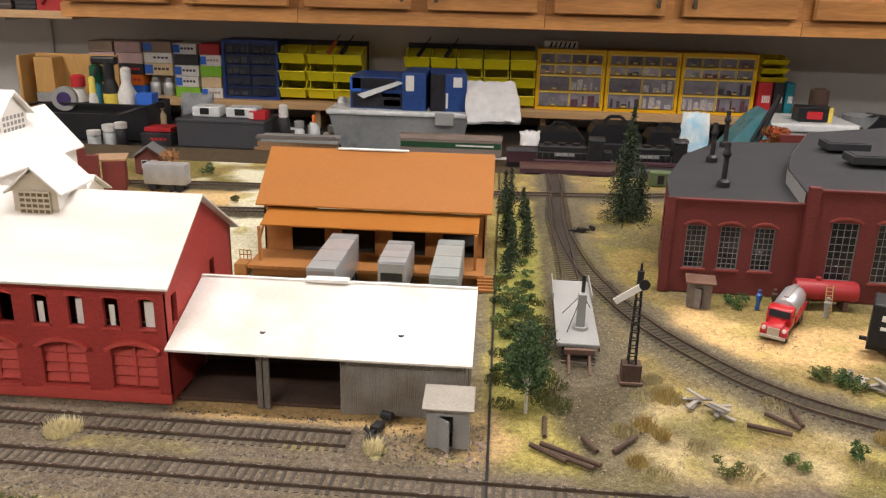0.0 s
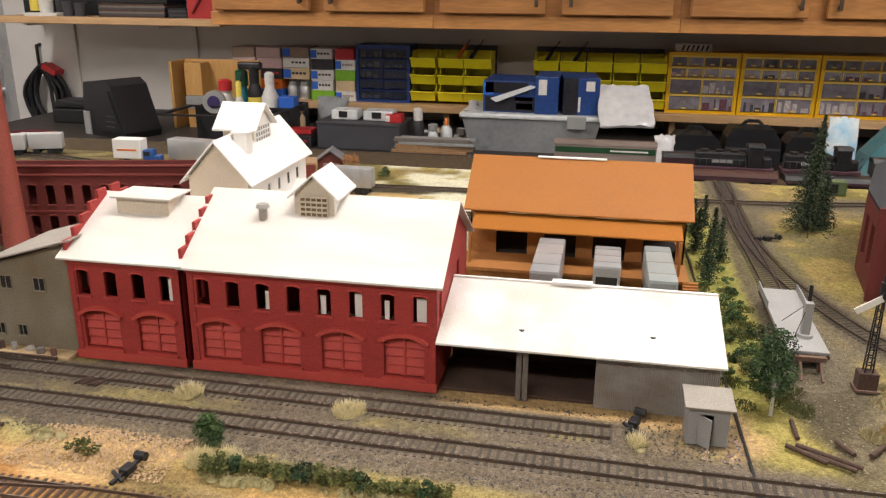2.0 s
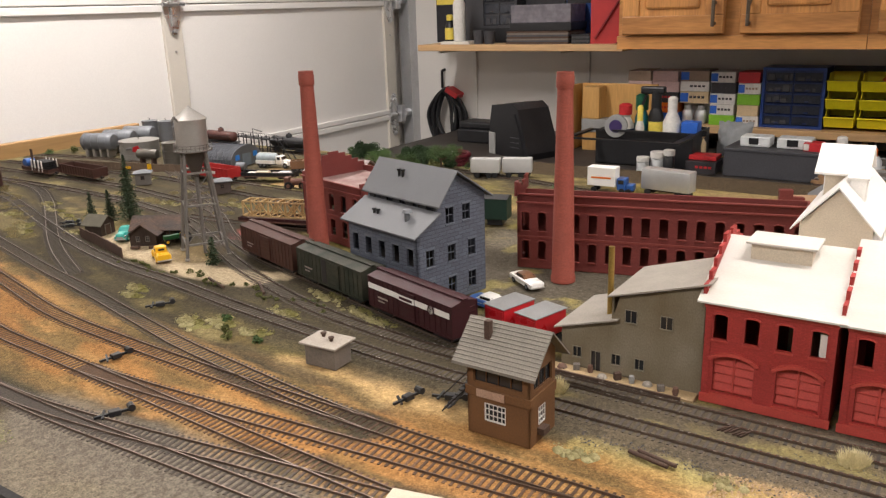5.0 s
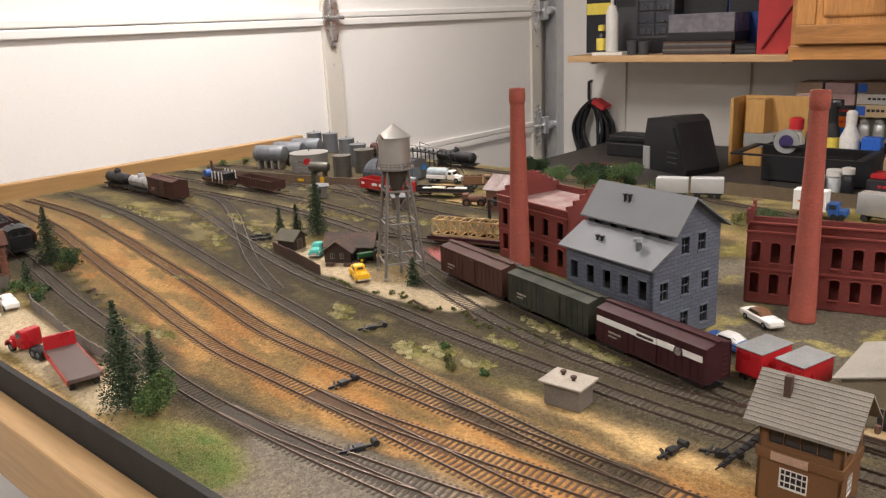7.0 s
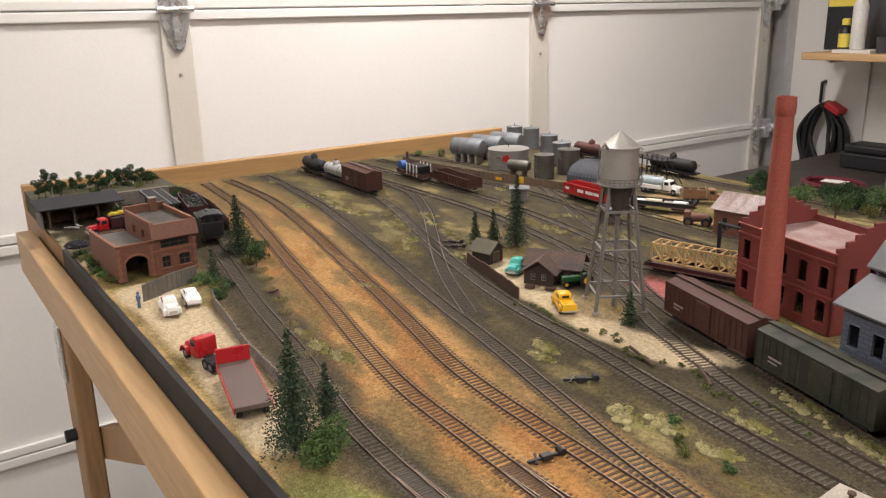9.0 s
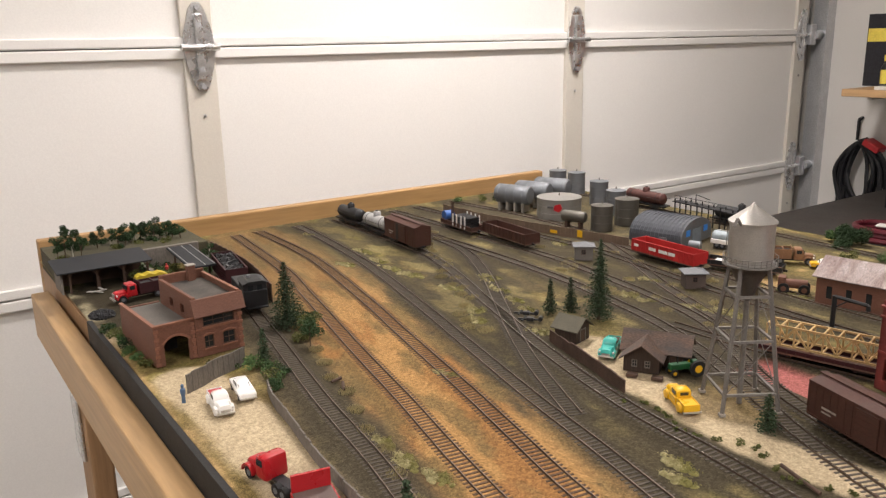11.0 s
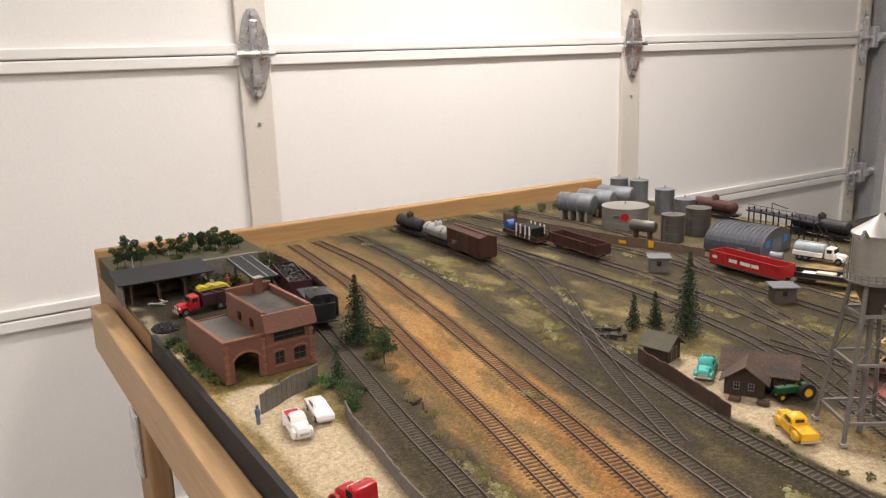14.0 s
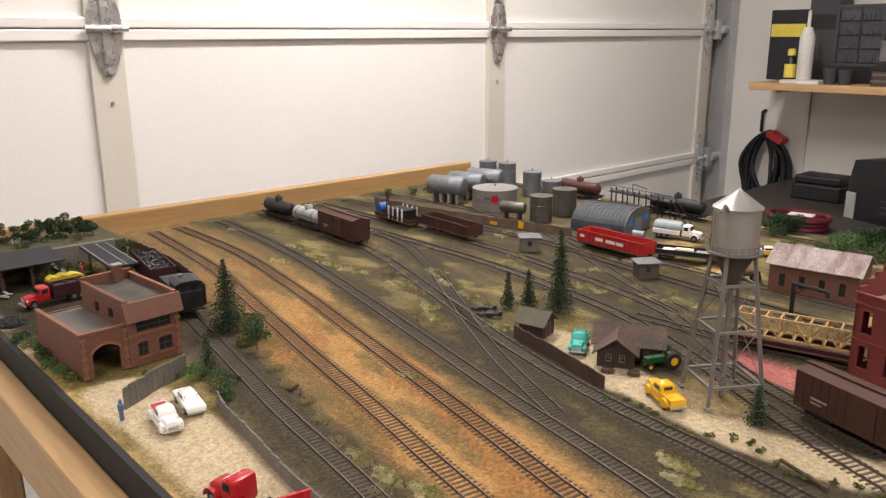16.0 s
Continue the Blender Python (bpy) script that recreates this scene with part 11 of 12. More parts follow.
carton(-1.085, -0.985, BENCH_Z, -0.175, "black", "", "red", "black flat pack with red print", 2.56, 0.08)
carton(-1.08, -0.99, -0.1745, -0.160, "red", "", "", "flat dark red booklet on a pack", 2.58, 0.07)

for i in range(34):
    a = random.Random(900 + i)
    w, d, hh = a.uniform(0.012, 0.05), a.uniform(0.012, 0.035), a.uniform(0.006, 0.026)
    solo("scrap_piece", Geo().box(0, w, 0, d, 0, hh, c=0.002), (M_BLKPL, M_WOODOLD, M_GREYPAINT, M_LID, M_BROWNWOOD, M_GREYCASE, tone("beige"))[a.randrange(7)], "small loose modelling scrap on the bench", "scrap", pose(a.uniform(-1.07, -0.50), a.uniform(2.66, 2.93), BENCH_Z + 0.0005, 0, 0, a.uniform(0, 90)), group="bench scraps")
# clear tote with packages
tt = thing("plastic_tote", pose(-0.488, 2.63, BENCH_Z), "cloudy clear plastic tote with a pale lid", "storage tote")
part("tub", Geo().add([(0.025, 0.02, 0), (0.42, 0.02, 0), (0.42, 0.26, 0), (0.025, 0.26, 0), (0.0, 0, 0.110), (0.446, 0, 0.110), (0.446, 0.28, 0.110), (0, 0.28, 0.110)], [(0, 3, 2, 1), (4, 5, 6, 7), (0, 1, 5, 4), (1, 2, 6, 5), (2, 3, 7, 6), (3, 0, 4, 7)]), M_TOTE, tt)
part("lid", Geo().box(-0.008, 0.454, -0.008, 0.288, 0.110, 0.126, c=0.005), M_LID, tt)
part("clasp", Geo().box(0.34, 0.40, -0.012, -0.006, 0.085, 0.126, c=0.003), M_GREYPAINT, tt)


def pack(x, y, z, w, d, h, m1, bars, label, lean=0.0, turn=0.0):
    c = thing("product_box", pose(x, y, z, 0, lean, turn), label, "box", "boxes on the tote")
    part("body", Geo().box(0, w, 0, d, 0, h, c=0.002), m1, c)
    for a, b, e, f, col in bars:
        part("printed_panel", Geo().box(w * a, w * b, -0.001, 0, h * e, h * f), tone(col) if col in COLS else col, c)


TZ = BENCH_Z + 0.1265
pack(-0.425, 2.665, TZ, 0.245, 0.20, 0.100, M_BLUEBOX, [(0.03, 0.97, 0.04, 0.50, M_BLKBOX), (0.03, 0.60, 0.62, 0.96, M_BLKBOX)] + [(0.0, 0.14, 0.55, 0.95, "blue"), (0.42, 0.66, 0.38, 0.50, "blue"), (0.44, 0.66, 0.10, 0.30, M_GREYPAINT), (0.80, 0.97, 0.55, 0.95, M_BLUEBOX)], "dark blue and black product box on the tote")
pack(-0.255, 2.645, TZ, 0.075, 0.20, 0.118, M_BLUEBOX, [(0.15, 0.5, 0.52, 0.93, "white")], "blue product box with a white label")
pack(-0.165, 2.65, TZ - 0.002, 0.115, 0.19, 0.118, M_BLUEBOX, [(0.0, 0.40, 0.0, 1.0, M_BLKBOX), (0.62, 0.86, 0.66, 0.92, "white"), (0.42, 0.48, 0.1, 0.5, "white")], "tilted dark blue product box with a bar label", 0.0, 6)


def crumpled(name, x, y, z, w, h, d, seed, material, label, lean=-12, turn=0):
    n, r = 12, random.Random(seed)
    v, f = [], []
    for j in range(n):
        for i in range(n):
            u, q = i / (n - 1), j / (n - 1)
            bulge = d * math.sin(math.pi * u) ** 0.5 * math.sin(math.pi * q) ** 0.5 if 0 < u < 1 and 0 < q < 1 else 0
            v.append((w * (u - 0.5) * (1.0 - 0.05 * math.sin(q * 5 + seed)) + r.uniform(-1, 1) * 0.002, -bulge + r.uniform(-1, 1) * d * 0.22, h * q + r.uniform(-1, 1) * 0.004))
    k = len(v)
    v += [(a, abs(b) * 0.4 + 0.01, c) for a, b, c in v]
    for j in range(n - 1):
        for i in range(n - 1):
            a = j * n + i
            f += [(a, a + 1, a + n + 1, a + n), (k + a, k + a + n, k + a + n + 1, k + a + 1)]
    me = raw_mesh(name, v, f, material)
    me.polygons.foreach_set("use_smooth", [True] * len(me.polygons))
    solo(name, me, None, label, "bag", pose(x, y, z, lean, 0, turn))


crumpled("plastic_bag", 0.040, 2.585, -0.105, 0.165, 0.165, 0.010, 3, M_BAG, "crumpled milky plastic bag with print lying on the tote", -48, 8)
solo("wrap_sheet", Geo().prism([(0.0, 0.0), (0.13, 0.045), (0.15, 0.04), (0.02, -0.012)], 0, 0.002), M_LID, "torn strip of clear wrapping on a box", "wrapping", pose(-0.40, 2.652, TZ + 0.045))
crumpled("plastic_bag", 0.150, 2.50, -0.205, 0.06, 0.09, 0.02, 5, M_BAG, "small crumpled clear plastic bag")
crumpled("plastic_bag", -1.000, 2.82, -0.20, 0.11, 0.12, 0.03, 6, M_TOTE, "crumpled clear bag of small parts")
crumpled("plastic_bag", 0.592, 2.32, BENCH_Z, 0.074, 0.195, 0.010, 8, mat("sky_blue_packet", (0.22, 0.50, 0.70), 0.3, scale=22, vary=0.3, second=(0.78, 0.75, 0.68)), "blue and white plastic packet of sticks", -4)
for i in range(6):
    a = random.Random(i)
    solo("paper_sheet", Geo().box(0, 0.15, 0, 0.10, 0, 0.002), M_PAPERW, "white sheet of paper on the bench", "paper", pose(0.0 + a.uniform(-0.02, 0.04), 2.40 + a.uniform(-0.03, 0.03), BENCH_Z + 0.0022 * i, 0, 0, a.uniform(-15, 15)), group="loose papers")


def long_wagon(x0, x1, y, z, body, roof, label, h=0.042, stripe=None, turn=0.0):
    w = thing("passenger_car", pose(x0, y, z, 0, 0, turn), label, "train car", "stored rolling stock")
    L = x1 - x0
    part("body", Geo().box(0, L, 0, 0.032, 0.010, h, c=0.001), body, w)
    part("roof", Geo().prism([(-0.001, h), (0.033, h), (0.026, h + 0.007), (0.006, h + 0.007)], -0.001, L + 0.001, Matrix(((0, 1, 0, 0), (1, 0, 0, 0), (0, 0, 1, 0), (0, 0, 0, 1)))), roof, w)
    if stripe:
        part("stripe", Geo().box(0.002, L - 0.002, -0.0005, 0, h * 0.62, h * 0.88), stripe, w)
        part("lettering", Geo().box(L * 0.55, L * 0.92, -0.0009, -0.0005, h * 0.71, h * 0.78), M_LETTER, w)
    for k in (0.16, 0.84):
        bogie = part("bogie", Geo().box(L * k - 0.018, L * k + 0.018, 0.004, 0.028, 0.003, 0.010), M_BLACK, w)
        for s in (-0.011, 0.011):
            part("wheel", Geo().cyl(0, 0, 0.003, 0.029, 0.0055, n=14, m=pose(L * k + s, 0, 0.0055, -90, 0, 0)), M_BLACK, bogie)


SH = -0.037
long_wagon(-0.135, 0.065, 1.655, SH, mat("taupe_carbody", (0.22, 0.18, 0.16), 0.5, scale=20, vary=0.1), mat("taupe_roof", (0.16, 0.12, 0.10), 0.5, scale=20), "grey passenger car with a green window stripe", 0.043, mat("green_stripe", (0.015, 0.07, 0.03), 0.4))
long_wagon(0.075, 0.190, 1.62, SH, mat("plum_carbody", (0.055, 0.022, 0.03), 0.5), M_BLACK, "dark plum freight car on the lower shelf", 0.032)


def shelf_engine(m, length, hood, frame_paint, label):
    """A dark diesel on the lower shelf: frame, hood, cab, stacks, tanks and handrails."""
    e = thing("locomotive", m, label, "locomotive", "stored rolling stock")
    n = length
    part("frame", Geo().box(0, n, 0, 0.034, 0.012, 0.019, c=0.001), frame_paint, e)
    part("hood", Geo().box(0.006, n * 0.66, 0.007, 0.027, 0.019, 0.046, c=0.003), hood, e)
    cab = part("cab", Geo().box(n * 0.68, n * 0.86, 0.002, 0.032, 0.019, 0.058, c=0.002), hood, e)
    part("cab_roof", Geo().prism([(0.0, 0.058), (0.034, 0.058), (0.026, 0.063), (0.008, 0.063)], n * 0.67, n * 0.87, Matrix(((0, 1, 0, 0), (1, 0, 0, 0), (0, 0, 1, 0), (0, 0, 0, 1)))), hood, cab)
    part("cab_window", Geo().box(n * 0.72, n * 0.82, 0.0012, 0.002, 0.042, 0.053), M_GLASSDK, cab)
    part("nose", Geo().box(n * 0.86, n - 0.004, 0.007, 0.027, 0.019, 0.038, c=0.003), hood, e)
    for q in (0.16, 0.34, 0.52):
        part("fan", Geo().cyl(n * q, 0.017, 0.046, 0.050, 0.008, n=16), M_BLKPL, e, smooth=True)
    rails = Geo()
    for k in range(9):
        rails.rod((n * (0.02 + 0.08 * k), 0.001, 0.019), (n * (0.02 + 0.08 * k), 0.001, 0.034), 0.0006, 4)
    rails.rod((n * 0.02, 0.001, 0.034), (n * 0.66, 0.001, 0.034), 0.0006, 4)
    part("handrail", rails, M_GREYCASE, e)
    part("fuel_tank", Geo().box(n * 0.38, n * 0.62, 0.004, 0.030, 0.003, 0.012, c=0.002), frame_paint, e)
    part("lettering_bar", Geo().box(n * 0.25, n * 0.5, 0.0064, 0.007, 0.026, 0.032), M_GREYPAINT, e)
    for q in (0.18, 0.82):
        bogie = part("bogie", Geo().box(n * q - 0.022, n * q + 0.022, 0.003, 0.031, 0.004, 0.011, c=0.001), M_BLACK, e)
        for o in (-0.014, 0.014):
            part("wheel", Geo().cyl(0, 0, 0.002, 0.032, 0.006, n=14, m=pose(n * q + o, 0, 0.006, -90, 0, 0)), M_BLACK, bogie)


M_PLUM = mat("dusty_plum", (0.075, 0.032, 0.042), 0.6, scale=60, vary=0.3)
shelf_engine(pose(0.128, 1.612, SH), 0.150, M_BLACK, M_PLUM, "dark locomotive with a plum frame on the lower shelf")
shelf_engine(pose(0.292, 1.618, SH, 0, 0, 2), 0.142, M_BLKPL, M_PLUM, "black locomotive stored on the lower shelf")
long_wagon(0.455, 0.60, 1.63, SH, M_GREYCASE, M_BLACK, "dark hopper car stored on the lower shelf", 0.036)
long_wagon(0.10, 0.27, 1.535, SH, M_PLUM, M_BOXBROWN, "dusty plum flat car stored on the lower shelf", 0.018)
long_wagon(0.285, 0.44, 1.540, SH, M_PLUM, M_BLACK, "dusty plum flat car stored on the lower shelf", 0.016)
for x, y, L, hh in ((0.165, 2.55, 0.16, 0.095), (0.33, 2.58, 0.17, 0.115), (0.50, 2.56, 0.14, 0.10), (0.22, 2.25, 0.17, 0.06), (0.42, 2.22, 0.14, 0.07)):
    bk = thing("carrying_case", pose(x, y, BENCH_Z), "black plastic carrying case on the bench", "case", "black cases")
    part("shell", Geo().prism([(0, 0), (0.006, hh * 0.75), (0.022, hh), (L - 0.03, hh), (L - 0.006, hh * 0.7), (L, 0)], 0, 0.10), M_BLKPL, bk)
    part("handle", Geo().beam((L * 0.3, 0.05, hh), (L * 0.4, 0.05, hh + 0.018), 0.010).beam((L * 0.4, 0.05, hh + 0.018), (L * 0.6, 0.05, hh + 0.018), 0.010).beam((L * 0.6, 0.05, hh + 0.018), (L * 0.7, 0.05, hh), 0.010), M_BLKPL, bk)
    part("seam", Geo().box(0.004, L - 0.004, -0.001, 0, hh * 0.45, hh * 0.5), M_GREYCASE, bk)
ch = thing("green_signal_box", pose(0.298, 1.352, 0.0), "small green trackside box", "trackside box")
part("body", Geo().box(0, 0.035, 0, 0.02, 0, 0.022, c=0.001), mat("moss_green_box", (0.10, 0.14, 0.06), 0.6), ch)
part("door", Geo().box(0.012, 0.022, -0.0008, 0, 0.004, 0.018), M_BLACK, ch)
# things behind the roundhouse
tl = thing("teal_bag", pose(0.745, 2.42, BENCH_Z) @ Matrix.Scale(0.85, 4), "teal plastic bag with dark handles", "bag")
part("sack", Geo().prism([(-0.10, 0.0), (-0.06, 0.09), (0.03, 0.20), (0.07, 0.23), (0.10, 0.16), (0.12, 0.0)], 0, 0.12), mat("teal_plastic", (0.03, 0.20, 0.24), 0.3, scale=15, vary=0.3, second=(0.15, 0.25, 0.26)), tl)
part("handle", Geo().rod((0.05, -0.004, 0.12), (0.10, -0.004, 0.28), 0.009).rod((0.02, -0.004, 0.10), (0.09, -0.004, 0.26), 0.006), M_BLKPL, tl)
bushy(0.560, 1.60, clump(500, 0.026, 0.095, 14), 500, mat("red_flower", (0.48, 0.04, 0.02), 0.8, vary=0.4, second=(0.07, 0.12, 0.02)), "flower_bush", "round bush with bright red flowers", (M_BARK, 0.06, 0.003), cat="bush", size=0.005, z0=-0.037)
sc = thing("white_case", pose(0.855, 2.56, BENCH_Z), "milky plastic organiser case on the bench", "case")
part("base", Geo().box(0, 0.27, 0, 0.22, 0, 0.115, c=0.008), M_TOTE, sc)
part("lid", Geo().box(-0.004, 0.274, -0.004, 0.224, 0.115, 0.14, c=0.006), M_LID, sc)
pack(0.955, 2.60, BENCH_Z + 0.1405, 0.10, 0.06, 0.045, M_BLKPL, [(0.25, 0.7, 0.2, 0.7, "red"), (0.88, 1.0, 0.0, 1.0, "yellow")], "small black packet with a red and yellow print")
solo("orange_folder", Geo().box(0, 0.18, 0, 0.14, 0, 0.05, c=0.003), tone("orange"), "orange carton on the bench", "box", pose(1.06, 2.36, BENCH_Z + 0.0005))
solo("paper_sheet", Geo().box(0, 0.14, 0, 0.10, 0, 0.002), M_PAPERW, "white sheet of paper on a carton", "paper", pose(1.07, 2.37, BENCH_Z + 0.051, 0, 0, 6), group="loose papers")
for x, w, col in ((0.945, 0.05, "red"), (1.0, 0.035, "black"), (1.04, 0.03, "teal")):
    carton(x, x + w, SHELF_Z, 0.0, col, "", "white", "thin %s packet standing on the bench shelf" % col, 2.99, 0.1)
for k in range(3):
    parts_bin(0.95 - 0.0 * k, 0.0 + 0.0 * k + 0.03 * k, 0.085, 0.028, 0.10)
bottle(1.12, 2.9, BENCH_Z, 0.035, 0.21, M_TOTE, M_BROWNWOOD, "glass jar with a wooden post", "", 0.8, 0.3)
cup = solo("clear_cup", Geo().lathe([(0.04, 0), (0.055, 0.14), (0.052, 0.14), (0.038, 0.004)], 22), M_TOTE, "upturned clear plastic tumbler", "cup", pose(1.22, 2.8, BENCH_Z), smooth=True)
for x, col in ((1.30, M_BLKPL), (1.45, M_GREYCASE)):
    solo("tool_pouch", Geo().prism([(-0.08, 0), (-0.09, 0.09), (-0.03, 0.14), (0.05, 0.13), (0.09, 0.05), (0.09, 0)], 0, 0.12), col, "dark soft tool pouch on the bench", "pouch", pose(x, 2.75, BENCH_Z))
# tool holder on top of the drawer cabinets
comb = thing("tool_holder", pose(0.20, 3.02, 0.0905), "white slotted tool holder on a cabinet", "tool holder")
part("bar", Geo().box(0, 0.12, 0, 0.05, 0, 0.028, c=0.004), M_PAPERW, comb)
for k in range(6):
    part("slot", Geo().box(-0.003, 0.003, -0.001, 0.0, 0.004, 0.024, pose(0.02 + 0.016 * k, 0, 0, 0, 20, 0)), M_BLKPL, comb)
for x, z in ((-0.58, 0.075), (-0.53, 0.075), (-0.25, 0.075), (-0.15, 0.075)):
    pt = thing("hand_tool", pose(x, 3.05, z - 0.03, 0, 35, 20), "small hand tool standing in a bin", "hand tool", "tools in bins")
    part("grip", Geo().cyl(0, 0, 0, 0.06, 0.008, 0.006, n=10), tone("orange") if x > -0.6 and x < -0.55 else M_BLKPL, pt)
    part("shank", Geo().cyl(0, 0, 0.06, 0.085, 0.002, n=6), M_BLKPL, pt)

# ---- on the pine wall shelf ----
WS = 0.1782
bottle(-2.235, 2.95, WS, 0.022, 0.12, M_BLKPL, tone("yellow"), "black bottle with a yellow label", "shelf bottles", 0.6, 0.2, tone("yellow"))
bottle(-2.175, 2.93, WS + 0.012, 0.026, 0.24, M_PAPERW, M_PAPERW, "white caulk bottle with a long nozzle", "shelf bottles", 0.22, 0.45)
solo("paper_pad", Geo().box(0, 0.14, 0, 0.10, 0, 0.0115, c=0.001), M_PAPERW, "white pad lying on the shelf", "pad", pose(-2.24, 2.88, WS))
for i, (x, z0, z1) in enumerate(((-2.10, 0.0, 0.055), (-2.05, 0.0, 0.05))):
    solo("dark_pot", Geo().lathe([(0.020, 0), (0.026, z1), (0.022, z1), (0.018, 0.01)], 16), M_GREYCASE, "small dark pot on the shelf", "pot", pose(x + 0.02, 2.93, WS), smooth=True, group="shelf pots")
for i in range(7):
    solo("dark_board", Geo().box(0, 0.27, 0, 0.16, 0, 0.0068), (M_BROWNWOOD, M_GREYCASE, M_WOODOLD)[i % 3], "thin dark board in a stack on the shelf", "board", pose(-1.935 + 0.004 * (i % 2), 2.90, WS + 0.007 * i), group="stack of boards")
for i in range(5):
    solo("dark_board", Geo().box(0, 0.075, 0, 0.16, 0, 0.0068), (M_BLKPL, M_GREYCASE)[i % 2], "thin dark board in a stack on the shelf", "board", pose(-1.65 + 0.003 * (i % 2), 2.90, WS + 0.007 * i), group="stack of boards")
drawer_cabinet(-2.12, -1.95, WS + 0.06, WS + 0.27, [(2, 0.25)] * 4, M_GREYCASE, M_SMOKE, M_GREYCASE, "dark grey small drawer cabinet on the shelf", 3.02, 0.14)
solo("cabinet_riser", Geo().box(-2.13, -1.94, 3.02, 3.17, WS, WS + 0.0595), M_BLKPL, "black box under a drawer cabinet", "box")
vt = thing("display_case", pose(-1.93, 2.92, WS + 0.0495), "low glass display case on stacked boards", "case")
part("base", Geo().box(0, 0.27, 0, 0.15, 0, 0.03, c=0.002), M_BLKPL, vt)
part("cover", Geo().box(0.004, 0.266, 0.004, 0.146, 0.03, 0.10, c=0.003), M_CLEARDR, vt)
for x0, x1, h, mm, lab in ((-2.39, -2.25, 0.26, M_BLKBOX, "black carton at the back of the shelf"), (-2.245, -2.14, 0.30, M_GREYCASE, "dark grey carton at the back of the shelf"), (-1.94, -1.76, 0.27, M_BLKBOX, "black carton at the back of the shelf"), (-1.755, -1.58, 0.24, M_BLUEBOX, "dark blue carton at the back of the shelf")):
    cb = thing("shelf_carton", pose(x0, 3.08, WS), lab, "box", "shelf cartons")
    part("body", Geo().box(0, x1 - x0, 0, 0.12, 0, h, c=0.002), mm, cb)
    part("printed_band", Geo().box(0.004, x1 - x0 - 0.004, -0.001, 0, h * 0.62, h * 0.8), tone("yellow") if x0 < -2.3 else M_BLKPL, cb)
rb = thing("red_folder", pose(-1.57, 2.90, WS), "red nylon bag standing by the cabinets", "bag")
part("body", Geo().prism([(0, 0), (0, 0.26), (0.12, 0.26), (0.12, 0.03), (0.10, 0)], 0, 0.12), mat("red_nylon", (0.42, 0.03, 0.03), 0.6, scale=20, vary=0.2), rb)
part("flap", Geo().beam((0.02, -0.004, 0.02), (0.115, -0.004, 0.16), 0.012, 0.006), mat("dark_red_nylon", (0.25, 0.015, 0.02), 0.6), rb)

# ---- back of the town ----
for x, y, a in ((-1.125, 1.325, -70), (-1.068, 1.352, -68)):
    semi_trailer(pose(x - 0.02, y, 0, 0, 0, a), mat("dusty_white_trailer", (0.46, 0.46, 0.45), 0.5, scale=30, vary=0.12), "dusty white trailer parked at the back", 0.058, 0.024, 0.028)
tk = thing("delivery_truck", pose(-0.885, 1.300, 0, 0, 0, 3), "white box truck with a blue cab", "truck")
part("box_body", Geo().box(0, 0.052, 0, 0.026, 0.012, 0.046, c=0.0012), M_WHITE, tk)
part("stripe", Geo().box(0.008, 0.044, -0.0004, 0, 0.026, 0.029), tone("orange"), tk)
part("cab", Geo().box(0.054, 0.070, 0.002, 0.024, 0.006, 0.028, c=0.002).box(0.070, 0.084, 0.004, 0.022, 0.006, 0.018, c=0.002), M_BLUE, tk)
part("cab_window", Geo().box(0.057, 0.067, 0.0012, 0.002, 0.018, 0.025), M_GLASSDK, tk)
for x in (0.012, 0.064, 0.076):
    for s in (0.001, 0.021):
        part("wheel", Geo().cyl(0, 0, 0, 0.004, 0.0052, n=14, m=pose(x, s, 0.0052, -90, 0, 0)), M_RUBBER, tk)
gcar = thing("green_boxcar", pose(-1.015, 0.985, 0.003, 0, 0, 14), "dark green boxcar between the mills", "train car")
part("body", Geo().box(0, 0.125, 0, 0.030, 0.009, 0.042, c=0.001), mat("deep_green_carbody", (0.008, 0.030, 0.020), 0.6, scale=40, vary=0.25), gcar)
part("roof", Geo().prism([(-0.001, 0.042), (0.031, 0.042), (0.015, 0.047)], -0.001, 0.126, Matrix(((0, 1, 0, 0), (1, 0, 0, 0), (0, 0, 1, 0), (0, 0, 0, 1)))), M_BLACK, gcar)
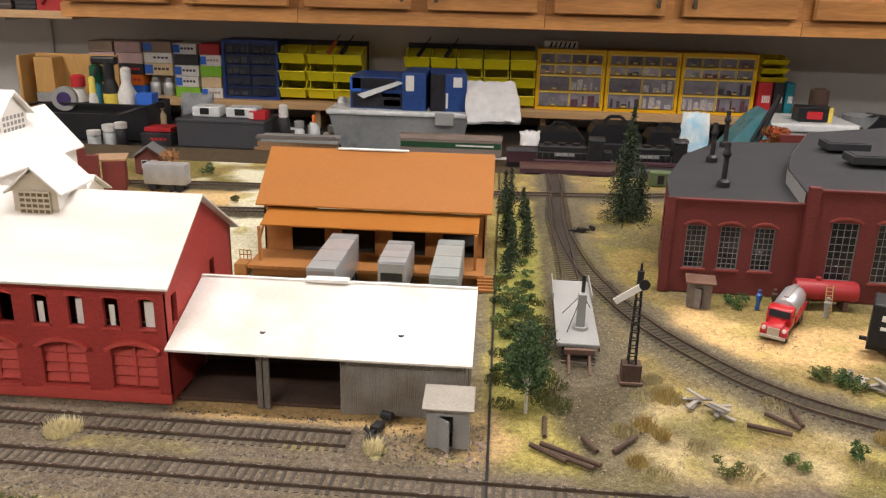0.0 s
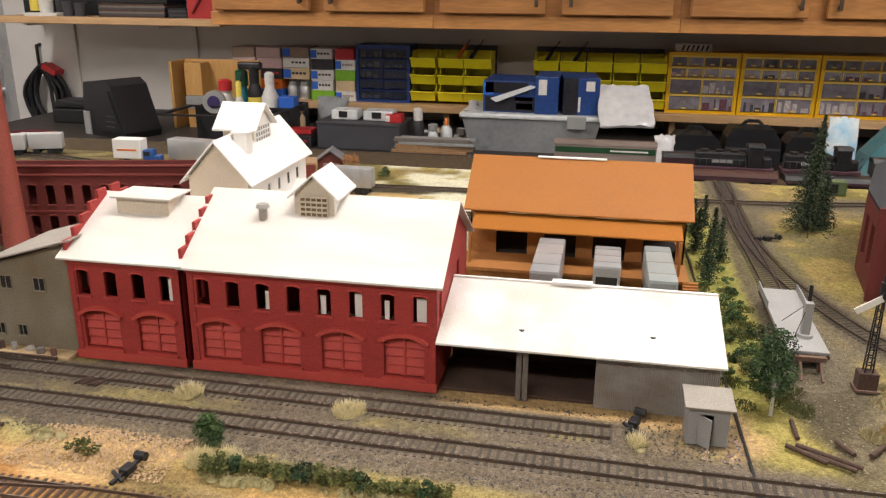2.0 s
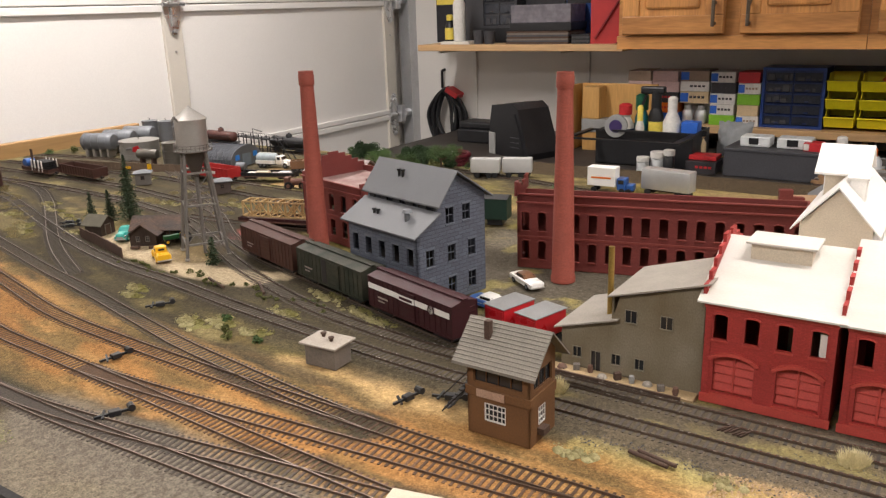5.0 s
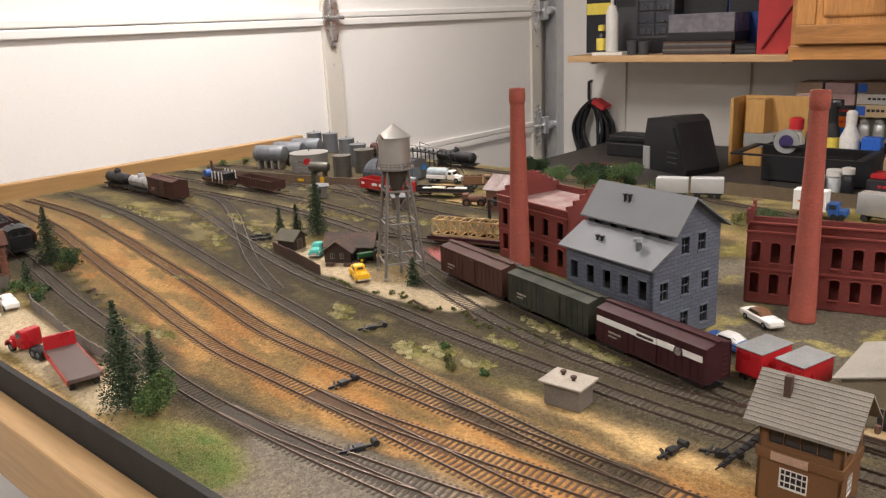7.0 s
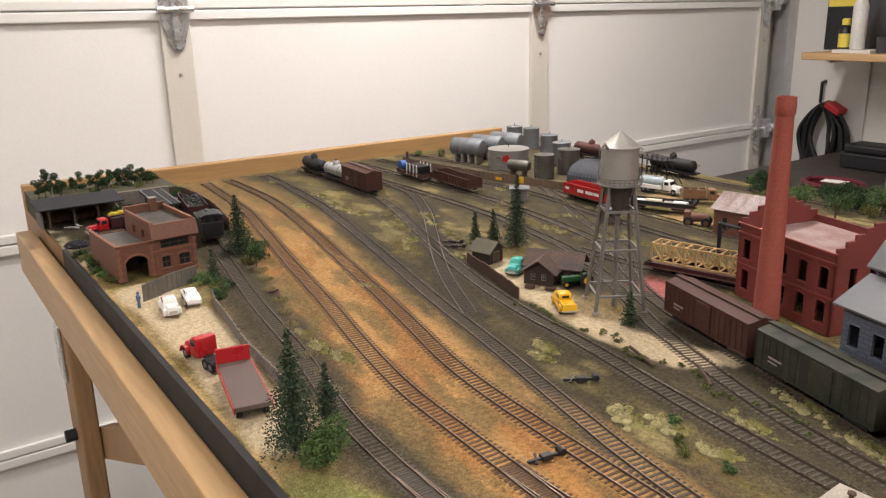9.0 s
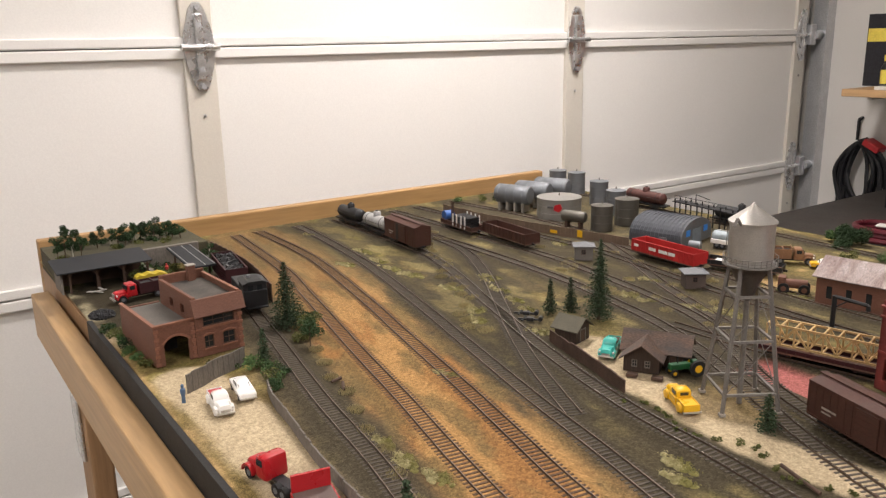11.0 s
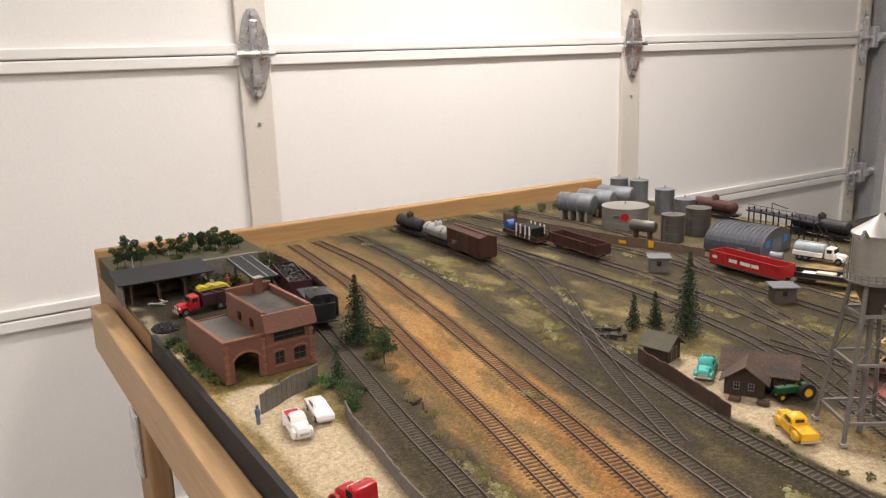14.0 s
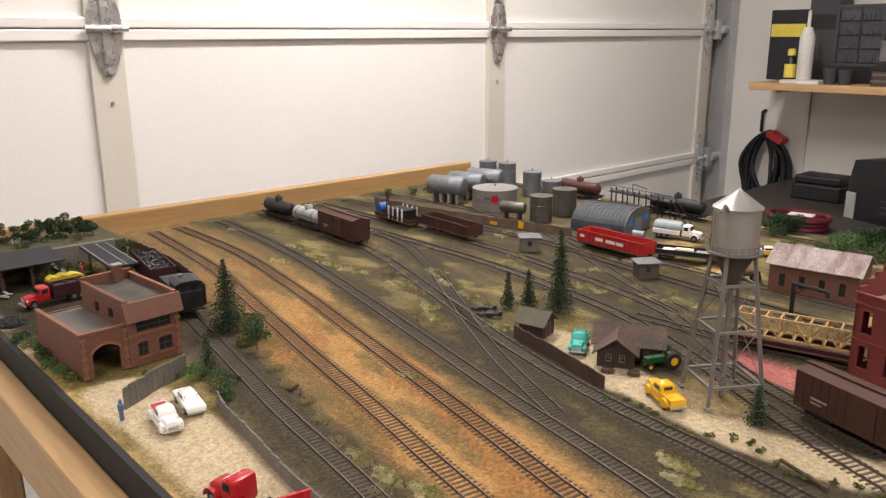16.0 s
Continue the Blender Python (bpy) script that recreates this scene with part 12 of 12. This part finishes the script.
for k in (0.02, 0.105):
    part("truck", Geo().box(k - 0.012, k + 0.012, 0.003, 0.027, 0, 0.009), M_BLACK, gcar)
rh = thing("red_cottage", pose(-0.508, 1.300, 0, 0, 0, 12), "small red-brown cottage with a grey roof", "model building")
part("body", Geo().box(0, 0.042, 0, 0.035, 0, 0.026).prism([(0, 0.026), (0.042, 0.026), (0.021, 0.041)], 0, 0.035), mat("oxblood_siding", (0.16, 0.045, 0.035), 0.7), rh)
part("roof", Geo().prism([(-0.005, 0.0235), (0.021, 0.042), (0.047, 0.0235), (0.047, 0.0252), (0.021, 0.044), (-0.005, 0.0252)], -0.005, 0.04), M_GREYROOF, rh)
for x in (0.010, 0.024):
    wn = part("window", Geo().box(x, x + 0.009, -0.0008, 0, 0.008, 0.021), M_TRIMB, rh)
    part("pane", Geo().box(x + 0.001, x + 0.008, -0.0012, -0.0008, 0.009, 0.020), M_GLASSDK, wn)
rs = thing("red_factory_wall", pose(-0.545, 1.150, 0, 0, 0, 20), "dark red brick wall section of a building kit", "model building")
part("wall", Geo().prism([(0, 0), (0.05, 0), (0.05, 0.055), (0.034, 0.055), (0.034, 0.066), (0.016, 0.066), (0.016, 0.045), (0, 0.045)], 0, 0.012), M_MILL, rs)
part("card_roof", Geo().box(0.04, 0.085, 0.014, 0.06, 0.044, 0.0465), M_CARD, rs)
part("side_block", Geo().box(0.052, 0.082, 0.014, 0.055, 0, 0.044), M_MILL, rs)
for i, (x, y, s) in enumerate(((-1.333, 1.257, 0.030), (-1.24, 1.357, 0.034), (-1.27, 1.27, 0.022))):
    bushy(x, y, [(a, b, 0.032 + c * 0.35, r) for a, b, c, r in clump(520 + i, s, 0.03, 7)], 520 + i, M_LEAF, "leafy_tree", "spreading green model tree at the back", (M_BARK, 0.03, 0.002), cat="tree")
bushy(-0.985, 1.06, clump(530, 0.018, 0.03, 7), 530, M_LEAF, "leafy_tree", "green and rust model tree beside the mill", (M_BARK, 0.02, 0.0015), cat="tree")
structure("module_joint", Geo().box(0.0622, 0.0640, 0.2172, 1.41, -0.011, 0.0013), M_BLACK, "black gap between two layout sections")
